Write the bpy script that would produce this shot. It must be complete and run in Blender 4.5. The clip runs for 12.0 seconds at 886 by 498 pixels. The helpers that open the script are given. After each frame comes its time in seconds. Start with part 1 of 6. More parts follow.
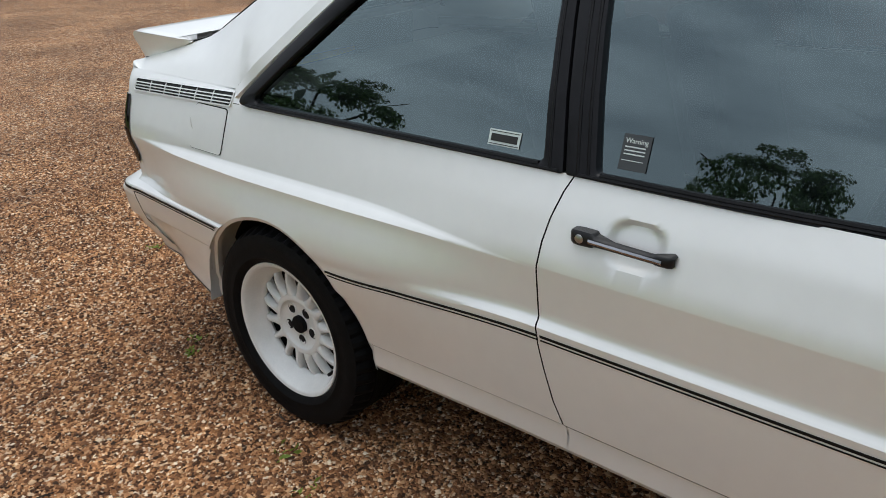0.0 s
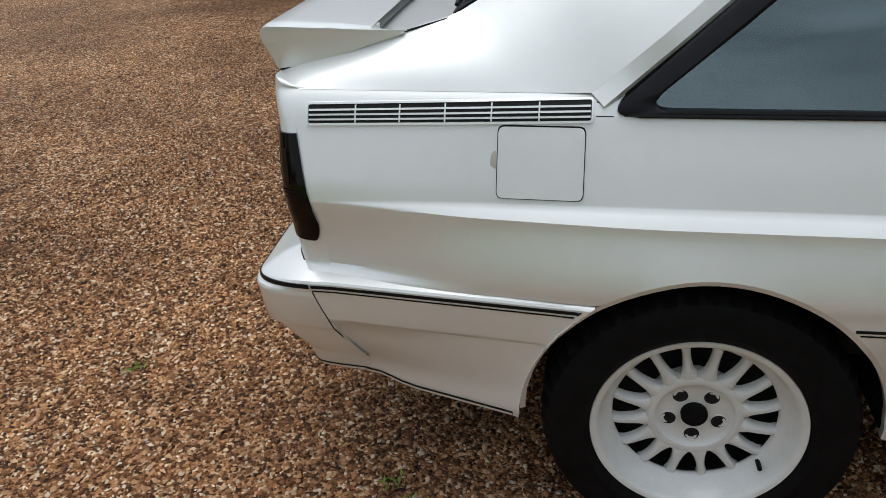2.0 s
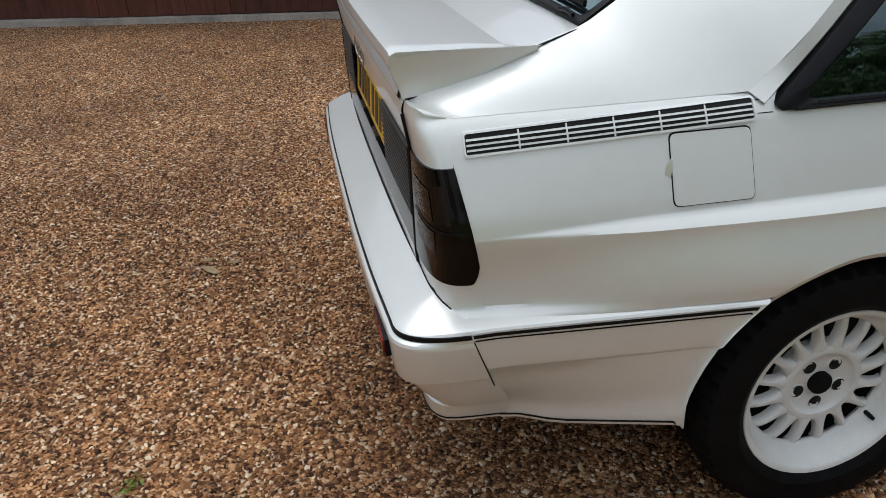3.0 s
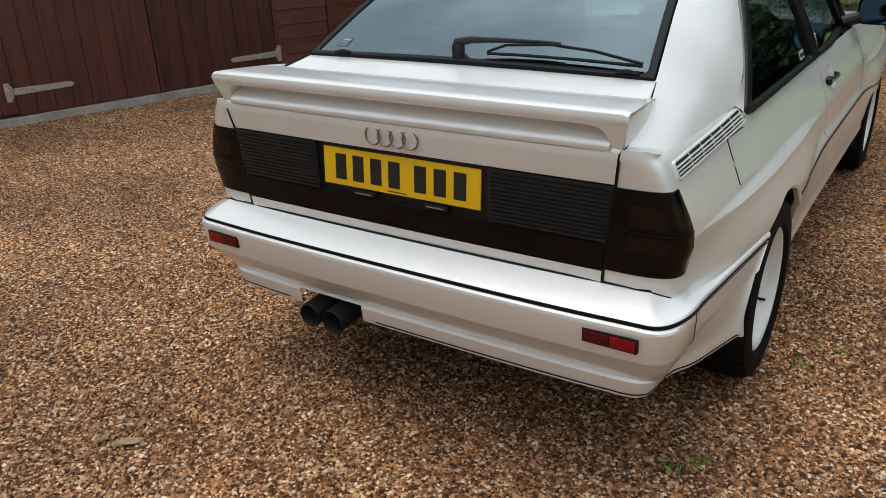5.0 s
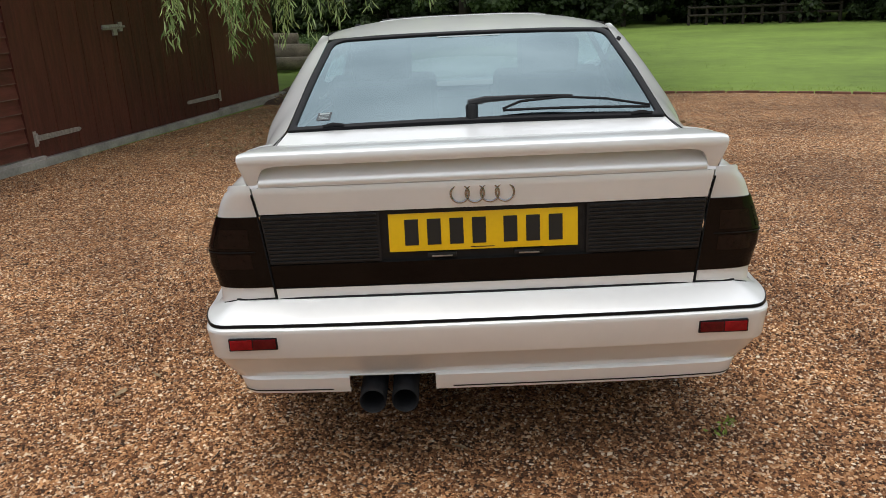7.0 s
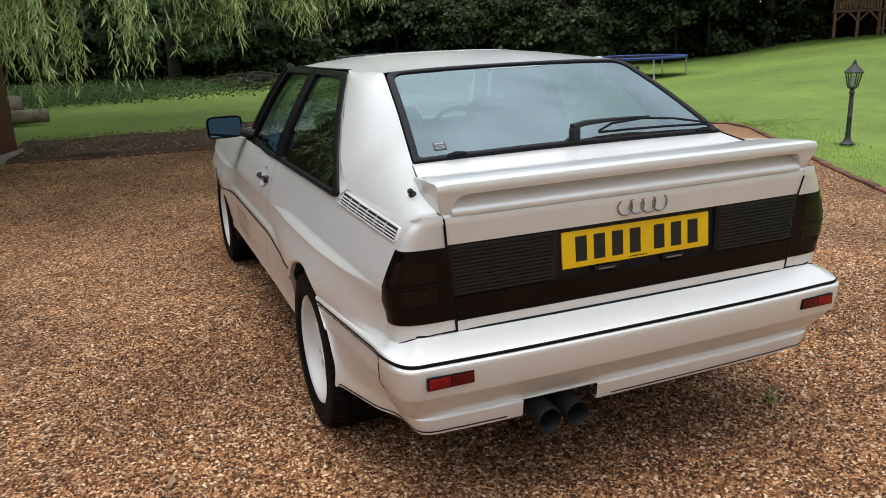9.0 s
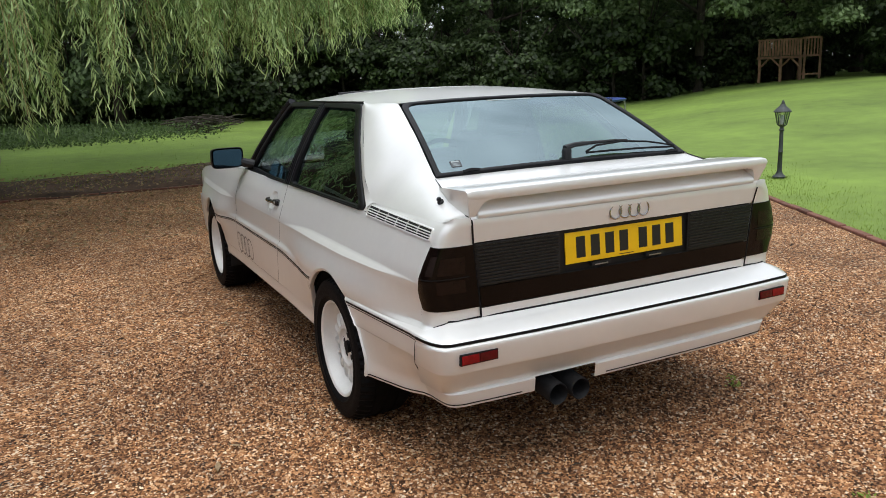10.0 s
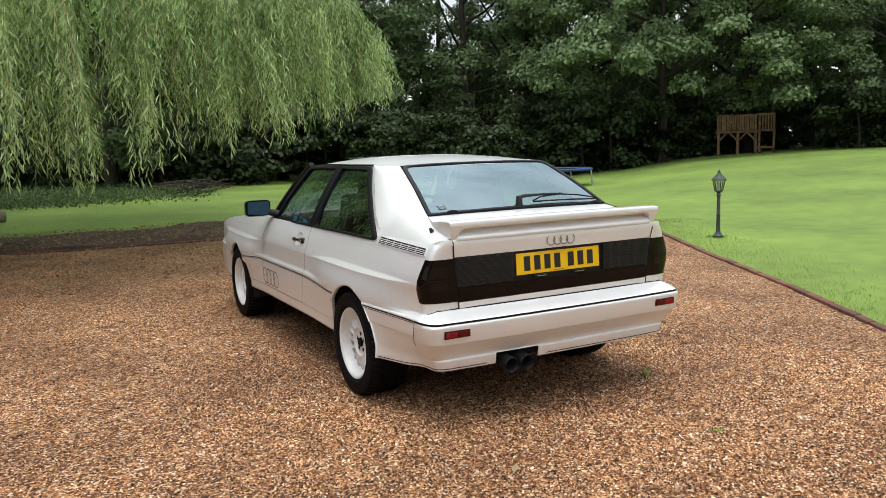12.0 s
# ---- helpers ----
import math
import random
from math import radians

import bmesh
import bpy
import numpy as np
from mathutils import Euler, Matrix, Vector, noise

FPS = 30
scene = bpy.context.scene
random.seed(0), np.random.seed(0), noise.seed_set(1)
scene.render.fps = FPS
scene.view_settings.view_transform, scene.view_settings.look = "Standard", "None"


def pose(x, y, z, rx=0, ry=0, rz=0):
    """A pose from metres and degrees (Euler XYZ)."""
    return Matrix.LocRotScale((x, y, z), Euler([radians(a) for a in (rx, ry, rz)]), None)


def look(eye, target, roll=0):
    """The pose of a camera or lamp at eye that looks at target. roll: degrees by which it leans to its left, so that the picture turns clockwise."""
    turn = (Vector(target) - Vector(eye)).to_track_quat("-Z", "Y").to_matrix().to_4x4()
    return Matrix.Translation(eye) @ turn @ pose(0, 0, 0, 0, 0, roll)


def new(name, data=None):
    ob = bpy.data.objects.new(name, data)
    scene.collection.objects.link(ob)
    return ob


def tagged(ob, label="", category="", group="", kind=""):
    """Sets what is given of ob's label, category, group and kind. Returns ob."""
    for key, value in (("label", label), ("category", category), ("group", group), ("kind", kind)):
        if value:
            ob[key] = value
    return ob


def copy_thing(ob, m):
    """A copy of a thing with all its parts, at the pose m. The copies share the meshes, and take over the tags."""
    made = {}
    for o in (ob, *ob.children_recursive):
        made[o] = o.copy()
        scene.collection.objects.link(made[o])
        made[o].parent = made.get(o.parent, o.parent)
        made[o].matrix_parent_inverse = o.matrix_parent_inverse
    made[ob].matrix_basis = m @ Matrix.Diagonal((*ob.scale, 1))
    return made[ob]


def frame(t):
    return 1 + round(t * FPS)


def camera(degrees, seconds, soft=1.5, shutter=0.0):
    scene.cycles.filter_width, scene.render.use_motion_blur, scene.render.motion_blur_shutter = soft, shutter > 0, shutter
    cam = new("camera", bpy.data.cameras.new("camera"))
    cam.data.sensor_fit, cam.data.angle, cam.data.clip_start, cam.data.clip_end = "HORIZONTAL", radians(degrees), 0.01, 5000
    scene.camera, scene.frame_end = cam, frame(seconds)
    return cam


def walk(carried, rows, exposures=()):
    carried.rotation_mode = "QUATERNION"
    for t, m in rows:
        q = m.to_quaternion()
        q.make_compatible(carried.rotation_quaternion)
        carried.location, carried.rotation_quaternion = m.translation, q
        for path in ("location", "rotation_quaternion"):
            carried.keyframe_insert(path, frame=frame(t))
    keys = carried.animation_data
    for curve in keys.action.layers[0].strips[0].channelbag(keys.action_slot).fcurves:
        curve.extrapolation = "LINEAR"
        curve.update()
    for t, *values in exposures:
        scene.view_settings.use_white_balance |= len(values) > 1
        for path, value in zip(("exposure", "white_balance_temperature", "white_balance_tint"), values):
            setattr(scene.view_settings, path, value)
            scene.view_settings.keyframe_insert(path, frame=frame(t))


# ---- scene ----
cam = camera(59.8, 12.0, soft=0.6)
PATH = [
    (0, (1.913, 2.542, 1.349), (0.544, 1.339, 0.526), -2.5),
    (0.5, (1.993, 2.125, 1.331), (0.532, 1.054, 0.483), -3.1),
    (1, (2.041, 1.68, 1.32), (0.476, 0.802, 0.436), -3.6),
    (1.5, (2.02, 1.215, 1.312), (0.363, 0.575, 0.394), -3.5),
    (2, (2.022, 0.771, 1.289), (0.28, 0.418, 0.373), -2.8),
    (2.5, (1.964, 0.36, 1.288), (0.188, 0.341, 0.37), -2.3),
    (3, (1.889, -0.002, 1.293), (0.139, 0.341, 0.387), -2.3),
    (3.2, (1.857, -0.137, 1.31), (0.139, 0.356, 0.414), -2.3),
    (4.8, (1.33, -1.269, 1.389), (0.191, 0.167, 0.589), -2.4),
    (5, (1.214, -1.371, 1.401), (0.173, 0.147, 0.619), -2.3),
    (5.5, (0.938, -1.586, 1.397), (0.137, 0.092, 0.661), -2.2),
    (6, (0.642, -1.74, 1.391), (0.098, 0.057, 0.702), -2.2),
    (6.5, (0.294, -1.804, 1.389), (0.009, 0.067, 0.742), -2.4),
    (7, (-0.086, -1.834, 1.381), (-0.111, 0.069, 0.768), -2.6),
    (7.2, (-0.231, -1.844, 1.384), (-0.157, 0.061, 0.779), -2.8),
    (8.8, (-1.257, -1.639, 1.386), (-0.582, 0.162, 0.838), -2.3),
    (9, (-1.359, -1.623, 1.376), (-0.636, 0.165, 0.847), -2.4),
    (9.5, (-1.561, -1.672, 1.352), (-0.747, 0.091, 0.874), -2.4),
    (10, (-1.757, -1.885, 1.349), (-0.886, -0.136, 0.922), -2.3),
    (10.5, (-1.905, -2.194, 1.353), (-1.001, -0.45, 0.976), -2.3),
    (11, (-2.071, -2.425, 1.343), (-1.149, -0.68, 1.014), -2.2),
    (11.5, (-2.226, -2.661, 1.355), (-1.293, -0.916, 1.064), -1.9),
    (12, (-2.368, -2.932, 1.355), (-1.422, -1.189, 1.097), -1.6),
]
walk(cam, [(t, look(eye, target, roll)) for t, eye, target, roll in PATH], [(0.0, 0.06, 6180, 9), (2.5, -0.24, 6120, 8), (5.0, -0.02, 6300, 9), (7.5, 0.18, 6440, 11), (10.0, 0.33, 6330, 10), (12.0, 0.57, 6370, 10)])

# ---- world, sun and exposure: a bright overcast day ----
SUN_ELEV, SUN_TURN = radians(77), radians(214)
world = bpy.data.worlds.new("overcast_sky")
scene.world = world
world.use_nodes = True
wn, wl = world.node_tree.nodes, world.node_tree.links
wn.clear()
w_out = wn.new("ShaderNodeOutputWorld")
w_bg = wn.new("ShaderNodeBackground")
w_sky = wn.new("ShaderNodeTexSky")
w_sky.sky_type = "NISHITA"
w_sky.sun_disc = False
w_sky.sun_elevation, w_sky.sun_rotation = SUN_ELEV, SUN_TURN
w_sky.air_density, w_sky.dust_density = 1.0, 4.0
w_coord = wn.new("ShaderNodeTexCoord")
w_map = wn.new("ShaderNodeMapping")
w_map.inputs["Scale"].default_value = (1.6, 1.6, 4.0)
w_noise = wn.new("ShaderNodeTexNoise")
w_noise.inputs["Scale"].default_value = 1.5
w_noise.inputs["Detail"].default_value = 5.0
w_ramp = wn.new("ShaderNodeValToRGB")
w_ramp.color_ramp.elements[0].position, w_ramp.color_ramp.elements[0].color = 0.34, (4.6, 4.9, 5.3, 1)
w_ramp.color_ramp.elements[1].position, w_ramp.color_ramp.elements[1].color = 0.68, (9.6, 9.9, 10.2, 1)
w_mix = wn.new("ShaderNodeMix")
w_mix.data_type = "RGBA"
w_mix.inputs[0].default_value = 0.88
wl.new(w_coord.outputs["Generated"], w_map.inputs["Vector"])
wl.new(w_map.outputs[0], w_noise.inputs["Vector"])
wl.new(w_noise.outputs["Fac"], w_ramp.inputs[0])
wl.new(w_sky.outputs[0], w_mix.inputs[6])
wl.new(w_ramp.outputs[0], w_mix.inputs[7])
# an overcast sky is about three times as bright overhead as at the horizon
w_sep = wn.new("ShaderNodeSeparateXYZ")
wl.new(w_coord.outputs["Generated"], w_sep.inputs[0])
w_grad = wn.new("ShaderNodeMapRange")
w_grad.inputs["From Min"].default_value, w_grad.inputs["From Max"].default_value = 0.0, 1.0
w_grad.inputs["To Min"].default_value, w_grad.inputs["To Max"].default_value = 0.64, 1.46
wl.new(w_sep.outputs["Z"], w_grad.inputs["Value"])
w_mul = wn.new("ShaderNodeMix")
w_mul.data_type, w_mul.blend_type = "RGBA", "MULTIPLY"
w_mul.inputs[0].default_value = 1.0
wl.new(w_mix.outputs[2], w_mul.inputs[6])
wl.new(w_grad.outputs[0], w_mul.inputs[7])
wl.new(w_mul.outputs[2], w_bg.inputs["Color"])
w_bg.inputs["Strength"].default_value = 0.122
wl.new(w_bg.outputs[0], w_out.inputs["Surface"])

sun_data = bpy.data.lights.new("sun", "SUN")
sun_data.energy, sun_data.angle, sun_data.color = 1.0, radians(36), (1.0, 0.96, 0.9)
sun = new("sun", sun_data)
sun.matrix_world = look((-2, -3, 16), (0, 0, 0))


# ---- materials ----
def mat(name, color, rough=0.5, metal=0.0, var=0.0, scale=20.0, bump=0.0, bump_scale=80.0, coat=0.0, rand=0.0, island=False, spec=0.5, second=None, stretch=(1, 1, 1)):
    """A surface with two scales of colour variation, grain relief and optional random tone per piece."""
    m = bpy.data.materials.new(name)
    m.use_nodes = True
    n, l = m.node_tree.nodes, m.node_tree.links
    b = n["Principled BSDF"]
    b.inputs["Roughness"].default_value = rough
    b.inputs["Metallic"].default_value = metal
    b.inputs["Specular IOR Level"].default_value = spec
    b.inputs["Coat Weight"].default_value = coat
    b.inputs["Coat Roughness"].default_value = 0.04
    b.inputs["Base Color"].default_value = (*color, 1)
    if var == 0 and bump == 0 and rand == 0 and second is None:
        return m
    co = n.new("ShaderNodeTexCoord")
    mp = n.new("ShaderNodeMapping")
    mp.inputs["Scale"].default_value = stretch
    l.new(co.outputs["Object"], mp.inputs["Vector"])
    big = n.new("ShaderNodeTexNoise")
    big.inputs["Scale"].default_value, big.inputs["Detail"].default_value = scale, 6.0
    small = n.new("ShaderNodeTexNoise")
    small.inputs["Scale"].default_value, small.inputs["Detail"].default_value = scale * 9, 3.0
    l.new(mp.outputs[0], big.inputs["Vector"])
    l.new(mp.outputs[0], small.inputs["Vector"])
    add = n.new("ShaderNodeMath")
    add.operation = "MULTIPLY_ADD"
    l.new(small.outputs["Fac"], add.inputs[0])
    add.inputs[1].default_value = 0.5
    l.new(big.outputs["Fac"], add.inputs[2])
    fac = add.outputs[0]
    if rand:
        if island:
            r = n.new("ShaderNodeNewGeometry").outputs["Random Per Island"]
        else:
            r = n.new("ShaderNodeObjectInfo").outputs["Random"]
        ra = n.new("ShaderNodeMath")
        ra.operation = "MULTIPLY_ADD"
        l.new(r, ra.inputs[0])
        ra.inputs[1].default_value = rand
        l.new(fac, ra.inputs[2])
        fac = ra.outputs[0]
    ramp = n.new("ShaderNodeValToRGB")
    lo = tuple(c * (1 - var) for c in color)
    hi = second or tuple(min(1, c * (1 + var)) for c in color)
    top = 1.0 + rand * 0.5
    ramp.color_ramp.elements[0].position, ramp.color_ramp.elements[0].color = 0.5, (*lo, 1)
    ramp.color_ramp.elements[1].position, ramp.color_ramp.elements[1].color = min(1.0, top), (*hi, 1)
    sc = n.new("ShaderNodeMath")
    sc.operation = "MULTIPLY"
    sc.inputs[1].default_value = 1.0 / (1.0 + rand * 0.7)
    l.new(fac, sc.inputs[0])
    l.new(sc.outputs[0], ramp.inputs[0])
    l.new(ramp.outputs[0], b.inputs["Base Color"])
    if bump:
        g = n.new("ShaderNodeTexNoise")
        g.inputs["Scale"].default_value, g.inputs["Detail"].default_value = bump_scale, 4.0
        l.new(mp.outputs[0], g.inputs["Vector"])
        bp = n.new("ShaderNodeBump")
        bp.inputs["Strength"].default_value, bp.inputs["Distance"].default_value = bump, 0.01
        l.new(g.outputs["Fac"], bp.inputs["Height"])
        l.new(bp.outputs[0], b.inputs["Normal"])
    return m


def glass_mat(name, tint, gloss=0.1):
    """Clear tinted pane: what lies behind shows through the tint, with Fresnel gloss on top."""
    m = bpy.data.materials.new(name)
    m.use_nodes = True
    n, l = m.node_tree.nodes, m.node_tree.links
    n.clear()
    out = n.new("ShaderNodeOutputMaterial")
    tr = n.new("ShaderNodeBsdfTransparent")
    tr.inputs[0].default_value = (*tint, 1)
    gl = n.new("ShaderNodeBsdfGlossy")
    gl.inputs["Roughness"].default_value = 0.01
    gl.inputs["Color"].default_value = (0.74, 0.93, 0.98, 1)
    lw = n.new("ShaderNodeLayerWeight")
    lw.inputs["Blend"].default_value = 0.5
    pw = n.new("ShaderNodeMath")
    pw.operation, pw.inputs[1].default_value = "POWER", 4.0
    l.new(lw.outputs["Facing"], pw.inputs[0])
    fr = n.new("ShaderNodeMath")
    fr.operation, fr.inputs[1].default_value, fr.inputs[2].default_value = "MULTIPLY_ADD", 1.0 - gloss, gloss
    l.new(pw.outputs[0], fr.inputs[0])
    mx = n.new("ShaderNodeMixShader")
    l.new(fr.outputs[0], mx.inputs[0])
    l.new(tr.outputs[0], mx.inputs[1])
    l.new(gl.outputs[0], mx.inputs[2])
    l.new(mx.outputs[0], out.inputs[0])
    return m


def gravel_mat(name, loose):
    """Golden-brown washed gravel. loose: for single stones; else the bed, with stones as cells."""
    m = bpy.data.materials.new(name)
    m.use_nodes = True
    n, l = m.node_tree.nodes, m.node_tree.links
    b = n["Principled BSDF"]
    b.inputs["Roughness"].default_value = 0.8
    b.inputs["Specular IOR Level"].default_value = 0.25
    co = n.new("ShaderNodeTexCoord")
    if loose:
        val = n.new("ShaderNodeNewGeometry").outputs["Random Per Island"]
    else:
        vo = n.new("ShaderNodeTexVoronoi")
        vo.inputs["Scale"].default_value = 98.0
        l.new(co.outputs["Object"], vo.inputs["Vector"])
        sep = n.new("ShaderNodeSeparateColor")
        l.new(vo.outputs["Color"], sep.inputs[0])
        val = sep.outputs[0]
        bp = n.new("ShaderNodeBump")
        bp.invert = True
        bp.inputs["Strength"].default_value, bp.inputs["Distance"].default_value = 0.9, 0.012
        l.new(vo.outputs["Distance"], bp.inputs["Height"])
        l.new(bp.outputs[0], b.inputs["Normal"])
    ramp = n.new("ShaderNodeValToRGB")
    e = ramp.color_ramp.elements
    e[0].position, e[0].color = 0.0, (0.032, 0.017, 0.009, 1)
    e[1].position, e[1].color = 1.0, (0.80, 0.70, 0.56, 1)
    for p, c in ((0.25, (0.140, 0.061, 0.027)), (0.5, (0.295, 0.140, 0.063)), (0.72, (0.46, 0.242, 0.118)), (0.88, (0.62, 0.40, 0.235))):
        k = e.new(p)
        k.color = (*c, 1)
    l.new(val, ramp.inputs[0])
    big = n.new("ShaderNodeTexNoise")
    big.inputs["Scale"].default_value, big.inputs["Detail"].default_value = 0.9, 5.0
    l.new(co.outputs["Object"], big.inputs["Vector"])
    tone = n.new("ShaderNodeValToRGB")
    tone.color_ramp.elements[0].position, tone.color_ramp.elements[0].color = 0.32, (0.66, 0.63, 0.61, 1)
    tone.color_ramp.elements[1].position, tone.color_ramp.elements[1].color = 0.66, (1.16, 1.13, 1.08, 1)
    l.new(big.outputs["Fac"], tone.inputs[0])
    mx = n.new("ShaderNodeMix")
    mx.data_type, mx.blend_type = "RGBA", "MULTIPLY"
    mx.inputs[0].default_value = 1.0
    l.new(ramp.outputs[0], mx.inputs[6])
    l.new(tone.outputs[0], mx.inputs[7])
    # hand-sized drifts, some yellower, some pinker and darker
    mid = n.new("ShaderNodeTexNoise")
    mid.inputs["Scale"].default_value, mid.inputs["Detail"].default_value, mid.inputs["Roughness"].default_value = 9.0, 5.0, 0.7
    l.new(co.outputs["Object"], mid.inputs["Vector"])
    hue = n.new("ShaderNodeValToRGB")
    hue.color_ramp.elements[0].position, hue.color_ramp.elements[0].color = 0.36, (0.60, 0.59, 0.62, 1)
    hue.color_ramp.elements[1].position, hue.color_ramp.elements[1].color = 0.64, (1.38, 1.36, 1.25, 1)
    fine = n.new("ShaderNodeTexNoise")
    fine.inputs["Scale"].default_value, fine.inputs["Detail"].default_value, fine.inputs["Roughness"].default_value = 34.0, 4.0, 0.75
    l.new(co.outputs["Object"], fine.inputs["Vector"])
    mixed = n.new("ShaderNodeMath")
    mixed.operation, mixed.inputs[1].default_value = "MULTIPLY_ADD", 0.8
    l.new(fine.outputs["Fac"], mixed.inputs[0])
    l.new(mid.outputs["Fac"], mixed.inputs[2])
    scaled = n.new("ShaderNodeMath")
    scaled.operation, scaled.inputs[1].default_value = "MULTIPLY", 1 / 1.8
    l.new(mixed.outputs[0], scaled.inputs[0])
    l.new(scaled.outputs[0], hue.inputs[0])
    my = n.new("ShaderNodeMix")
    my.data_type, my.blend_type = "RGBA", "MULTIPLY"
    my.inputs[0].default_value = 1.0
    l.new(mx.outputs[2], my.inputs[6])
    l.new(hue.outputs[0], my.inputs[7])
    l.new(my.outputs[2], b.inputs["Base Color"])
    return m


def leaf_mat(name, dark, light, trans=0.35, drift=0.0):
    m = bpy.data.materials.new(name)
    m.use_nodes = True
    n, l = m.node_tree.nodes, m.node_tree.links
    b = n["Principled BSDF"]
    b.inputs["Roughness"].default_value = 0.5
    b.inputs["Specular IOR Level"].default_value = 0.35
    ramp = n.new("ShaderNodeValToRGB")
    ramp.color_ramp.elements[0].color = (*dark, 1)
    ramp.color_ramp.elements[1].color = (*light, 1)
    rnd = n.new("ShaderNodeNewGeometry").outputs["Random Per Island"]
    # upright streaks put lit and shaded tresses into the leaf colour
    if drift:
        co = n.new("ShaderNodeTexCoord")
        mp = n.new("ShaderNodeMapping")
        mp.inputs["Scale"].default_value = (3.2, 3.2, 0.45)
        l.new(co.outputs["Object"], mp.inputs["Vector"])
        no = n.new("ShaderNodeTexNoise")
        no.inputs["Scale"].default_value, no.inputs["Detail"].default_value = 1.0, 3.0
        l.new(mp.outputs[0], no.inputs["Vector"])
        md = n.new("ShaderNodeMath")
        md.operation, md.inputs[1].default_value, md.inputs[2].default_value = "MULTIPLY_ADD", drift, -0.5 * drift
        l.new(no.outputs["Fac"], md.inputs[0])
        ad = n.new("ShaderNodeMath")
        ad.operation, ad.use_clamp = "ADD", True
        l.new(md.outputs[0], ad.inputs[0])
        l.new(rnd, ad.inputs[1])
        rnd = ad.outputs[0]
    l.new(rnd, ramp.inputs[0])
    l.new(ramp.outputs[0], b.inputs["Base Color"])
    tl = n.new("ShaderNodeBsdfTranslucent")
    l.new(ramp.outputs[0], tl.inputs[0])
    mx = n.new("ShaderNodeMixShader")
    mx.inputs[0].default_value = trans
    l.new(b.outputs[0], mx.inputs[1])
    l.new(tl.outputs[0], mx.inputs[2])
    l.new(mx.outputs[0], n["Material Output"].inputs[0])
    return m


PAINT = mat("pearl_white_paint", (0.815, 0.815, 0.795), 0.39, 0.36, 0.025, 3.0, 0.0, coat=0.7)
TRIM = mat("black_rubber_trim", (0.006, 0.006, 0.007), 0.45, 0, 0.3, 60, 0.05, 300, spec=0.18)
PILLAR = mat("satin_black_pillar", (0.010, 0.010, 0.012), 0.34, 0, 0.2, 40, 0.0, spec=0.16)
PLASTIC = mat("black_grained_plastic", (0.011, 0.011, 0.012), 0.4, 0, 0.3, 50, 0.1, 500, spec=0.3)
TYRE = mat("tyre_rubber", (0.0050, 0.0050, 0.0055), 0.66, 0, 0.35, 30, 0.15, 200, spec=0.10)
WHITE_RIM = mat("white_alloy_paint", (0.72, 0.72, 0.70), 0.35, 0, 0.06, 20, 0.0, coat=0.5)
WELL = mat("wheel_well_underseal", (0.01, 0.01, 0.01), 0.9, 0, 0.4, 20, 0.3, 90)
CHROME = mat("chrome", (0.40, 0.40, 0.42), 0.12, 1.0)
DULL_METAL = mat("brushed_metal", (0.45, 0.45, 0.46), 0.35, 1.0, 0.15, 60)
EXHAUST = mat("sooty_exhaust_steel", (0.010, 0.010, 0.011), 0.65, 0.0, 0.4, 30, 0.1, 120, spec=0.2)
RIB = mat("ribbed_black_panel", (0.013, 0.0138, 0.015), 0.34, 0, 0.2, 40, spec=0.4)
SMOKED = mat("smoked_lamp_lens", (0.0045, 0.0026, 0.0020), 0.10, 0, 0.35, 6, spec=0.2)
SMOKED_PALE = mat("smoked_lens_block", (0.012, 0.0060, 0.0045), 0.12, 0, 0.35, 60, 0.2, 300, spec=0.2)
RED_LENS = mat("red_reflector_lens", (0.22, 0.005, 0.007), 0.2, 0, 0.3, 60, 0.25, 260, spec=0.3)
# same lens where it returns less light, the dimness put into the colour
RED_DIM = mat("dim_return_reflector_lens", (0.085, 0.003, 0.004), 0.2, 0, 0.3, 60, 0.25, 260, spec=0.3)
YELLOW = mat("yellow_plate_acrylic", (0.78, 0.47, 0.004), 0.3, 0, 0.05, 12, coat=0.15)
INK = mat("black_ink", (0.012, 0.011, 0.01), 0.4)
STICKER_WHITE = mat("sticker_white", (0.62, 0.68, 0.66), 0.5)
STICKER_PALE = mat("sticker_pale", (0.30, 0.35, 0.35), 0.5)
STICKER_GREY = mat("sticker_grey", (0.045, 0.05, 0.055), 0.5)
DECAL = mat("grey_decal", (0.07, 0.07, 0.072), 0.4)
CLOTH = mat("dark_grey_seat_cloth", (0.030, 0.033, 0.038), 0.9, 0, 0.35, 40, 0.3, 300)
CABIN = mat("cabin_plastic", (0.02, 0.021, 0.023), 0.7, 0, 0.3, 20)
GLASS = glass_mat("tinted_window_glass", (0.40, 0.46, 0.45), 0.155)
REAR_GLASS = glass_mat("heated_rear_glass", (0.34, 0.42, 0.43), 0.26)
MIRROR = mat("mirror_glass", (0.14, 0.22, 0.28), 0.02, 1.0)
GRAVEL = gravel_mat("gravel_bed", False)
STONE = gravel_mat("gravel_stones", True)
GRASS_GROUND = mat("mown_lawn", (0.155, 0.235, 0.035), 0.85, 0, 0.30, 0.35, 0.5, 60)
GRASS = leaf_mat("grass_blades", (0.14, 0.21, 0.03), (0.29, 0.39, 0.075), 0.4)
SOIL = mat("dark_soil", (0.055, 0.032, 0.021), 0.95, 0, 0.5, 1.5, 0.8, 40, second=(0.12, 0.062, 0.038))
BARN = mat("dark_brown_stained_boards", (0.095, 0.029, 0.020), 0.42, 0, 0.5, 3.0, 0.25, 40, rand=0.35, stretch=(6, 6, 0.6))
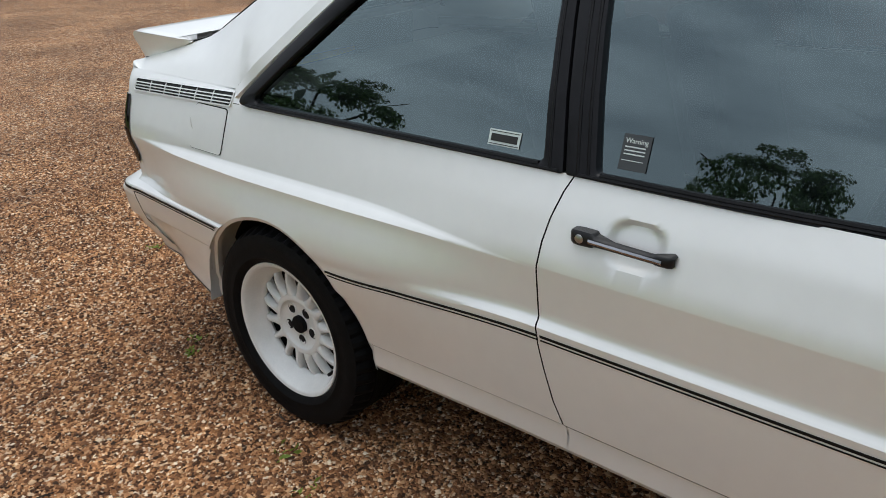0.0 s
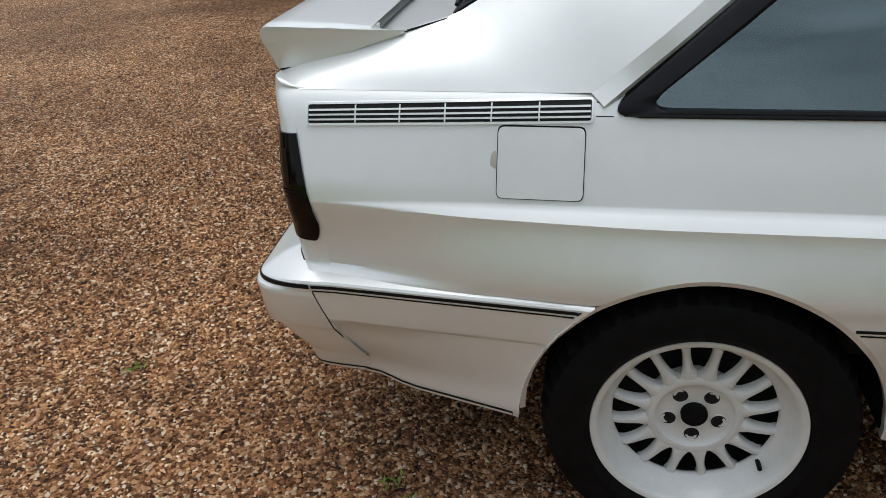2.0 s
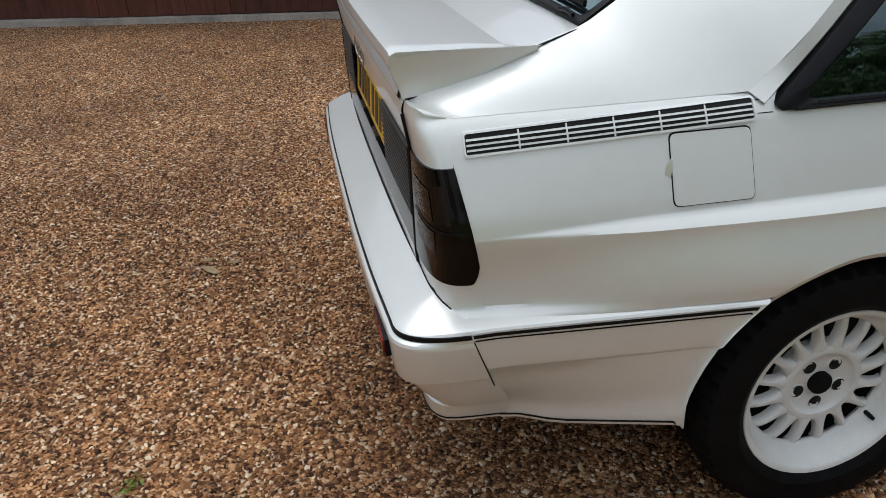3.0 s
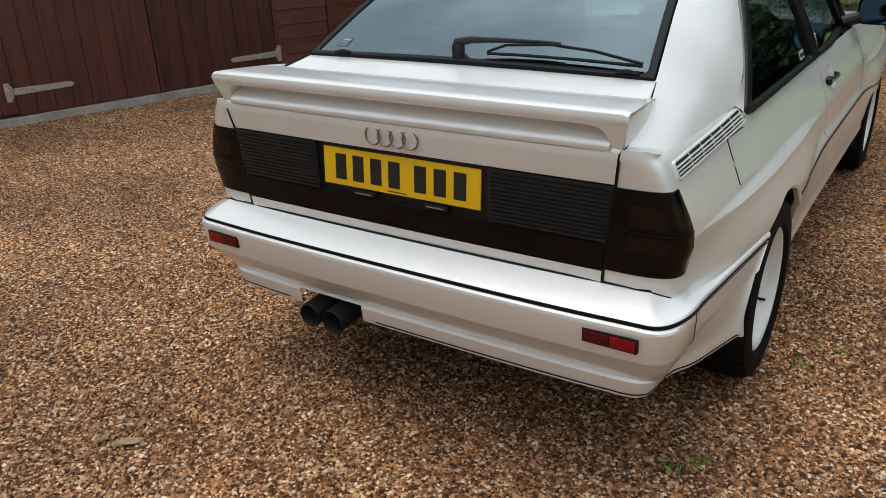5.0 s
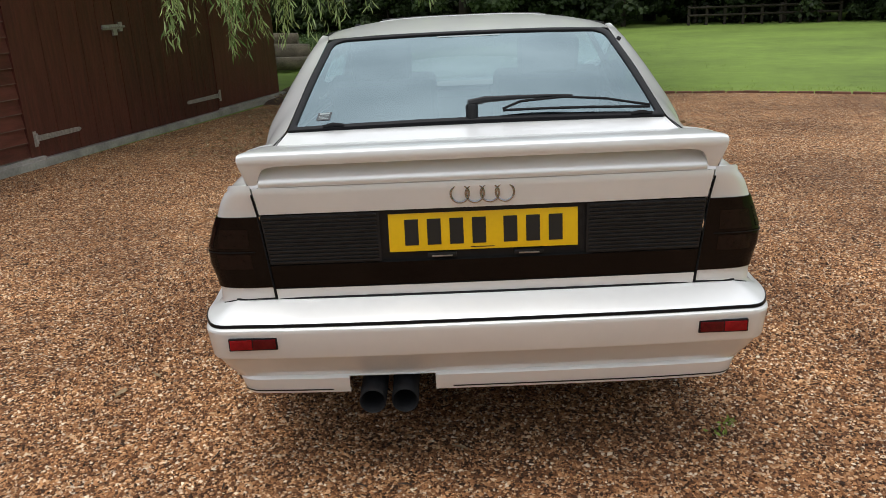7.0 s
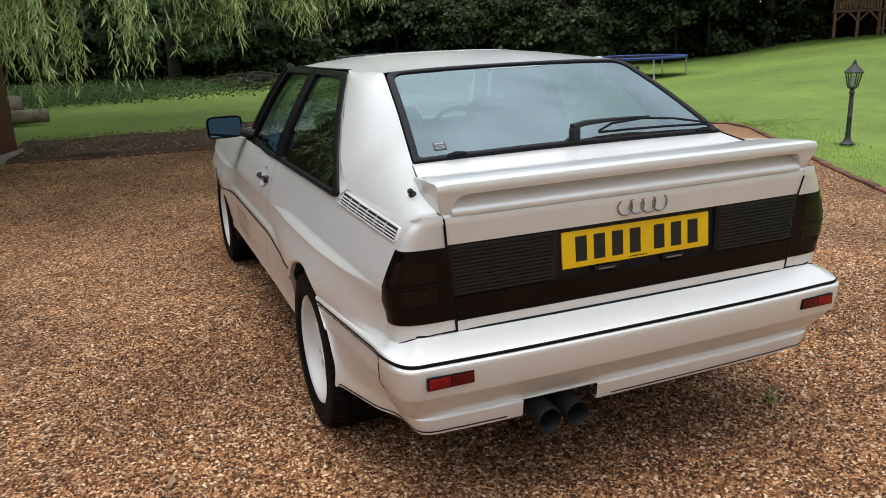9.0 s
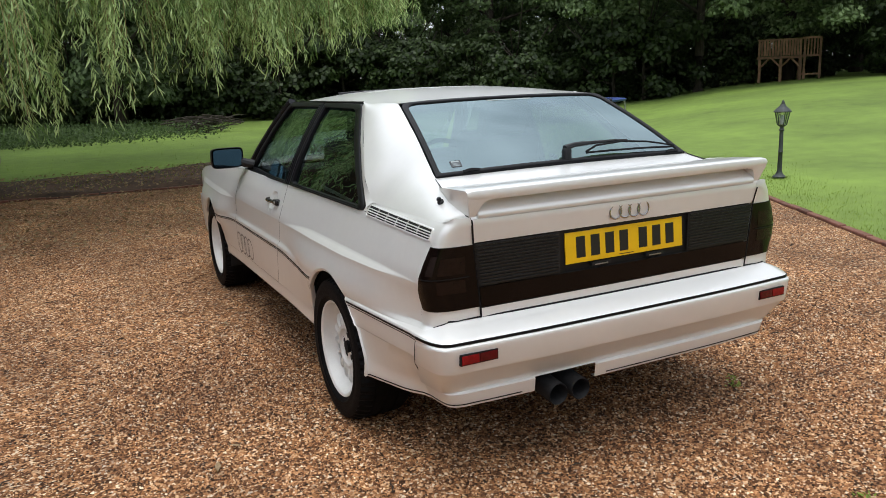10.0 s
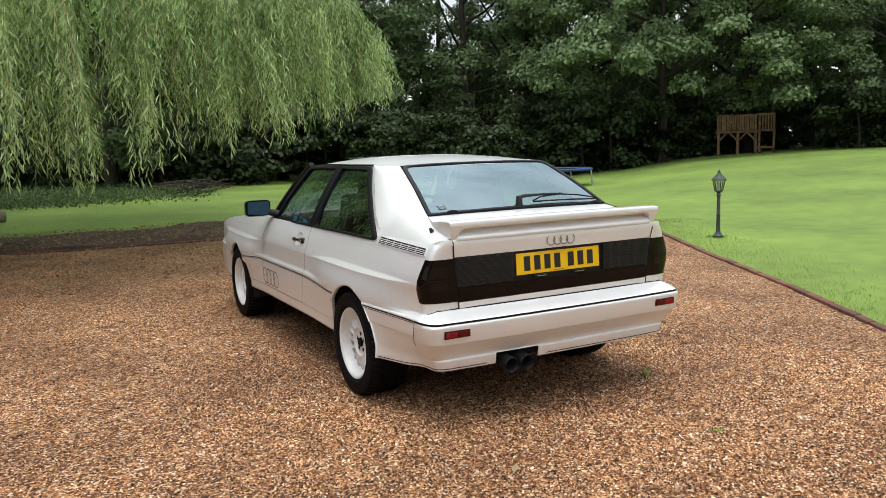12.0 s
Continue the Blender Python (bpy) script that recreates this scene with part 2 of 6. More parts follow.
BARN_SLAT = mat("dark_brown_stained_shiplap", (0.108, 0.033, 0.023), 0.38, 0, 0.5, 3.0, 0.25, 40, rand=0.35, stretch=(1.2, 1.2, 6))
SLAT_EDGE = mat("worn_pale_slat_edge", (0.16, 0.11, 0.085), 0.7, 0, 0.4, 8)
CONCRETE = mat("weathered_concrete", (0.36, 0.33, 0.30), 0.9, 0, 0.35, 4, 0.4, 60)
GALV = mat("galvanised_steel", (0.55, 0.55, 0.55), 0.4, 0.75, 0.3, 40, 0.1, 200)
BRICK = mat("dark_red_brick_edging", (0.15, 0.062, 0.042), 0.85, 0, 0.4, 20, 0.4, 90, rand=0.5)
BARK = mat("dark_bark", (0.038, 0.030, 0.022), 0.95, 0, 0.5, 5, 0.8, 22, stretch=(3, 3, 0.5))
TIMBER = mat("orange_brown_timber", (0.20, 0.115, 0.062), 0.8, 0, 0.4, 4, 0.2, 60, rand=0.3)
LAMP_BLACK = mat("black_cast_iron", (0.038, 0.045, 0.044), 0.5, 0.2, 0.4, 30, 0.2, 120)
LAMP_GLASS = glass_mat("lantern_glass", (0.8, 0.84, 0.84), 0.08)
BLUE = mat("blue_pad", (0.03, 0.06, 0.22), 0.6, 0, 0.3, 10)
LEAF_DARK = leaf_mat("oak_leaves", (0.045, 0.078, 0.026), (0.135, 0.195, 0.075))
LEAF_MID = leaf_mat("maple_leaves", (0.085, 0.135, 0.048), (0.29, 0.385, 0.18))
# darker leaf green with the wood's shade put into the colour
LEAF_SHADED = leaf_mat("shade_tinted_wood_leaves", (0.018, 0.032, 0.010), (0.065, 0.10, 0.032))
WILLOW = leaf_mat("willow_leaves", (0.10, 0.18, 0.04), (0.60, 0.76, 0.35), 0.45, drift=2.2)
TWIG = mat("yellow_willow_twig", (0.22, 0.19, 0.07), 0.7)
FALLEN = mat("dry_fallen_leaf", (0.28, 0.20, 0.11), 0.8, 0, 0.3, 60)


# ---- building helpers ----
def finish(name, bm, material, angle=35):
    me = bpy.data.meshes.new(name)
    bm.to_mesh(me)
    bm.free()
    mats = material if isinstance(material, (list, tuple)) else [material]
    for k in mats:
        me.materials.append(k)
    me.polygons.foreach_set("use_smooth", [True] * len(me.polygons))
    me.set_sharp_from_angle(angle=radians(angle))
    return me


def part(name, bm, material, parent=None, label="", angle=35):
    ob = new(name, finish(name, bm, material, angle))
    if parent is not None:
        ob.parent = parent
    return tagged(ob, label)


def grid(bm, rows, flip=False, index=0):
    """Faces between rows of points; every row has as many points."""
    vs = [[bm.verts.new(p) for p in r] for r in rows]
    for a, b in zip(vs, vs[1:]):
        for i in range(len(a) - 1):
            q = (a[i], a[i + 1], b[i + 1], b[i])
            try:
                f = bm.faces.new(q[::-1] if flip else q)
                f.material_index = index
            except ValueError:
                pass
    return vs


def tidy(bm, d=1e-5):
    bmesh.ops.remove_doubles(bm, verts=bm.verts, dist=d)
    bmesh.ops.dissolve_degenerate(bm, edges=bm.edges, dist=d)
    bmesh.ops.recalc_face_normals(bm, faces=bm.faces)
    return bm


def solid(bm, t):
    """Gives an open sheet its thickness, inwards."""
    bmesh.ops.recalc_face_normals(bm, faces=bm.faces)
    bmesh.ops.solidify(bm, geom=list(bm.faces), thickness=t)
    return bm


def box(bm, lo, hi, bevel=0.0, m=None, seg=2):
    r = bmesh.ops.create_cube(bm, size=1)
    vs = r["verts"]
    c = [(a + b) / 2 for a, b in zip(lo, hi)]
    s = [b - a for a, b in zip(lo, hi)]
    for v in vs:
        v.co = Vector((c[0] + v.co.x * s[0], c[1] + v.co.y * s[1], c[2] + v.co.z * s[2]))
    if bevel:
        es = list({e for v in vs for e in v.link_edges})
        out = bmesh.ops.bevel(bm, geom=es, offset=bevel, segments=seg, affect="EDGES", profile=0.7)
        vs = list({v for f in out["faces"] for v in f.verts} | {v for v in vs if v.is_valid})
    if m is not None:
        bmesh.ops.transform(bm, matrix=m, verts=vs)
    return bm


def prism(bm, poly, d0, d1, place):
    """A polygon pushed from d0 to d1; place(u, v, d) gives the point."""
    a = [bm.verts.new(place(u, v, d0)) for u, v in poly]
    b = [bm.verts.new(place(u, v, d1)) for u, v in poly]
    n = len(poly)
    bm.faces.new(a)
    bm.faces.new(b[::-1])
    for i in range(n):
        bm.faces.new((a[i], b[i], b[(i + 1) % n], a[(i + 1) % n]))
    return bm


def tube(bm, pts, radius, seg=8, cap=True):
    """A round bar along points; radius may be a list."""
    rs = radius if isinstance(radius, (list, tuple)) else [radius] * len(pts)
    pts = [Vector(p) for p in pts]
    rings = []
    for i, p in enumerate(pts):
        d = (pts[min(i + 1, len(pts) - 1)] - pts[max(i - 1, 0)]).normalized()
        side = d.cross(Vector((0, 0, 1)))
        if side.length < 1e-3:
            side = d.cross(Vector((1, 0, 0)))
        side.normalize()
        up = side.cross(d)
        rings.append([bm.verts.new(p + rs[i] * (math.cos(k) * side + math.sin(k) * up)) for k in [2 * math.pi * j / seg for j in range(seg)]])
    for a, b in zip(rings, rings[1:]):
        for j in range(seg):
            bm.faces.new((a[j], a[(j + 1) % seg], b[(j + 1) % seg], b[j]))
    if cap:
        bm.faces.new(rings[0][::-1])
        bm.faces.new(rings[-1])
    return bm


def lathe(bm, profile, seg=48, axis="z", centre=(0, 0, 0), index=0):
    """Turns (radius, height) points about an axis."""
    c = Vector(centre)
    rings = []
    for r, h in profile:
        ring = []
        for j in range(seg):
            a = 2 * math.pi * j / seg
            u, v = r * math.cos(a), r * math.sin(a)
            p = Vector((u, v, h)) if axis == "z" else Vector((h, u, v)) if axis == "x" else Vector((u, h, v))
            ring.append(bm.verts.new(c + p))
        rings.append(ring)
    for a, b in zip(rings, rings[1:]):
        for j in range(seg):
            f = bm.faces.new((a[j], a[(j + 1) % seg], b[(j + 1) % seg], b[j]))
            f.material_index = index
    return rings


def lerp(a, b, k):
    return a + (b - a) * k


def sstep(a, b, x):
    k = min(1.0, max(0.0, (x - a) / (b - a)))
    return k * k * (3 - 2 * k)


def table(x, pts):
    """Straight-line lookup in (x, value) pairs."""
    if x <= pts[0][0]:
        return pts[0][1]
    for (a, va), (b, vb) in zip(pts, pts[1:]):
        if x <= b:
            return lerp(va, vb, (x - a) / (b - a))
    return pts[-1][1]


def span(a, b, n):
    return [lerp(a, b, i / (n - 1)) for i in range(n)]


def write(name, body, size, matrix, material, parent, extrude=0.0004, label=""):
    """Lettering in the built-in font as a mesh."""
    cu = bpy.data.curves.new(name, "FONT")
    cu.body, cu.size, cu.align_x, cu.align_y, cu.extrude = body, size, "CENTER", "CENTER", extrude
    tmp = bpy.data.objects.new(name, cu)
    scene.collection.objects.link(tmp)
    bpy.context.view_layer.update()
    me = bpy.data.meshes.new_from_object(tmp.evaluated_get(bpy.context.evaluated_depsgraph_get()))
    bpy.data.objects.remove(tmp)
    me.materials.clear()
    me.materials.append(material)
    ob = new(name, me)
    ob.parent = parent
    ob.matrix_basis = matrix
    return tagged(ob, label)


# ---- ground: one sheet that reaches the horizon ----
KERB = [(7.4, -9.0), (3.9, -3.2), (2.95, -1.2), (2.72, -0.35), (2.91, 0.29), (3.83, 1.80), (5.0, 3.90), (5.75, 5.15), (6.6, 6.6), (6.75, 7.2), (6.3, 7.75), (5.4, 8.2), (3.92, 8.96), (2.2, 9.45), (0.0, 9.55), (-2.6, 9.75)]


def lawn_height(x, y):
    """The lawn lies level near the drive and climbs towards the far side."""
    r = math.hypot(x + 2.4, y + 2.9)
    v = 0.766 * x - 0.643 * y
    return 0.012 + sstep(9, 30, r) * 1.05 * (1 - math.exp(-0.2 * max(0.0, v)))


def ground_sheet():
    bm = bmesh.new()
    rs = [0, 2, 4, 6, 8, 10, 13, 16, 20, 25, 30, 36, 45, 60, 90, 150, 400, 1500]
    rows = []
    for r in rs:
        row = []
        for j in range(73):
            a = 2 * math.pi * j / 72
            x, y = r * math.sin(a), 2 + r * math.cos(a)
            row.append((x, y, lawn_height(x, y) - 0.03))
        rows.append(row)
    grid(bm, rows, True)
    tidy(bm)
    return tagged(part("ground", bm, GRASS_GROUND, angle=80), "mown green lawn running out to the woods", "lawn", kind="structure")


def drive_sheet():
    """The gravel drive lies a little over the ground sheet, edged by the lawn."""
    bm = bmesh.new()
    pts = KERB + [(-2.5, 10.9), (-5.3, 1.2), (-7.6, -7.4), (-12.0, -16.0), (-12.0, -24.0), (3.0, -24.0), (8.0, -14.0)]
    vs = [bm.verts.new((x, y, 0.0)) for x, y in pts]
    bm.faces.new(vs)
    bmesh.ops.triangulate(bm, faces=bm.faces)
    bmesh.ops.recalc_face_normals(bm, faces=bm.faces)
    for f in bm.faces:
        if f.normal.z < 0:
            f.normal_flip()
    return tagged(part("drive_ground", bm, GRAVEL), "golden-brown gravel drive, loose and damp", "gravel", kind="structure")


ground_sheet()
drive_sheet()


def inside_drive(x, y):
    pts = KERB + [(-2.5, 10.9), (-5.3, 1.2), (-7.6, -7.4), (-12.0, -16.0), (-12.0, -24.0), (3.0, -24.0), (8.0, -14.0)]
    n, hit = len(pts), False
    for i in range(n):
        (x0, y0), (x1, y1) = pts[i], pts[(i + 1) % n]
        if (y0 > y) != (y1 > y) and x < (x1 - x0) * (y - y0) / (y1 - y0) + x0:
            hit = not hit
    return hit


def stones():
    """Loose stones of the drive, each an uneven pebble, densest round the car's tail."""
    rng = np.random.default_rng(4)
    shape = np.array([[1, 0, -0.2], [0, 1, -0.2], [-1, 0, -0.2], [0, -1, -0.2], [0.1, 0.1, 1]], float)
    tri = np.array([[0, 1, 4], [1, 2, 4], [2, 3, 4], [3, 0, 4]])
    zones = [(-1.7, 2.0, -1.5, 2.3, 120000), (-4.0, 2.6, -2.8, 5.5, 110000), (-4.6, 5.5, -2.5, 9.0, 40000)]
    place = np.concatenate([np.stack([rng.uniform(a, b, n), rng.uniform(c, d, n)], 1) for a, b, c, d, n in zones])
    keep = np.array([inside_drive(x, y) for x, y in place])
    place = place[keep]
    n = len(place)
    size = rng.uniform(0.0027, 0.0066, n) * rng.choice([1, 1, 1, 1.4], n)
    v = shape[None] * rng.uniform(0.65, 1.25, (n, 5, 3))
    v *= (size[:, None] * np.stack([rng.uniform(0.8, 1.5, n), np.ones(n), rng.uniform(0.55, 1.0, n)], 1))[:, None, :]
    a, t = rng.uniform(0, 6.283, n), rng.normal(0, 0.35, n)
    x, y, z = v[..., 0], v[..., 1], v[..., 2]
    y, z = y * np.cos(t)[:, None] - z * np.sin(t)[:, None], y * np.sin(t)[:, None] + z * np.cos(t)[:, None]
    x, y = x * np.cos(a)[:, None] - y * np.sin(a)[:, None], x * np.sin(a)[:, None] + y * np.cos(a)[:, None]
    co = np.stack([x + place[:, :1], y + place[:, 1:], z + (size * rng.uniform(0.05, 0.7, n))[:, None]], -1).reshape(-1, 3)
    faces = (tri[None] + 5 * np.arange(n)[:, None, None]).reshape(-1, 3)
    me = bpy.data.meshes.new("gravel_stones")
    me.vertices.add(len(co))
    me.vertices.foreach_set("co", co.ravel())
    me.loops.add(faces.size)
    me.loops.foreach_set("vertex_index", faces.ravel())
    me.polygons.add(len(faces))
    me.polygons.foreach_set("loop_start", np.arange(0, faces.size, 3))
    me.update()
    me.validate()
    me.materials.append(STONE)
    return tagged(new("gravel_stones", me), "loose golden-brown and grey gravel stones", "gravel", kind="stuff")


stones()

# ---- barn: a dark brown timber garage with double doors ----
WALL_O, WALL_D, WALL_N = Vector((-5.2, 1.7, 0)), Vector((0.2583, 0.9661, 0)), Vector((0.9661, -0.2583, 0))


def on_wall(s, z, d=0.0):
    return WALL_O + WALL_D * s + WALL_N * d + Vector((0, 0, z))


def wall_box(bm, s0, s1, z0, z1, d0, d1):
    return prism(bm, [(s0, z0), (s1, z0), (s1, z1), (s0, z1)], d0, d1, lambda s, z, d: on_wall(s, z, d))


BARN_TOP = 2.6
barn = tagged(new("barn"), "dark brown timber barn with boarded double doors on concrete plinth", "barn")
bm = bmesh.new()
wall_box(bm, -6, 9.40, 0.06, BARN_TOP, -0.25, -0.06)
prism(bm, [(9.20, 0.0), (9.40, 0.0), (9.40, BARN_TOP), (9.20, BARN_TOP)], -0.26, -6.0, lambda s, z, d: on_wall(s, z, d))
part("wall", tidy(bm), BARN, barn)
bm = bmesh.new()
wall_box(bm, -6.2, 9.60, BARN_TOP, BARN_TOP + 0.12, -6.0, 0.35)
part("roof", tidy(bm), BARN, barn, "dark overhanging eaves board")
bm = bmesh.new()
wall_box(bm, -6, 9.46, -0.05, 0.055, -0.3, 0.05)
wall_box(bm, 2.60, 4.20, 0.055, 0.085, -0.3, 0.03)
wall_box(bm, 7.58, 9.55, 0.055, 0.085, -0.3, 0.03)
part("plinth", tidy(bm), CONCRETE, barn, "pale weathered concrete plinth")


def boarded_leaf(s0, s1, z1=2.05):
    bm = bmesh.new()
    n = max(3, round((s1 - s0) / 0.14))
    for i in range(n):
        a, b = lerp(s0, s1, i / n), lerp(s0, s1, (i + 1) / n)
        wall_box(bm, a + 0.002, b - 0.002, 0.065, z1, -0.055, -0.012 - 0.003 * (i % 2))
    return part("door_leaf", tidy(bm), BARN, barn)


def strap_hinge(s_plate, s_tip, z):
    bm = bmesh.new()
    k = 1 if s_tip > s_plate else -1
    wall_box(bm, s_plate - 0.022, s_plate + 0.022, z - 0.075, z + 0.075, -0.014, 0.0)
    prism(bm, [(s_plate + k * 0.03, z - 0.028), (s_tip - k * 0.03, z - 0.022), (s_tip, z), (s_tip - k * 0.03, z + 0.022), (s_plate + k * 0.03, z + 0.028)], -0.012, -0.004, lambda s, zz, d: on_wall(s, zz, d))
    tube(bm, [on_wall(s_plate + k * 0.025, z - 0.05, 0.0), on_wall(s_plate + k * 0.025, z + 0.05, 0.0)], 0.011)
    return part("strap_hinge", tidy(bm), GALV, barn, "galvanised steel strap hinge")


def slat_panel(s0, s1):
    z, i = 0.10, 0
    while z < BARN_TOP - 0.02:
        bm = bmesh.new()
        h = 0.142
        prism(bm, [(-0.052, z), (-0.016, z), (-0.018, z + 0.02), (-0.034, z + h - 0.004), (-0.052, z + h - 0.004)], s0, s1, lambda d, zz, s: on_wall(s, zz, d))
        board = part("board", tidy(bm), BARN_SLAT, barn)
        bm = bmesh.new()
        prism(bm, [(-0.034, z - 0.007), (-0.013, z - 0.007), (-0.013, z - 0.0005), (-0.034, z - 0.0005)], s0, s1, lambda d, zz, s: on_wall(s, zz, d))
        part("board_edge", tidy(bm), SLAT_EDGE, board, "pale worn lower edge of the board")
        z += h
        i += 1


for s0, s1 in ((0.19, 1.38), (1.385, 2.60), (4.19, 5.62), (5.625, 7.56), (-3.6, -2.2), (-2.195, -0.9)):
    boarded_leaf(s0, s1)
for a, b in ((2.66, 3.24), (3.37, 4.05), (-0.75, -0.35), (-0.25, 0.06)):
    slat_panel(a, b)
bm = bmesh.new()
for a, b in ((2.605, 2.655), (3.245, 3.365), (4.055, 4.185), (7.565, 9.40), (0.065, 0.185), (-0.345, -0.255), (-0.895, -0.755)):
    wall_box(bm, a, b, 0.09, BARN_TOP, -0.055, -0.004)
wall_box(bm, 0.19, 2.60, 2.06, BARN_TOP, -0.055, -0.006)
wall_box(bm, 4.19, 7.56, 2.06, BARN_TOP, -0.055, -0.006)
part("door_frame", tidy(bm), BARN, barn)
for p, q, z in ((0.14, 0.66, 0.26), (2.63, 2.10, 0.25), (4.14, 4.80, 0.26), (7.61, 6.80, 0.26), (0.14, 0.66, 1.75), (2.63, 2.10, 1.75), (4.14, 4.80, 1.75), (7.61, 6.80, 1.75)):
    strap_hinge(p, q, z)
for s, z in ((1.33, 1.10), (5.57, 1.26)):
    bm = bmesh.new()
    wall_box(bm, s - 0.17, s + 0.17, z - 0.028, z + 0.028, -0.012, 0.0)
    tube(bm, [on_wall(s - 0.19, z, 0.008), on_wall(s + 0.19, z, 0.008)], 0.012)
    wall_box(bm, s + 0.10, s + 0.16, z - 0.05, z + 0.05, -0.012, 0.006)
    wall_box(bm, s - 0.03, s + 0.035, z - 0.09, z - 0.025, 0.0, 0.024)
    part("hasp_bolt", tidy(bm), GALV, barn, "galvanised hasp with a padlock")
for s, z in ((1.55, 0.95), (3.30, 1.10)):
    bm = bmesh.new()
    wall_box(bm, s - 0.012, s + 0.012, z - 0.06, z + 0.06, -0.012, 0.008)
    part("door_pull", tidy(bm), GALV, barn, "small worn metal latch")

# ---- kerb between drive and lawn ----
kerb = tagged(new("lawn_edging"), "dark red brick edging between the gravel drive and the lawn", "edging", kind="structure")
bm = bmesh.new()
box(bm, (-0.105, -0.033, -0.05), (0.105, 0.033, 0.026), 0.006, seg=1)
brick_mesh = finish("brick", bm, BRICK)


def along(pts, step):
    left = 0.0
    for (x0, y0), (x1, y1) in zip(pts, pts[1:]):
        d = math.hypot(x1 - x0, y1 - y0)
        s = left
        while s < d:
            yield lerp(x0, x1, s / d), lerp(y0, y1, s / d), math.atan2(y1 - y0, x1 - x0)
            s += step
        left = s - d


for i, (x, y, a) in enumerate(along(KERB[1:], 0.222)):
    if i > 150:
        break
    b = new("brick", brick_mesh)
    b.parent = kerb
    b.matrix_basis = Matrix.Translation((x + random.uniform(-.006, .006), y + random.uniform(-.006, .006), random.uniform(-.006, .004))) @ Matrix.Rotation(a + random.uniform(-.03, .03), 4, "Z")


# ---- garden lamp ----
def garden_lamp(x, y, h):
    z0 = lawn_height(x, y) - 0.02
    lamp = tagged(new("garden_lamp"), "black cast-iron garden lamp post with a glazed lantern on the lawn", "lamp")
    lamp.location = (x, y, z0)
    k = h / 0.92
    bm = bmesh.new()
    lathe(bm, [(r * k, z * k) for r, z in ((0.0, 0), (0.075, 0), (0.075, 0.02), (0.05, 0.04), (0.036, 0.06), (0.028, 0.09), (0.024, 0.30), (0.03, 0.31), (0.024, 0.32), (0.022, 0.55), (0.034, 0.565), (0.024, 0.58), (0.02, 0.60), (0.045, 0.615), (0.05, 0.625), (0.0, 0.63))], 20)
    part("post", tidy(bm), LAMP_BLACK, lamp)
    bm = bmesh.new()
    for j in range(6):
        a = math.pi / 3 * j
        tube(bm, [(0.05 * k * math.cos(a), 0.05 * k * math.sin(a), 0.622 * k), (0.082 * k * math.cos(a), 0.082 * k * math.sin(a), 0.775 * k)], 0.006 * k, 6)
    part("lantern_frame", bm, LAMP_BLACK, lamp)
    bm = bmesh.new()
    lathe(bm, [(0.046 * k, 0.625 * k), (0.077 * k, 0.775 * k)], 6)
    pane = part("lantern_glass", bm, LAMP_GLASS, lamp, "clear lantern glass", angle=10)
    pane.visible_shadow = False
    bm = bmesh.new()
    lathe(bm, [(r * k, z * k) for r, z in ((0.0, 0.772), (0.10, 0.772), (0.102, 0.782), (0.085, 0.80), (0.06, 0.825), (0.035, 0.845), (0.03, 0.86), (0.02, 0.868), (0.02, 0.88), (0.012, 0.90), (0.0, 0.92))], 12)
    part("cap", tidy(bm), LAMP_BLACK, lamp)
    bm = bmesh.new()
    lathe(bm, [(0.0, 0.63 * k), (0.02 * k, 0.635 * k), (0.022 * k, 0.70 * k), (0.012 * k, 0.74 * k), (0.0, 0.745 * k)], 12)
    part("bulb", tidy(bm), STICKER_WHITE, lamp, "pale lamp bulb")
    return lamp


garden_lamp(6.25, 4.75, 0.96)
# ---- the car: nose towards +y, tail at y = 0.1, centred on x = 0 ----
car = tagged(new("car"), "pearl white two-door coupe with box arches parked on gravel", "car")
AXLE_R, AXLE_F, HUB_Z, ARCH_R, ARCH_Z = 1.001, 3.520, 0.294, 0.337, 0.293
UPPER = [(0.56, 0.806), (0.60, 0.806), (0.66, 0.8050), (0.714, 0.8040), (0.722, 0.8015), (0.75, 0.7905), (0.80, 0.771), (0.86, 0.747), (0.88, 0.739), (0.90, 0.726), (0.912, 0.714)]
LOWER = [(0.284, 0.772), (0.289, 0.794), (0.297, 0.807), (0.31, 0.813), (0.345, 0.811), (0.363, 0.811), (0.372, 0.819), (0.42, 0.823), (0.50, 0.827), (0.565, 0.827)]
SIDE_Z = [0.284, 0.288, 0.295, 0.31, 0.345, 0.363, 0.367, 0.372, 0.42, 0.48, 0.53, 0.553, 0.561, 0.567, 0.573, 0.579, 0.586, 0.60, 0.64, 0.67, 0.69]
SIDE_TOP = [0.745 + 0.0057 * i for i in range(16)] + [0.837, 0.85, 0.868, 0.88]
SHOULDER_Z = [0.89, 0.90, 0.907, 0.912]


def flare(y):
    """How far the box arches stand out, along the car."""
    rear = (0.7 * sstep(0.29, 0.60, y) + 0.3 * sstep(0.5, 0.95, y)) * (1 - sstep(1.25, 1.82, y))
    front = sstep(2.75, 3.2, y) * (1 - sstep(3.95, 4.3, y))
    return max(rear, front)


def ledge(y):
    """Lower and upper edge of the box arch's crisp shoulder ledge."""
    mid, w = 0.7235 - 0.016 * sstep(1.3, 1.8, y), 0.003 + 0.023 * flare(y)
    return mid - w / 2, mid + w / 2


def side_rows(y):
    a, b = ledge(y)
    return SIDE_Z + [0.697, a - 0.003, a, lerp(a, b, 0.33), lerp(a, b, 0.67), b, b + 0.004] + SIDE_TOP


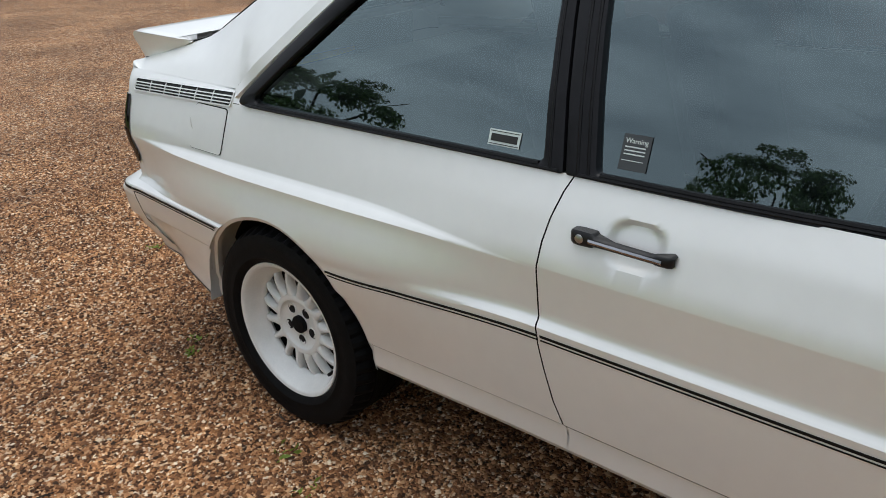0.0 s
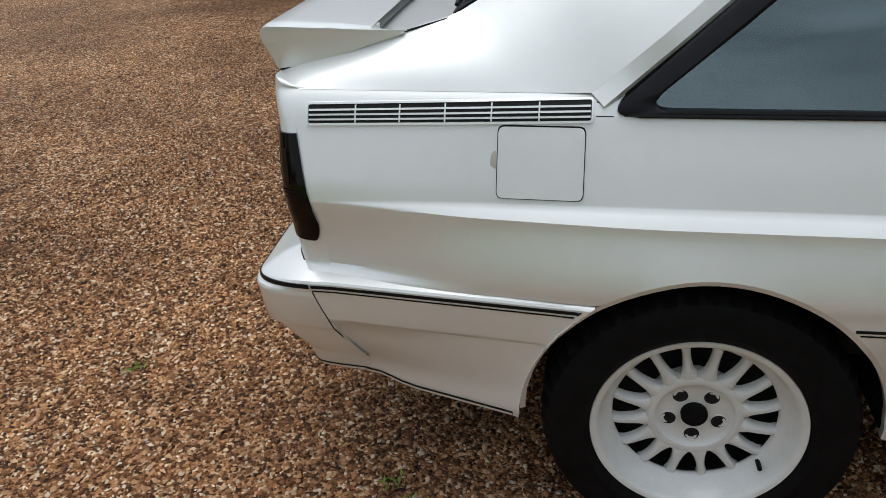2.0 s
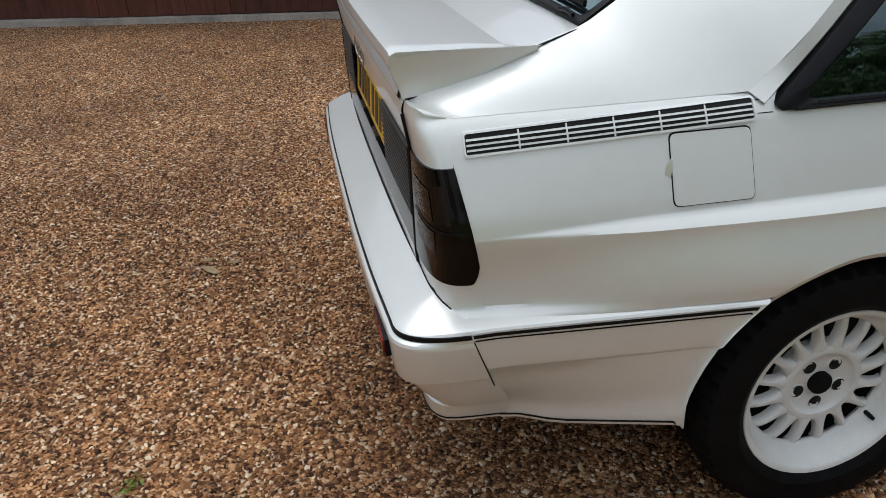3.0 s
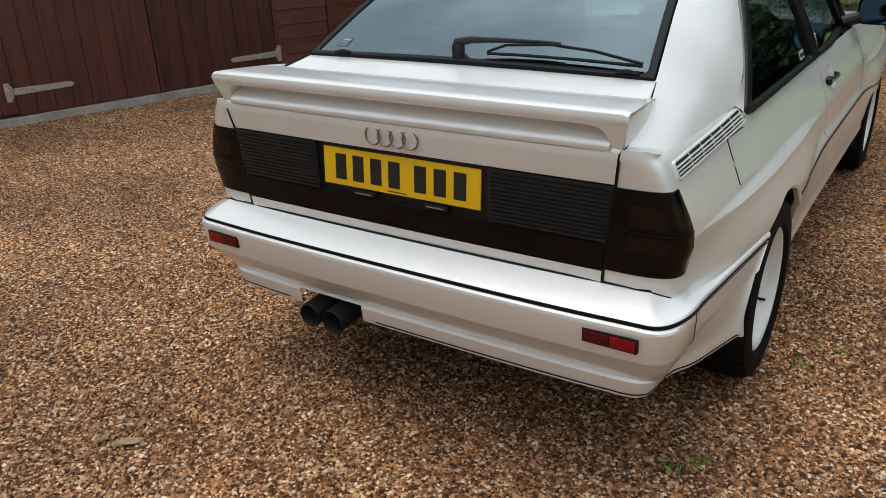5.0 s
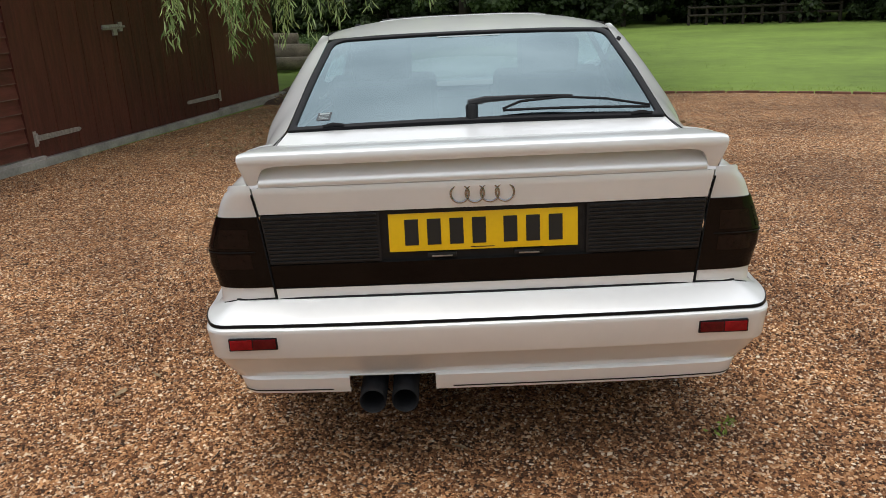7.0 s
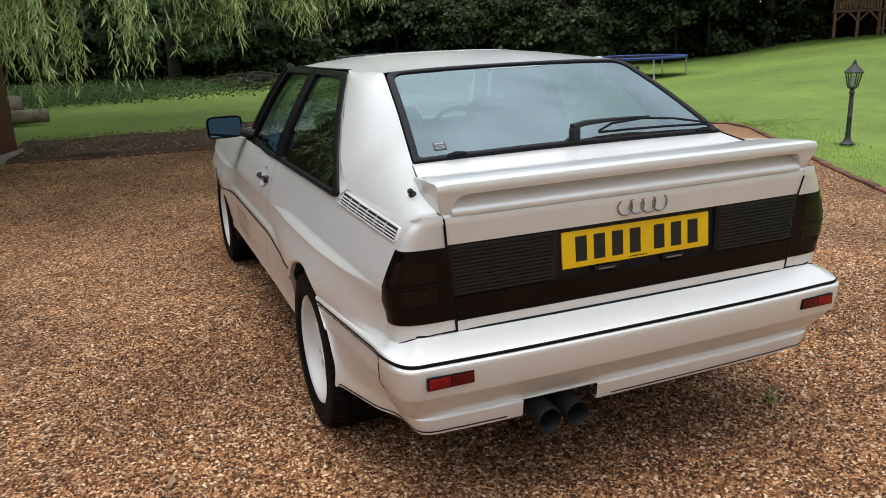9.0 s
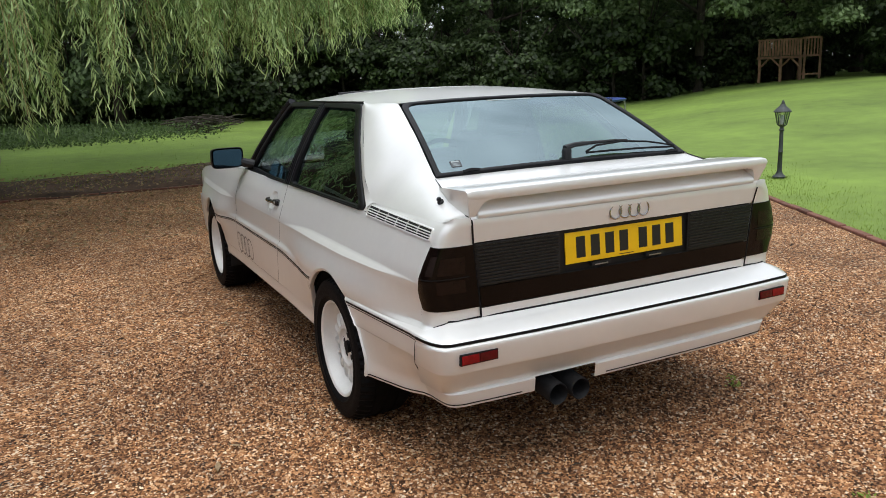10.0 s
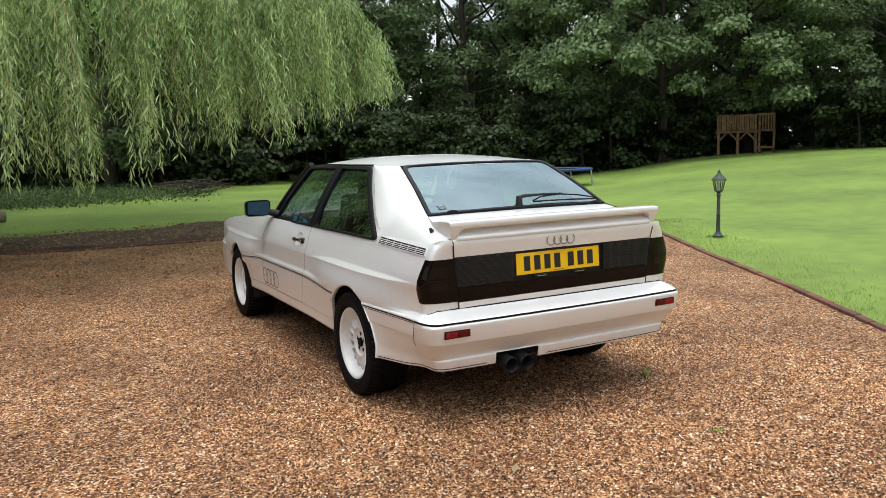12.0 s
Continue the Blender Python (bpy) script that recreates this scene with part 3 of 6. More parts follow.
def line_shift(y, z):
    """The pinstripe and sill climb a little from the rear arch to the door."""
    w = lerp(0.5, 1.0, sstep(0.38, 0.50, z)) * (1 - sstep(0.60, 0.68, z))
    return 0.023 * sstep(1.22, 1.85, y) * (1 - sstep(2.8, 3.3, y)) * w


def lamp_edge(z):
    """Forward edge of the tail lamps, leaning back towards the top."""
    return table(z, [(0.57, 0.292), (0.632, 0.287), (0.842, 0.247), (0.935, 0.244)])


def side_x(y, z):
    """Half width of the body side."""
    b = flare(y)
    z = z - line_shift(y, z)
    up = table(z, UPPER) + 0.008 * sstep(1.4, 2.0, y) * sstep(0.90, 0.80, z)
    z_a, z_b = ledge(y)
    up += b * (0.0175 * min(1.0, max(0.0, (z_b - z) / (z_b - z_a))) + 0.0265 * sstep(z_a, 0.60, z))
    low = table(z, LOWER) + 0.014 * b * sstep(0.40, 0.52, z)
    k = sstep(0.585, 0.566, z)
    x = lerp(up, max(low, up - 0.002), k) if z > 0.50 else low
    if y < 0.92:
        x -= lerp(0.047, 0.018, sstep(0.62, 0.77, z)) * ((0.92 - y) / 0.65) ** 1.5
    if y > 2.9:
        x -= 0.10 * ((y - 2.9) / 1.6) ** 2
    return x


def door_cut(z):
    return table(z, [(0.355, 1.894), (0.40, 1.872), (0.445, 1.853), (0.547, 1.824), (0.602, 1.815), (0.70, 1.806), (0.757, 1.807), (0.80, 1.814), (0.852, 1.829), (0.90, 1.852)])


def front_cut(z):
    return table(z, [(0.355, 2.72), (0.55, 2.76), (0.75, 2.79), (0.90, 2.80)])


def wing_top(y):
    return table(y, [(2.75, 0.88), (3.3, 0.855), (3.9, 0.815), (4.25, 0.775), (4.42, 0.73)])


def panel(name, columns, s, parent, dent=None, solidity=0.004, label=""):
    """A body side panel. columns: (y or y(z), lowest z, highest z)."""
    bm = bmesh.new()
    for block in columns:
        rows = []
        for yy, z0, z1 in block:
            zs = side_rows(yy(0.72) if callable(yy) else yy) + (SHOULDER_Z if z1 > 0.885 else [])
            row = []
            for z in zs:
                y = yy(z) if callable(yy) else yy
                z = min(max(z + line_shift(y, z), z0), z1)
                y = yy(z) if callable(yy) else yy
                x = side_x(y, z) - (dent(y, z) if dent else 0.0)
                row.append((s * x, y, z))
            rows.append(row)
        grid(bm, rows)
    bmesh.ops.remove_doubles(bm, verts=bm.verts, dist=2e-5)
    bmesh.ops.recalc_face_normals(bm, faces=bm.faces)
    return part(name, bm, PAINT, parent, label, angle=28)


def blend(y, y_from, cut):
    """Columns lean over to the curved gap of the door."""
    lo, hi, edge = y_from
    return lambda z: lerp(lo, cut(z), (y - lo) / (hi - lo)) if edge > 0 else lerp(cut(z), hi, (y - lo) / (hi - lo))


def arch_columns(c, top):
    return [(c - ARCH_R * math.cos(math.pi * i / 36), ARCH_Z + ARCH_R * math.sin(math.pi * i / 36), top) for i in range(37)]


def handle_dent(y, z):
    u, v = (y - 1.992) / 0.056, (z - 0.787) / 0.043
    d = (abs(u) ** 3 + abs(v) ** 3) ** (1 / 3)
    return 0.012 * (1 - sstep(0.68, 1.04, d))


bodies = {}
for s, side in ((1, "offside"), (-1, "nearside")):
    # rear quarter panel
    tail = [((lambda k: lambda z: lerp(lamp_edge(z), AXLE_R - ARCH_R, k))(k), 0.566, 0.912) for k in span(0, 1, 14)]
    arch = arch_columns(AXLE_R, 0.88)
    arch_back = [(y, max(z, 0.566), 0.912) for y, z, _ in arch if y < 0.84]
    arch_fore = [arch_back[-1][:2] + (0.88,)] + [c for c in arch if c[0] >= 0.84]
    mid = [(blend(y, (AXLE_R + ARCH_R, 1.8, 1), lambda z: door_cut(z) - 0.0018), 0.284, 0.88) for y in span(AXLE_R + ARCH_R, 1.8, 16)]
    quarter = panel("quarter_panel", [tail, arch_back, arch_fore, mid], s, car, label="flared rear quarter panel")
    # door
    ys = span(0.0, 0.07, 3) + span(0.085, 0.27, 26) + span(0.30, 1.0, 10)
    door_cols = [((lambda k: lambda z: lerp(door_cut(z) + 0.0018, front_cut(z) - 0.0018, k))(k), 0.379, 0.88) for k in ys]
    door = panel("door", [door_cols], s, car, handle_dent)
    # sill below the door, front wing
    sill = panel("sill", [[(y, 0.284, 0.3745) for y in span(1.885, 2.73, 8)]], s, car)
    w1 = [(blend(y, (2.8, AXLE_F - ARCH_R, -1), lambda z: front_cut(z) + 0.0018), 0.284, wing_top(y)) for y in span(2.8, AXLE_F - ARCH_R, 10)]
    w2 = arch_columns(AXLE_F, 0.9)
    w2 = [(y, z, wing_top(y)) for y, z, _ in w2]
    w3 = [(y, 0.52, wing_top(y)) for y in span(AXLE_F + ARCH_R, 4.42, 10)]
    panel("front_wing", [w1, w2, w3], s, car)
    bodies[s] = (quarter, door)
    # arch lips and dark wheel wells
    for c in (AXLE_R, AXLE_F):
        bm = bmesh.new()
        rows = []
        for i in range(41):
            a = math.pi * (i / 40)
            y, z = c - ARCH_R * math.cos(a), ARCH_Z + ARCH_R * math.sin(a)
            x = side_x(y, max(z, 0.30))
            y2, z2 = c - (ARCH_R - 0.010) * math.cos(a), ARCH_Z + (ARCH_R - 0.010) * math.sin(a)
            rows.append([(s * x, y, z), (s * (x - 0.004), y2, z2), (s * (x - 0.020), y2, z2), (s * (x - 0.024), y, z + 0.004)])
        grid(bm, rows)
        part("arch_lip", tidy(bm), PAINT, car, angle=60)
        bm = bmesh.new()
        rows = []
        for i in range(33):
            a = math.pi * (i / 32 if c == AXLE_R else i / 32 * 1.16 - 0.08)
            y, z = c - (ARCH_R + 0.012) * math.cos(a), ARCH_Z + (ARCH_R + 0.012) * math.sin(a)
            rows.append([(s * 0.80, y, z), (s * 0.50, y, z), (s * 0.50, c, ARCH_Z)])
        grid(bm, rows)
        part("wheel_well", tidy(bm), WELL, car, "black wheel well")
    # dark liner behind the gaps
    for y0, y1 in ((1.74, 1.96), (2.66, 2.86)):
        bm = bmesh.new()
        grid(bm, [[(s * (side_x(y, z) - 0.034), y, z) for z in (0.36, 0.45, 0.56, 0.62, 0.72, 0.80, 0.872)] for y in span(y0, y1, 5)])
        part("door_gap_liner", bm, WELL, car, "black recess behind the door gaps")
    bm = bmesh.new()
    grid(bm, [[(s * side_x(y, 0.284), y, 0.285), (s * 0.60, y, 0.29)] for y in span(AXLE_R + ARCH_R, AXLE_F - ARCH_R, 6)])
    part("sill_underside", bm, WELL, car)


def stripe(s, y0, y1, z0, z1, off, parent, material=TRIM, name="pinstripe", n=20, cut0=None, cut1=None):
    bm = bmesh.new()
    rows = []
    for i in range(n):
        k = i / (n - 1)
        row = []
        for z, o in ((z0, -0.001), (z0, off), (z1, off), (z1, -0.001)):
            a = cut0(z) if cut0 else y0
            b = cut1(z) if cut1 else y1
            y = lerp(a, b, k)
            zz = z + line_shift(y, z)
            row.append((s * (side_x(y, zz) + o), y, zz))
        rows.append(row)
    grid(bm, rows)
    return part(name, tidy(bm), material, parent)


for s in (1, -1):
    quarter, door = bodies[s]
    for z0, z1 in ((0.5475, 0.5525), (0.5405, 0.5428)):
        y_a = AXLE_R + math.sqrt(ARCH_R ** 2 - (z0 - ARCH_Z) ** 2) + 0.004
        stripe(s, y_a, 1.82, z0, z1, 0.0016, quarter, cut1=lambda z: door_cut(z) - 0.004)
        stripe(s, 1.83, 2.76, z0, z1, 0.0016, door, cut0=lambda z: door_cut(z) + 0.004, cut1=lambda z: front_cut(z) - 0.004)
        stripe(s, 2.77, AXLE_F - math.sqrt(ARCH_R ** 2 - (z0 - ARCH_Z) ** 2) - 0.004, z0, z1, 0.0016, car, n=8)
    stripe(s, AXLE_R + ARCH_R + 0.005, 2.7, 0.2845, 0.2885, 0.0016, car, n=30)

# ---- tail corners and lamps ----
TAIL_Y = [(0.57, 0.208), (0.63, 0.203), (0.845, 0.198), (0.91, 0.186), (0.935, 0.190)]


def edge_x(z):
    return table(z, [(0.57, 0.587), (0.63, 0.592), (0.845, 0.614), (0.935, 0.626)])


def corner_point(a, z, s, off=0.0):
    """Round the tail corner: a = 0 on the side, 1 at the boot lid's edge."""
    th, y0 = a * math.pi / 2, lamp_edge(z)
    xs, xe, yt = side_x(y0, z) + off, edge_x(z), table(z, TAIL_Y) - off
    k = 0.58
    return (s * (xe + (xs - xe) * math.cos(th) ** k), y0 - (y0 - yt) * math.sin(th) ** k, z)


def top_z(a):
    """The shoulder of the tail corner climbs from the side to the boot lid."""
    return lerp(0.912, 0.930, sstep(0.0, 0.55, a))


def corner_patch(name, zs, s, material, off, label=""):
    bm = bmesh.new()
    aa = [0, 0.012, 0.03, 0.06, 0.1, 0.16, 0.23, 0.3, 0.37, 0.44, 0.51, 0.58, 0.66, 0.74, 0.82, 0.9, 0.96, 1.0]
    if off:
        # rounded lower front corner of the lens
        def lens(z):
            h = max(0.0, 1 - (z - zs[0]) / 0.035)
            a0 = 0.05 * (1 - math.sqrt(1 - h * h))
            return [a0 + (1 - a0) * a for a in aa]
        rows = [[corner_point(a, z, s, off) for a in lens(z)] for z in zs]
        first = [corner_point(a, zs[0], s, -0.01) for a in lens(zs[0])]
        last = [corner_point(a, zs[-1], s, -0.01) for a in aa]
        rows = [first] + rows + [last]
    else:
        rows = [[corner_point(a, z if z < 0.88 else lerp(0.88, top_z(a), (z - 0.88) / 0.055), s, 0.0) for a in aa] for z in zs]
    grid(bm, rows)
    return part(name, tidy(bm), material, car, label, angle=40)


for s in (1, -1):
    corner_patch("tail_corner", [0.566, 0.573, 0.579, 0.586, 0.60, 0.612, 0.632, 0.66, 0.70, 0.74, 0.78, 0.82, 0.842, 0.86, 0.88, 0.90, 0.91, 0.92, 0.928, 0.933, 0.935], s, PAINT, 0.0)
    lamp = corner_patch("tail_lamp", [0.6335, 0.636, 0.640, 0.645, 0.652, 0.66, 0.67, 0.70, 0.74, 0.78, 0.82, 0.8405], s, SMOKED, 0.004, "smoked dark red wraparound tail lamp")
    # lens divisions seen through the smoke
    bm = bmesh.new()
    for z0, z1 in ((0.738, 0.742),):
        grid(bm, [[corner_point(a, z, s, 0.0052) for a in span(0.05, 0.97, 14)] for z in (z0, z1)])
    part("lens_bar", bm, TRIM, lamp)
    for a0, a1, z0, z1 in ((0.52, 0.94, 0.690, 0.733), (0.52, 0.94, 0.752, 0.806), (0.16, 0.40, 0.752, 0.815)):
        bm = bmesh.new()
        grid(bm, [[corner_point(a, z, s, 0.0050) for a in span(a0, a1, 10)] for z in (z0, z1)])
        part("lens_block", bm, SMOKED_PALE, lamp, "paler block inside the smoked lens")
    bm = bmesh.new()
    tube(bm, [(s * (edge_x(z) + 0.001), table(z, TAIL_Y) - 0.0035, z) for z in (0.602, 0.63, 0.70, 0.77, 0.845, 0.88, 0.905)], 0.0026, 6)
    part("tailgate_gap", bm, TRIM, car, "dark gap beside the tailgate")

# ---- tailgate ----
tailgate = tagged(new("tailgate"), "white tailgate with spoiler, black panel and rear window")
tailgate.parent = car


def tail_sheet(name, zs, material, off=0.0, x0=None, x1=None, parent=tailgate, label="", n=17):
    bm = bmesh.new()
    rows = []
    for z in zs:
        lo, hi = (-(edge_x(z) - 0.004) if x0 is None else x0), ((edge_x(z) - 0.004) if x1 is None else x1)
        rows.append([(x, table(z, TAIL_Y) - off - 0.006 * (1 - (x / 0.64) ** 2), z) for x in span(lo, hi, n)])
    grid(bm, rows, True)
    if off > 0:
        bmesh.ops.solidify(bm, geom=list(bm.faces), thickness=off)
    return part(name, tidy(bm), material, parent, label)


tail_sheet("lower_band", [0.578, 0.60, 0.627], PAINT, 0.002)
tail_sheet("upper_band", [0.846, 0.87, 0.90, 0.91, 0.922], PAINT, 0.002)
tail_sheet("backing", [0.57, 0.63, 0.74, 0.845, 0.925], WELL, -0.012)
tail_sheet("smoked_strip", [0.632, 0.66, 0.697], SMOKED, 0.004, label="smoked dark red strip below the number plate")
tail_sheet("plate_recess", [0.700, 0.77, 0.842], PLASTIC, -0.0105, -0.285, 0.285, label="black number plate recess")
for a, b in ((-1, -0.283), (0.283, 1)):
    panel_ob = tail_sheet("ribbed_panel", [0.700, 0.77, 0.842], RIB, 0.001, None if a == -1 else a, None if b == 1 else b, label="black panel with horizontal ribs")
    for i in range(13):
        z = 0.7045 + i * 0.0108
        bm = bmesh.new()
        e = edge_x(z) - 0.008
        lo, hi = (-e, -0.29) if a == -1 else (0.29, e)
        ring = []
        for x in span(lo, hi, 6):
            y = table(z, TAIL_Y) - 0.001 - 0.006 * (1 - (x / 0.64) ** 2)
            ring.append([(x, y, z), (x, y - 0.0055, z + 0.0016), (x, y - 0.0055, z + 0.0048), (x, y, z + 0.0062)])
        grid(bm, ring)
        part("rib", tidy(bm), RIB, panel_ob)

# deck of the boot lid
bm = bmesh.new()
deck = [(0.186, 0.922, 0.623), (0.188, 0.930, 0.625), (0.194, 0.937, 0.625), (0.206, 0.942, 0.624), (0.25, 0.952, 0.620), (0.32, 0.968, 0.609), (0.42, 0.992, 0.595), (0.50, 1.010, 0.582), (0.524, 1.0165, 0.578)]
grid(bm, [[(x, y - 0.006 * (1 - (x / 0.64) ** 2) * (1 if y < 0.25 else 0), z + 0.006 * (1 - (x / w) ** 2)) for x in span(-w, w, 17)] for y, z, w in deck], True)
part("boot_deck", tidy(bm), PAINT, tailgate, angle=50)

# rear window: black frame and tinted pane
WIN_B, WIN_T = (0.576, 0.519, 1.0175), (0.491, 0.997, 1.2635)


def hatch_point(u, v, off=0.0):
    """u across (-1..1), v up the glass (0..1)."""
    w = lerp(WIN_B[0], WIN_T[0], v)
    crown = 0.014 * (1 - u * u)
    bulge = 0.010 * math.sin(math.pi * v)
    return (u * w, lerp(WIN_B[1], WIN_T[1], v) - 0.46 * (bulge + off) - 0.4 * crown, lerp(WIN_B[2], WIN_T[2], v) + 0.89 * (bulge + off) + 0.7 * crown)


def round_poly(poly, radii, seg=6):
    """Rounds the corners of a closed polygon."""
    out, n = [], len(poly)
    for i, (p, r) in enumerate(zip(poly, radii)):
        a, b = Vector(poly[i - 1]), Vector(poly[(i + 1) % n])
        p = Vector(p)
        d0, d1 = (a - p), (b - p)
        r0, r1 = min(r, d0.length * 0.45), min(r, d1.length * 0.45)
        q0, q1 = p + d0.normalized() * r0, p + d1.normalized() * r1
        for j in range(seg + 1):
            k = j / seg
            out.append(tuple(q0.lerp(p, k).lerp(p.lerp(q1, k), k)))
    return out


def refine(poly, n=6):
    out = []
    for i, p in enumerate(poly):
        q = poly[(i + 1) % len(poly)]
        d = math.hypot(q[0] - p[0], q[1] - p[1])
        m = n if d > 0.25 else 1
        for j in range(m):
            out.append((lerp(p[0], q[0], j / m), lerp(p[1], q[1], j / m)))
    return out


def ring_mesh(outer, inner, place, h=0.006, lip=0.004):
    """A raised frame between two loops of equal count."""
    bm = bmesh.new()
    loops = []
    for k, off in ((0.0, -0.014), (0.02, h * 0.7), (0.15, h), (0.85, h), (0.98, h * 0.6), (1.0, -lip)):
        loops.append([bm.verts.new(place(lerp(a[0], b[0], k), lerp(a[1], b[1], k), off)) for a, b in zip(outer, inner)])
    n = len(outer)
    for a, b in zip(loops, loops[1:]):
        for i in range(n):
            bm.faces.new((a[i], a[(i + 1) % n], b[(i + 1) % n], b[i]))
    return tidy(bm)


def pane_mesh(poly, place, off):
    bm = bmesh.new()
    c = (sum(p[0] for p in poly) / len(poly), sum(p[1] for p in poly) / len(poly))
    loops = [[bm.verts.new(place(lerp(c[0], p[0], k), lerp(c[1], p[1], k), off)) for p in poly] for k in (0.25, 0.5, 0.75, 1.0)]
    mid = bm.verts.new(place(c[0], c[1], off))
    n = len(poly)
    for i in range(n):
        bm.faces.new((mid, loops[0][i], loops[0][(i + 1) % n]))
    for a, b in zip(loops, loops[1:]):
        for i in range(n):
            bm.faces.new((a[i], a[(i + 1) % n], b[(i + 1) % n], b[i]))
    return tidy(bm)


h_out = round_poly([(-1, 0.0), (1, 0.0), (1, 1.0), (-1, 1.0)], [0.01, 0.01, 0.09, 0.09])
h_in = round_poly([(-0.962, 0.034), (0.962, 0.034), (0.950, 0.966), (-0.950, 0.966)], [0.03, 0.03, 0.10, 0.10])
h_out, h_in = refine(h_out, 6), refine(h_in, 6)
if len(h_out) != len(h_in):
    m = min(len(h_out), len(h_in))
    h_out, h_in = h_out[:m], h_in[:m]
rear_window = part("rear_window", pane_mesh(h_in, hatch_point, 0.0005), REAR_GLASS, tailgate, "tinted heated rear window", angle=80)
rear_window.visible_shadow = False
part("rear_window_frame", ring_mesh(h_out, h_in, hatch_point, 0.006), TRIM, tailgate, "black rubber rear window surround", angle=50)
# heating wires are too fine to show; the small etched sticker in the corner is not
bm = bmesh.new()
grid(bm, [[hatch_point(u, v, 0.0015) for u in (-0.865, -0.79)] for v in (0.085, 0.155)], True)
note = part("window_sticker", bm, STICKER_GREY, rear_window, "small grey sticker on the glass")
for v0, v1 in ((0.135, 0.15), (0.12, 0.124), (0.108, 0.112), (0.095, 0.1)):
    bm = bmesh.new()
    grid(bm, [[hatch_point(u, v, 0.0022) for u in (-0.855, -0.80)] for v in (v0, v1)], True)
    part("text_bar", bm, STICKER_PALE, note)
bm = bmesh.new()
grid(bm, [[hatch_point(u, v, 0.0015) for u in (-0.22, 0.22)] for v in (0.930, 0.948)], True)
part("window_sticker", bm, STICKER_PALE, rear_window, "pale strip sticker along the top of the glass")

for x in (-0.43, 0.50):
    bm = bmesh.new()
    tube(bm, [hatch_point((x - 0.032) / 0.57, 0.010, 0.010), hatch_point(x / 0.57, 0.016, 0.013), hatch_point((x + 0.032) / 0.57, 0.012, 0.010)], [0.004, 0.0055, 0.004], 6)
    part("window_clip", bm, TRIM, tailgate, "small black clip at the foot of the glass")

# spoiler: wing on two end blocks
bm = bmesh.new()
wing = [(0.360, 1.004), (0.30, 1.011), (0.20, 1.017), (0.166, 1.018), (0.156, 1.013), (0.153, 1.002), (0.155, 0.989), (0.160, 0.983), (0.18, 0.982), (0.26, 0.983), (0.36, 0.988)]
rows = []
for x in [-0.646, -0.641, -0.628] + span(-0.60, 0.60, 25) + [0.628, 0.641, 0.646]:
    fwd = 0.010 * (x / 0.64) ** 2
    rows.append([(x, y + fwd, z + 0.003 * (1 - (x / 0.64) ** 2) + (0.0 if abs(x) < 0.635 else -0.003 if z > 1.0 else 0.003)) for y, z in wing])
vs = grid(bm, rows)
bm.faces.new(vs[0])
bm.faces.new(vs[-1][::-1])
# end blocks: the side face runs down to the corner of the boot lid
for s in (1, -1):
    xs = [(0.6465, 0.0), (0.642, -0.001), (0.618, 0.0), (0.609, 0.006), (0.601, 0.018), (0.593, 0.032), (0.583, 0.044), (0.570, 0.050), (0.55, 0.052)]
    rows = []
    for x, up in xs:
        a = min(1.0, max(0.0, up / 0.052))
        rows.append([(s * x, 0.165, 1.0), (s * x, 0.166, 0.985), (s * x, lerp(0.188, 0.170, a), 0.930 + up), (s * x, lerp(0.247, 0.20, a), 0.936 + up * 0.9),
                     (s * x, lerp(0.33, 0.30, a), lerp(0.958, 0.978, a)), (s * x, lerp(0.432, 0.37, a), lerp(0.9935, 0.99, a)), (s * x, 0.37, 1.003), (s * x, 0.29, 1.010)])
    vs = grid(bm, rows, s < 0)
    bm.faces.new(vs[0] if s > 0 else vs[0][::-1])
bmesh.ops.remove_doubles(bm, verts=bm.verts, dist=1e-5)
# the end faces lean out towards the top and run in towards the window
for v in bm.verts:
    if abs(v.co.x) > 0.59:
        k = min(1.0, (abs(v.co.x) - 0.59) / 0.05)
        v.co.x -= math.copysign(k * (0.018 * max(0.0, (0.995 - v.co.z) / 0.065) + 0.034 * max(0.0, (v.co.y - 0.25) / 0.18) * (1 if v.co.y > 0.25 else 0)), v.co.x)
for s in (1, -1):
    top = [(0.6470, 0.162, 1.004), (0.6460, 0.22, 1.0105), (0.6420, 0.30, 1.0085), (0.6290, 0.38, 1.0035), (0.6070, 0.437, 0.9990)]
    low = [(0.6315, 0.186, 0.9310), (0.6330, 0.247, 0.9385), (0.6280, 0.33, 0.9630), (0.6170, 0.40, 0.9860), (0.6070, 0.437, 0.9980)]
    grid(bm, [[(s * lerp(p[0], q[0], k), lerp(p[1], q[1], k), lerp(p[2], q[2], k)) for p, q in zip(top, low)] for k in span(0, 1, 4)])
bmesh.ops.recalc_face_normals(bm, faces=bm.faces)
part("spoiler", bm, PAINT, tailgate, "raised white rear spoiler", angle=38)
bm = bmesh.new()
grid(bm, [[(x, y + 0.010 * (x / 0.64) ** 2, z + 0.003 * (1 - (x / 0.64) ** 2)) for x in span(-0.600, 0.600, 21)] for y, z in ((0.168, 0.9835), (0.196, 0.983), (0.213, 0.979), (0.215, 0.972), (0.207, 0.965), (0.195, 0.957), (0.183, 0.948), (0.1745, 0.939), (0.1720, 0.931), (0.1755, 0.924), (0.1835, 0.918))])
part("spoiler_recess", bm, PAINT, tailgate, "concave white recess below the spoiler lip", angle=60)

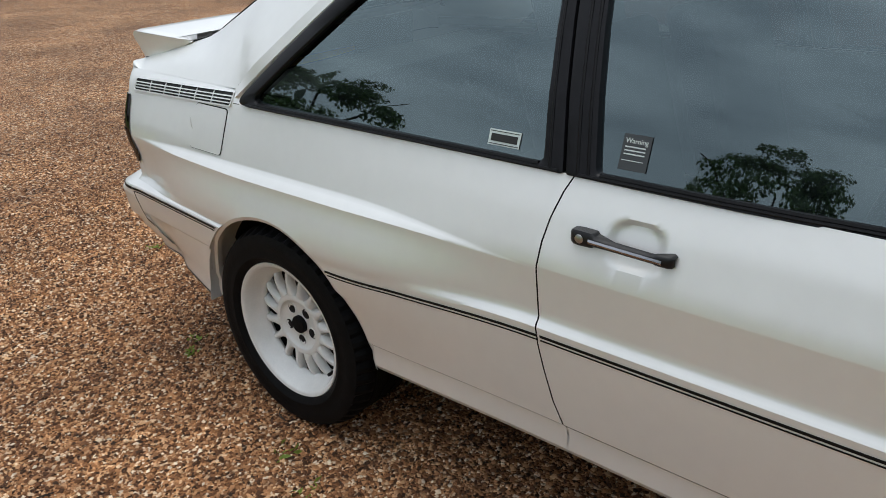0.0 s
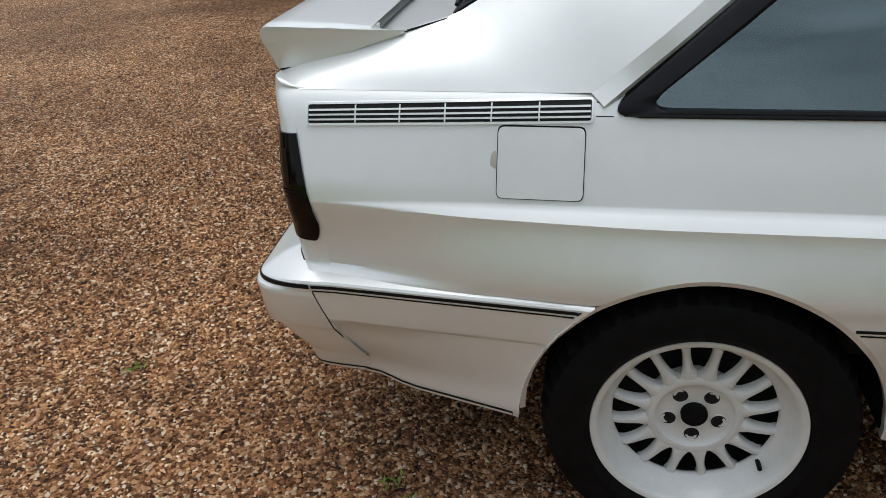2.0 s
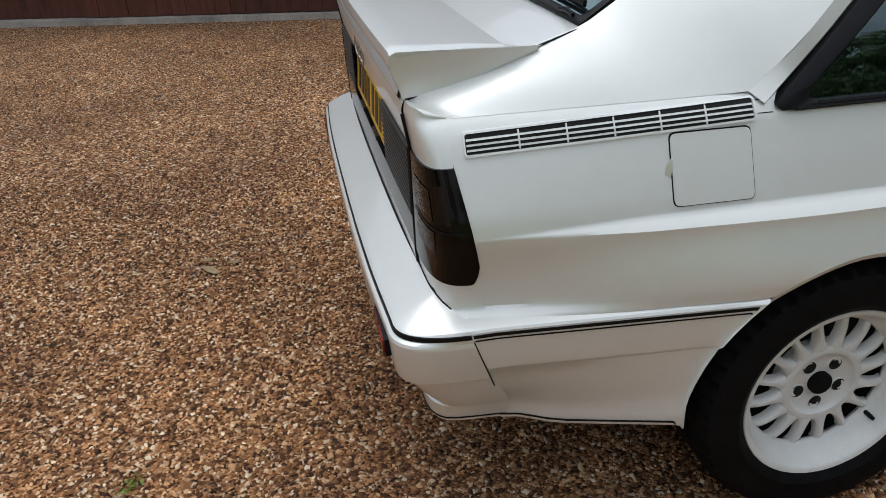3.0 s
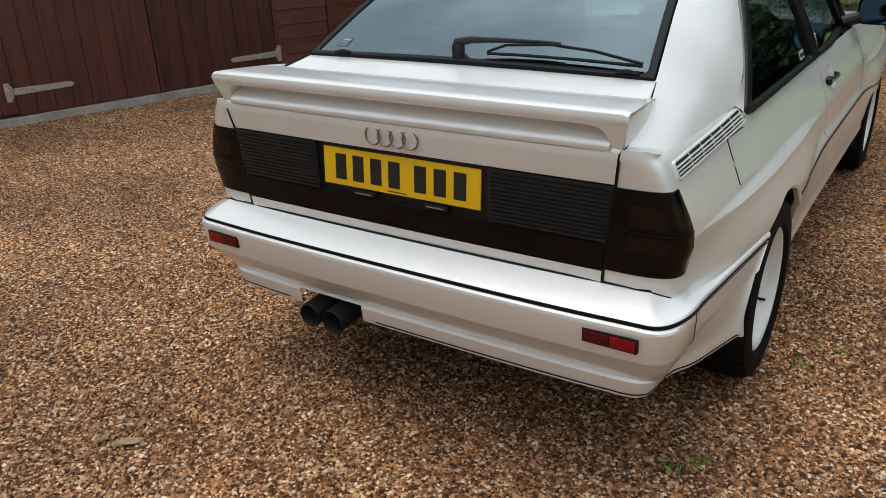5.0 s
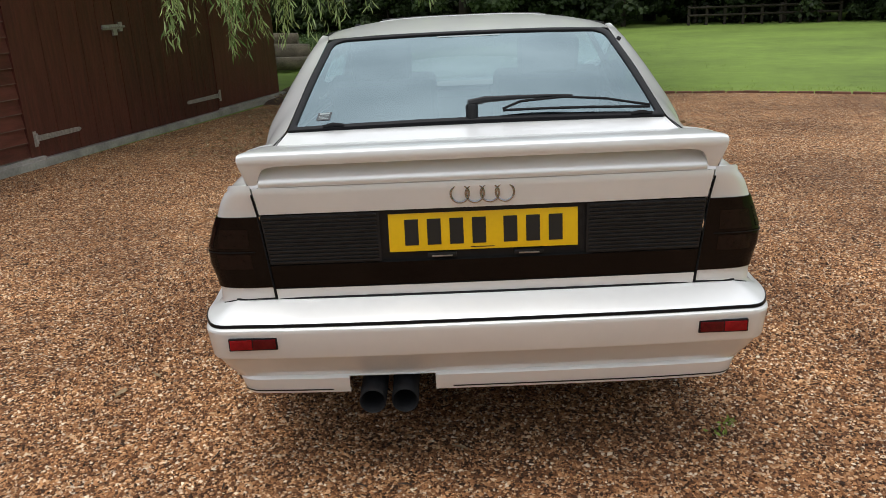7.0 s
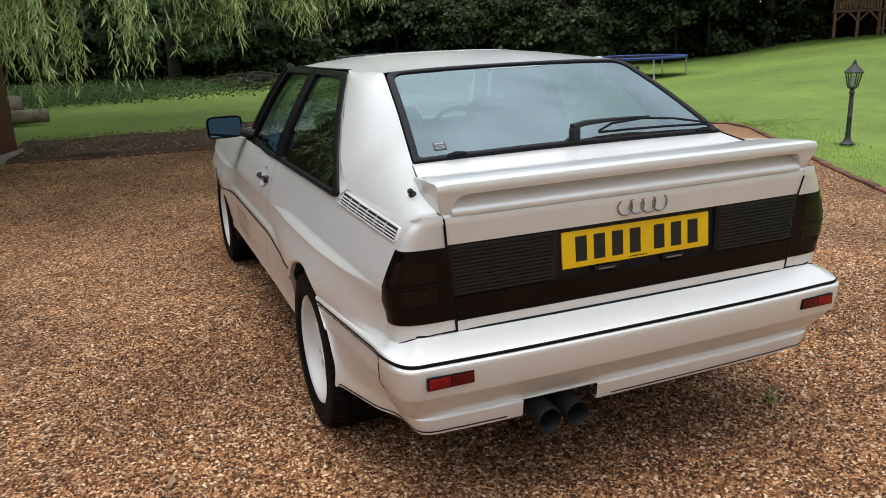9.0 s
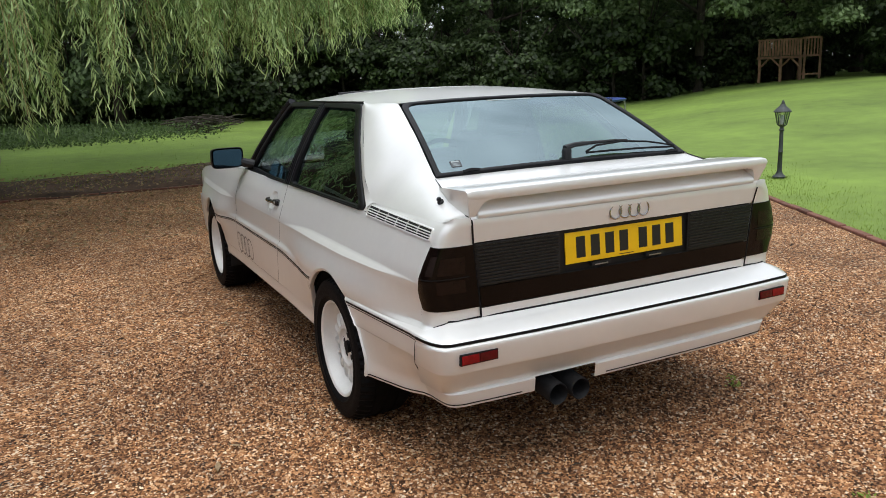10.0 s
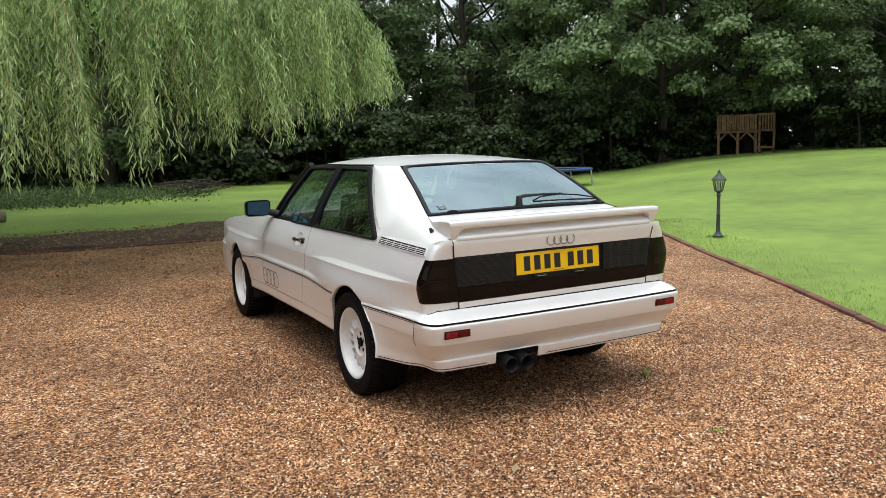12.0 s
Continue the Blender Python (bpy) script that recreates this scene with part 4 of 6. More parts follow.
for s in (1, -1):
    bm = bmesh.new()
    tube(bm, [(s * x, y, z) for x, y, z in ((0.631, 0.189, 0.9315), (0.631, 0.247, 0.9400), (0.6215, 0.330, 0.9655), (0.6010, 0.432, 0.9955), (0.5830, 0.512, 1.0155))], [0.0026, 0.0026, 0.0026, 0.0022, 0.0014], 6)
    part("spoiler_joint", bm, TRIM, tailgate, "dark joint round the spoiler's end")

# four plain chrome rings
for i in range(4):
    bm = bmesh.new()
    R, r, seg = 0.0245, 0.0031, 10
    rings = []
    for j in range(36):
        a = 2 * math.pi * j / 36
        rings.append([((R + r * math.cos(b)) * math.cos(a), -r * 0.8 * math.sin(b), (R + r * math.cos(b)) * math.sin(a)) for b in [2 * math.pi * k / seg for k in range(seg + 1)]])
    rings.append(rings[0])
    grid(bm, rings)
    ob = part("badge_ring", tidy(bm), CHROME, tailgate, "chrome badge ring")
    ob.location = ((i - 1.5) * 0.0405, 0.181, 0.886)

# number plate: yellow, its characters as plain dark bars
plate = tagged(new("number_plate"), "yellow rear number plate with black characters")
plate.parent = tailgate
plate.matrix_basis = pose(0, 0.2000, 0.7775, -4, 0, 0)
bm = bmesh.new()
box(bm, (-0.26, -0.003, -0.0535), (0.26, 0.003, 0.0535), 0.002)
part("plate", bm, YELLOW, plate)
for x in (-0.197, -0.135, -0.073, -0.011, 0.075, 0.137, 0.199):
    bm = bmesh.new()
    box(bm, (x - 0.019, -0.0045, -0.036), (x + 0.019, -0.0031, 0.037), 0.0004, seg=1)
    part("character_bar", bm, INK, plate)
bm = bmesh.new()
box(bm, (-0.035, -0.0042, -0.0475), (0.03, -0.0031, -0.0452))
part("text_bar", bm, INK, plate)
for x in (-0.115, 0.125):
    bm = bmesh.new()
    box(bm, (x - 0.04, 0.187, 0.7065), (x + 0.04, 0.205, 0.7185), 0.003)
    lampb = part("plate_lamp", bm, PLASTIC, tailgate, "small number plate lamp")
    bm = bmesh.new()
    box(bm, (x - 0.028, 0.1855, 0.709), (x + 0.028, 0.188, 0.713), 0.001)
    part("lens", bm, DULL_METAL, lampb, "pale lens")

# wiper
wiper = tagged(new("rear_wiper"), "black rear wiper parked on the glass")
wiper.parent = tailgate


def on_hatch(x, v, off):
    w = lerp(WIN_B[0], WIN_T[0], v)
    return hatch_point(x / w, v, off)


bm = bmesh.new()
lathe(bm, [(0.0, -0.03), (0.019, -0.03), (0.019, 0.018), (0.015, 0.026), (0.0, 0.028)], 14, "z", (0, 0, 0))
ob = part("spindle", tidy(bm), PLASTIC, wiper)
ob.location = on_hatch(-0.010, 0.055, 0.012)
bm = bmesh.new()
tube(bm, [on_hatch(-0.02, 0.075, 0.036), on_hatch(0.03, 0.095, 0.040), on_hatch(0.13, 0.115, 0.036), on_hatch(0.24, 0.125, 0.034), on_hatch(0.30, 0.122, 0.034)], [0.012, 0.010, 0.007, 0.005, 0.004], 8)
part("arm", bm, PLASTIC, wiper)
bm = bmesh.new()
tube(bm, [on_hatch(0.085, 0.062, 0.012), on_hatch(0.20, 0.066, 0.012), on_hatch(0.35, 0.067, 0.012), on_hatch(0.535, 0.062, 0.012)], 0.0045, 6)
tube(bm, [on_hatch(0.085, 0.066, 0.016), on_hatch(0.14, 0.098, 0.028), on_hatch(0.27, 0.112, 0.034), on_hatch(0.40, 0.102, 0.028), on_hatch(0.535, 0.068, 0.016)], 0.0042, 6)
part("blade", bm, TRIM, wiper)

# ---- roof, rear pillars ----
def roof_w(y):
    return table(y, [(0.995, 0.494), (1.10, 0.511), (1.26, 0.532), (1.6, 0.546), (2.0, 0.540), (2.38, 0.518)])


def roof_z(y):
    return table(y, [(0.995, 1.277), (1.05, 1.284), (1.15, 1.294), (1.3, 1.306), (1.5, 1.315), (1.7, 1.318), (1.9, 1.314), (2.1, 1.304), (2.28, 1.287), (2.38, 1.270)])


bm = bmesh.new()
us = [-1, -0.985, -0.96, -0.92, -0.85, -0.7, -0.5, -0.25, 0, 0.25, 0.5, 0.7, 0.85, 0.92, 0.96, 0.985, 1]
rows = []
for y in [0.997, 1.008, 1.05, 1.1, 1.15, 1.2, 1.26, 1.35, 1.5, 1.65, 1.8, 1.95, 2.1, 2.25, 2.34, 2.38]:
    w, zc = roof_w(y), roof_z(y)
    ze = lerp(1.2655, 1.2730, sstep(1.0, 1.6, y)) if y < 2.0 else lerp(1.273, 1.260, sstep(2.0, 2.38, y))
    rows.append([(u * w, y - 0.010 * (1 - u * u) * sstep(1.3, 1.0, y) , ze + (zc - ze) * (1 - abs(u) ** 3.2)) for u in us])
grid(bm, rows, True)
roof = part("roof", tidy(bm), PAINT, car, angle=50)
bm = bmesh.new()
grid(bm, [[(x, y, roof_z(y) + 0.0016 - (roof_z(y) - 1.272) * abs(x / roof_w(y)) ** 3.2) for x in span(-0.36, 0.36, 15)] for y in span(1.66, 2.02, 9)], True)
part("sunroof", solid(bm, 0.006), PAINT, roof, "white sunroof panel")
bm = bmesh.new()
tube(bm, [(x, 2.04 + 0.01 * (1 - (x / 0.37) ** 2), roof_z(2.04) + 0.001 - 0.016 * abs(x / 0.5) ** 3) for x in span(-0.38, 0.38, 9)], 0.007, 8)
part("wind_deflector", bm, PLASTIC, roof, "black sunroof wind deflector")

GREEN = [(0.868, 0.742), (0.885, 0.735), (1.0, 0.692), (1.12, 0.634), (1.20, 0.588), (1.262, 0.548), (1.28, 0.536)]


def green_x(y, z):
    return table(z, GREEN) - 0.05 * sstep(2.05, 3.0, y)


def on_green(s):
    return lambda y, z, off: (s * (green_x(y, z) + off), y, z)


def pillar_edge(k):
    """Forward edge of the rear pillar beside the quarter window, k from its foot to the roof."""
    y, z = lerp(0.777, 1.222, k), min(lerp(0.914, 1.280, k), 1.267)
    return (green_x(y, z) + lerp(-0.008, 0.010, sstep(0.0, 0.2, k)), y, z)


def tri(u, pts):
    for (a, p), (b, q) in zip(pts, pts[1:]):
        if u <= b:
            k = (u - a) / (b - a)
            return Vector(p).lerp(Vector(q), k)
    return Vector(pts[-1][1])


for s in (1, -1):
    bm = bmesh.new()
    low = [((y - 0.245) / 1.14, (side_x(y, 0.912) + 0.0008, y, 0.912)) for y in (0.245, 0.28, 0.32, 0.37, 0.43, 0.49, 0.55, 0.61, 0.67, 0.72)] + [(0.5, pillar_edge(0.0))]
    for k in (0.06, 0.15, 0.25, 0.5, 0.75, 1.0):
        low.append((0.5 + 0.5 * k, pillar_edge(k)))
    high = [(0, (0.630, 0.192, 0.930)), (0.06, (0.627, 0.225, 0.944)), (0.36, (0.580, 0.520, 1.0195)), (0.60, (0.5375, 0.753, 1.1500)), (0.84, (0.495, 0.997, 1.2655)), (0.92, (0.512, 1.10, 1.268)), (1.0, (0.533, 1.262, 1.2685))]
    rows = []
    vv = (0, 0.05, 0.12, 0.22, 0.35, 0.5, 0.65, 0.8, 0.92, 1.0)
    # the rounded top of the tail corner runs on into the pillar
    corner = [Vector(corner_point(a, top_z(a), 1)) for a in span(0, 1, 160)]
    end = []
    for v in vv:
        x = lerp(side_x(0.245, 0.912), 0.630, v)
        m = Vector(low[0][1]).lerp(Vector(high[0][1]), v) + Vector((0.75, -0.25, 0.6)) * 0.006 * math.sin(math.pi * v)
        end.append((min(corner, key=lambda c: abs(c.x - x)), m))
    rows.append([(s * (c.x - 0.0015), c.y + 0.0015, c.z - 0.010) for c, q in end])
    for k in (0.0, 0.12, 0.35, 0.65):
        rows.append([(s * m.x, m.y, m.z) for m in (c.lerp(q, k) + Vector((0, 0, 0.002 * math.sin(math.pi * k))) for c, q in end)])
    for u in span(0, 1, 33):
        p, q = tri(u, low), tri(u, high)
        row = []
        for v in vv:
            m = p.lerp(q, v)
            bulge = 0.007 * math.sin(math.pi * v) * sstep(0.0, 0.25, u) * (1 - 0.6 * sstep(0.8, 1.0, u)) + 0.006 * math.sin(math.pi * v)
            m += Vector((0.75, -0.25, 0.6)) * bulge
            row.append((s * m.x, m.y, m.z))
        rows.append(row)
    grid(bm, rows)
    pillar = part("rear_pillar", tidy(bm), PAINT, car, "broad white rear pillar", angle=60)
    # side window frames and panes
    quarter, door = bodies[s]
    q_out = refine(round_poly([(0.798, 0.881), (1.246, 1.265), (1.738, 1.270), (1.819, 0.8785)], [0.05, 0.03, 0.006, 0.006]))
    q_in = refine(round_poly([(0.862, 0.892), (1.292, 1.242), (1.712, 1.246), (1.772, 0.889)], [0.05, 0.04, 0.02, 0.02]))
    d_out = refine(round_poly([(1.824, 0.8785), (1.743, 1.270), (2.365, 1.262), (2.795, 0.872)], [0.006, 0.006, 0.04, 0.02]))
    d_in = refine(round_poly([(1.886, 0.889), (1.808, 1.246), (2.325, 1.241), (2.70, 0.889)], [0.015, 0.015, 0.03, 0.03]))
    for nm, o, i, par in (("quarter", q_out, q_in, quarter), ("door", d_out, d_in, door)):
        m = min(len(o), len(i))
        frame_ob = part("window_frame", ring_mesh(o[:m], i[:m], on_green(s), 0.010, 0.014), PILLAR, par, "satin black window frame", angle=40)
        pane = part("window_pane", pane_mesh(i[:m], on_green(s), -0.008), GLASS, par, "tinted side window", angle=80)
        pane.visible_shadow = False
    # rubber seal along the foot of the glass, ridges on the pillar
    for y0, y1, owner in ((0.90, 1.762, quarter), (1.895, 2.70, door)):
        for dy, z, o, r in ((0.0, 0.8885, 0.006, 0.005), (0.045, 0.8835, 0.009, 0.0035)):
            bm = bmesh.new()
            tube(bm, [(s * (green_x(y, z) + o), y, z) for y in span(y0 - dy, y1 + dy, 8)], r, 6)
            part("window_seal", bm, TRIM, owner)
    for a, b in (((1.790, 0.885), (1.722, 1.255)), ((1.85, 0.885), (1.778, 1.255)), ((1.872, 0.885), (1.797, 1.255))):
        bm = bmesh.new()
        tube(bm, [(s * (green_x(0, z) + 0.009), lerp(a[0], b[0], (z - a[1]) / (b[1] - a[1])), z) for z in span(a[1], b[1], 8)], 0.0035, 6)
        part("pillar_ridge", bm, TRIM, door)
    # painted flange of the rear pillar along the window
    bm = bmesh.new()
    rows = []
    for k in span(0.0, 1.0, 22):
        x, y, z = pillar_edge(k)
        q, r = (y + 0.021, z - 0.018), (y + 0.026, z - 0.023)
        rows.append([(s * x, y, z), (s * (green_x(*q) + 0.0045), *q), (s * (green_x(*r) - 0.004), *r)])
    grid(bm, rows)
    part("pillar_flange", tidy(bm), PAINT, pillar, angle=30)
    # windscreen pillar and gutter
    bm = bmesh.new()
    tube(bm, [(s * (green_x(lerp(2.82, 2.375, k), lerp(0.875, 1.262, k)) - 0.006), lerp(2.835, 2.385, k), lerp(0.880, 1.264, k)) for k in span(0, 1, 8)], 0.026, 10)
    part("windscreen_pillar", bm, PILLAR, car, "black windscreen pillar")
    bm = bmesh.new()
    tube(bm, [(s * (roof_w(y) + 0.006), y, 1.270 if y < 2.0 else lerp(1.270, 1.259, (y - 2) / 0.38)) for y in span(1.27, 2.37, 14)], 0.0055, 6)
    part("roof_gutter", bm, TRIM, car)

# stickers on the offside panes
quarter, door = bodies[1]


def pane_quad(y0, y1, z0, z1, off, material, parent, name, label=""):
    bm = bmesh.new()
    grid(bm, [[(green_x(y, z) + off, y, z) for y in (y0, y1)] for z in (z0, z1)], True)
    return part(name, bm, material, parent, label)


st = pane_quad(1.628, 1.704, 0.901, 0.931, -0.0055, STICKER_WHITE, quarter, "window_sticker", "pale sticker with black lettering bars")
pane_quad(1.634, 1.698, 0.909, 0.923, -0.0045, INK, st, "text_bar")
pane_quad(1.630, 1.702, 0.9035, 0.9050, -0.0045, INK, st, "text_bar")
pane_quad(1.630, 1.702, 0.9270, 0.9285, -0.0045, INK, st, "text_bar")
st = pane_quad(1.918, 1.972, 0.902, 0.962, -0.0055, STICKER_GREY, door, "warning_sticker", "dark grey warning sticker inside the glass")
lean = math.degrees(math.atan2(green_x(0, 0.92) - green_x(0, 0.97), 0.05))
write("warning_text", "Warning", 0.0125, pose(green_x(0, 0.951) - 0.0042, 1.945, 0.951) @ pose(0, 0, 0, 0, 0, 90) @ pose(0, 0, 0, 90 - lean, 0, 0), STICKER_WHITE, st)
for z in (0.940, 0.934, 0.928):
    pane_quad(1.924, 1.964, z, z + 0.0022, -0.0045, STICKER_WHITE, st, "text_bar")
pane_quad(1.922, 1.964, 0.918, 0.9192, -0.0045, STICKER_WHITE, st, "text_bar")

# ---- windscreen, bonnet, nose ----
bm = bmesh.new()
grid(bm, [[(u * lerp(0.655, 0.515, v), lerp(2.90, 2.375, v) + 0.05 * (1 - u * u), lerp(0.895, 1.262, v)+ 0.02 * (1 - u * u)) for u in span(-1, 1, 13)] for v in span(0, 1, 7)], True)
ws = part("windscreen", bm, GLASS, car, "tinted windscreen", angle=80)
ws.visible_shadow = False
bm = bmesh.new()
rows = []
for y in span(2.80, 4.44, 12):
    w = side_x(min(y, 4.42), wing_top(y)) - 0.002
    rows.append([(u * w, y, wing_top(y) + (0.022 * (1 - abs(u) ** 2.5) if y < 4.3 else 0.008)) for u in span(-1, 1, 15)])
grid(bm, rows, True)
part("bonnet", tidy(bm), PAINT, car, angle=50)
bm = bmesh.new()
box(bm, (-0.66, 4.36, 0.50), (0.66, 4.43, 0.735), 0.02)
nose = part("nose_panel", bm, PLASTIC, car, "black nose grille panel")
bm = bmesh.new()
path_f = [(s2 * x, y) for s2, pts in ((1, [(0.79, AXLE_F + ARCH_R), (0.785, 4.1), (0.755, 4.38), (0.70, 4.47)]), (-1, [(0.70, 4.47), (0.755, 4.38), (0.785, 4.1), (0.79, AXLE_F + ARCH_R)])) for x, y in pts]
rows = []
for x, y in path_f:
    k = 0.93
    rows.append([(x * k, y - 0.04, 0.575), (x, y, 0.555), (x, y, 0.46), (x * 0.985, y - 0.01, 0.30), (x * k, y - 0.05, 0.28)])
grid(bm, rows)
part("front_bumper", tidy(bm), PAINT, car, "white front bumper with spoiler lip")

# ---- rear bumper: a profile led round the tail ----
SEAM_Y = 0.2566


def bumper_path():
    """Points and outward normals, from the offside arch round to the nearside."""
    half = []
    for y in [0.80, 0.77, 0.74, 0.71, 0.68] + span(0.65, 0.30, 8):
        half.append((0.798 + 0.090 * (y - SEAM_Y), y, 1.0, 0.0))
    x0 = half[-1][0]
    for i in [0.72, 0.80] + list(range(1, 13)):
        th = math.pi / 2 * i / 12
        c, d = max(0.0, math.cos(th)) ** 0.62, math.sin(th) ** 0.62
        y = 0.30 - (0.30 - 0.118) * d
        half.append((0.70 + (x0 - 0.70) * c, y, c, -d if y < SEAM_Y else 0.0))
    for x in span(0.60, 0.0, 13):
        half.append((x, 0.108 - 0.006 * (1 - (x / 0.7) ** 2) + 0.006 * (x / 0.6) ** 4, 0.0, -1.0))
    return half + [(-x, y, -nx, ny) for x, y, nx, ny in half[-2::-1]]


BUMP = bumper_path()


def bumper_section(x, y):
    """(outward, height) points; the lower part is tucked in behind and comes out towards the wheel."""
    zb = lerp(0.304, 0.288, min(1.0, max(0.0, (y - 0.22) / 0.44)))
    r = lerp(1.0, 0.0, sstep(0.13, 0.62, y))
    if y > SEAM_Y:
        zt = table(y, [(0.27, 0.589), (0.80, 0.574)])
        inner = lerp(-0.075, -0.035, sstep(0.2, 0.7, y))
        foot = min(-0.012, 0.722 + 0.245 * (y - SEAM_Y) - 0.798 - 0.090 * (y - SEAM_Y))
        return [(inner, zt), (inner * 0.6, lerp(zt, 0.565, 0.36)), (-0.012, 0.5665), (-0.003, 0.5625), (0.0, 0.558), (0.0, 0.553), (0.0, 0.546), (-0.001, 0.530), (-0.003, 0.500), (-0.0045, 0.4785), (-0.0055, 0.4745),
                (-0.0115, 0.4680), (-0.011 + 0.18 * foot, 0.430), (-0.011 + 0.42 * foot, 0.390), (-0.010 + 0.68 * foot, 0.360), (-0.008 + 0.83 * foot, 0.340), (-0.004 + 0.94 * foot, 0.320), (foot, zb + 0.007), (foot - 0.003, zb), (foot - 0.02, zb + 0.003)]
    zt = table(y, [(0.11, 0.597), (0.16, 0.594), (0.27, 0.589), (0.80, 0.574)])
    inner = lerp(-0.098, -0.074, sstep(0.11, 0.24, y))
    deep = -0.022 - 0.060 * math.sqrt(r)
    lip = -0.012 - 0.060 * r - 0.012 * sstep(0.110, 0.155, y) * (1 - sstep(0.17, 0.256, y))
    foot = -0.078 - 0.034 * sstep(0.110, 0.155, y) * (1 - sstep(0.17, 0.256, y))
    w = sstep(0.14, 0.25, y)
    return [(inner, zt), (inner * 0.6, lerp(zt, 0.556, 0.36)), (-0.020 + 0.008 * w, 0.5580 + 0.0085 * w), (-0.013 + 0.010 * w, 0.5545 + 0.008 * w), (-0.011 + 0.011 * w, 0.5525 + 0.0045 * w), (-0.0105 * (1 - w), 0.5425 + 0.004 * w), (-0.007 * (1 - w), 0.5408 + 0.003 * w), (-0.002, 0.5375), (0.0, 0.532), (-0.001, 0.525), (-0.009, 0.454),
            (-0.012, 0.4485), (-0.018, 0.4465), (lerp(-0.018, deep, 0.5), 0.404), (deep, 0.360), (lip - 0.004, 0.3575), (lip, 0.353), (foot, zb + 0.007), (foot - 0.003, zb), (foot - 0.023, zb + 0.003)]


def seam_lean(y, z):
    """The joint between the rear and side pieces leans forward towards the ground."""
    return 0.36 * max(0.0, 0.553 - max(z, 0.36)) * sstep(0.16, 0.25, y) * (1 - sstep(0.257, 0.46, y))


def arch_limit(z):
    return AXLE_R - math.sqrt(max(0.0, ARCH_R ** 2 - (z - ARCH_Z) ** 2))


# how far the tucked-in rows of the section stand in at the side and at the rear, and where their corner begins
TUCK = {13: (-0.030, -0.050, 0.67), 14: (-0.052, -0.080, 0.64), 15: (-0.064, -0.075, 0.62), 16: (-0.062, -0.071, 0.62), 17: (-0.076, -0.078, 0.62), 18: (-0.079, -0.081, 0.62), 19: (-0.097, -0.101, 0.60)}


def bumper_points(x, y, nx, ny):
    """The section's points in place; the lower rows turn the corner on a round of their own."""
    out, s = [], (1 if x > 0 else -1)
    for i, (o, z) in enumerate(bumper_section(x, y)):
        px, py = x + nx * o, y + ny * o
        if i in TUCK and ny < 0 and abs(x) > 0.69:
            side, rear, base = TUCK[i]
            d = (0.30 - y) / 0.182
            px, py = s * (base + (0.8019 + side - base) * abs(nx)), 0.30 - (0.30 - 0.1145 + rear) * d
        out.append((px, min(py, arch_limit(z)) if y > 0.45 else py + seam_lean(y, z), z))
    return out


def bumper_at(x, y, nx, ny, z):
    """The outer face of the bumper at the height z, below its top edge."""
    pts = bumper_points(x, y, nx, ny)[2:]
    return table(-z, [(-p[2], p[0]) for p in pts]), table(-z, [(-p[2], p[1]) for p in pts])


bm = bmesh.new()
rows = [bumper_points(*p) for p in BUMP]
# the ends turn inwards at the wheel arches
rows = [[(p[0] - 0.09 * (1 if p[0] > 0 else -1), p[1] - 0.003, p[2]) for p in rows[0]]] + rows + [[(p[0] - 0.09 * (1 if p[0] > 0 else -1), p[1] - 0.003, p[2]) for p in rows[-1]]]
grid(bm, rows)
tidy(bm, 1e-6)
# cut-out over the tailpipes
drop = [f for f in bm.faces if -0.392 < f.calc_center_median().x < -0.175 and f.calc_center_median().z < 0.356 and f.calc_center_median().y < 0.25]
bmesh.ops.delete(bm, geom=drop, context="FACES")
bumper = part("rear_bumper", bm, PAINT, car, "deep white rear bumper with black pinstripe", angle=30)


def bumper_strip(z0, z1, off, i0, i1, material, name):
    bm = bmesh.new()
    rows = []
    for x, y, nx, ny in BUMP[i0:i1]:
        row = []
        for z, k in ((z0, -0.002), (z0, off), (z1, off), (z1, -0.002)):
            if name == "rubbing_strip":
                z += 0.0045 * sstep(0.14, 0.25, y)
            if z0 < 0.32:  # follows the bottom edge
                z += lerp(0.304, 0.288, min(1.0, max(0.0, (y - 0.22) / 0.44))) - 0.304
            px, py = bumper_at(x, y, nx, ny, z)
            row.append((px + nx * k, min(py, arch_limit(z) - 0.012) if y > 0.45 else py + ny * k, z))
        rows.append(row)
    grid(bm, rows)
    return part(name, tidy(bm, 1e-6), material, bumper)


n_b = len(BUMP)
# dark joints between the rear and side pieces of the bumper
for s in (1, -1):
    bm = bmesh.new()
    pts = []
    for z in span(0.362, 0.540, 9):
        y0 = SEAM_Y + seam_lean(SEAM_Y, z) - 0.001
        near = []
        for x, y, nx, ny in BUMP:
            if x * s > 0.5 and 0.18 < y < 0.5:
                px, py = bumper_at(x, y, nx, ny, z)
                near.append((py, px))
        pts.append((table(y0, sorted(near)) + s * 0.0006, y0, z))
    tube(bm, pts, 0.0014, 5)
    part("bumper_seam", bm, TRIM, bumper, "dark vertical joint in the bumper")
bumper_strip(0.5435, 0.5520, 0.0028, 14, n_b - 14, TRIM, "rubbing_strip")
gap = [i for i, p in enumerate(BUMP) if -0.392 < p[0] < -0.175 and p[1] < 0.3]
for a, b in ((4, min(gap) - 1), (max(gap) + 2, n_b - 4)):
    bumper_strip(0.3125, 0.3160, 0.0014, a, b, TRIM, "lower_pinstripe")
bm = bmesh.new()
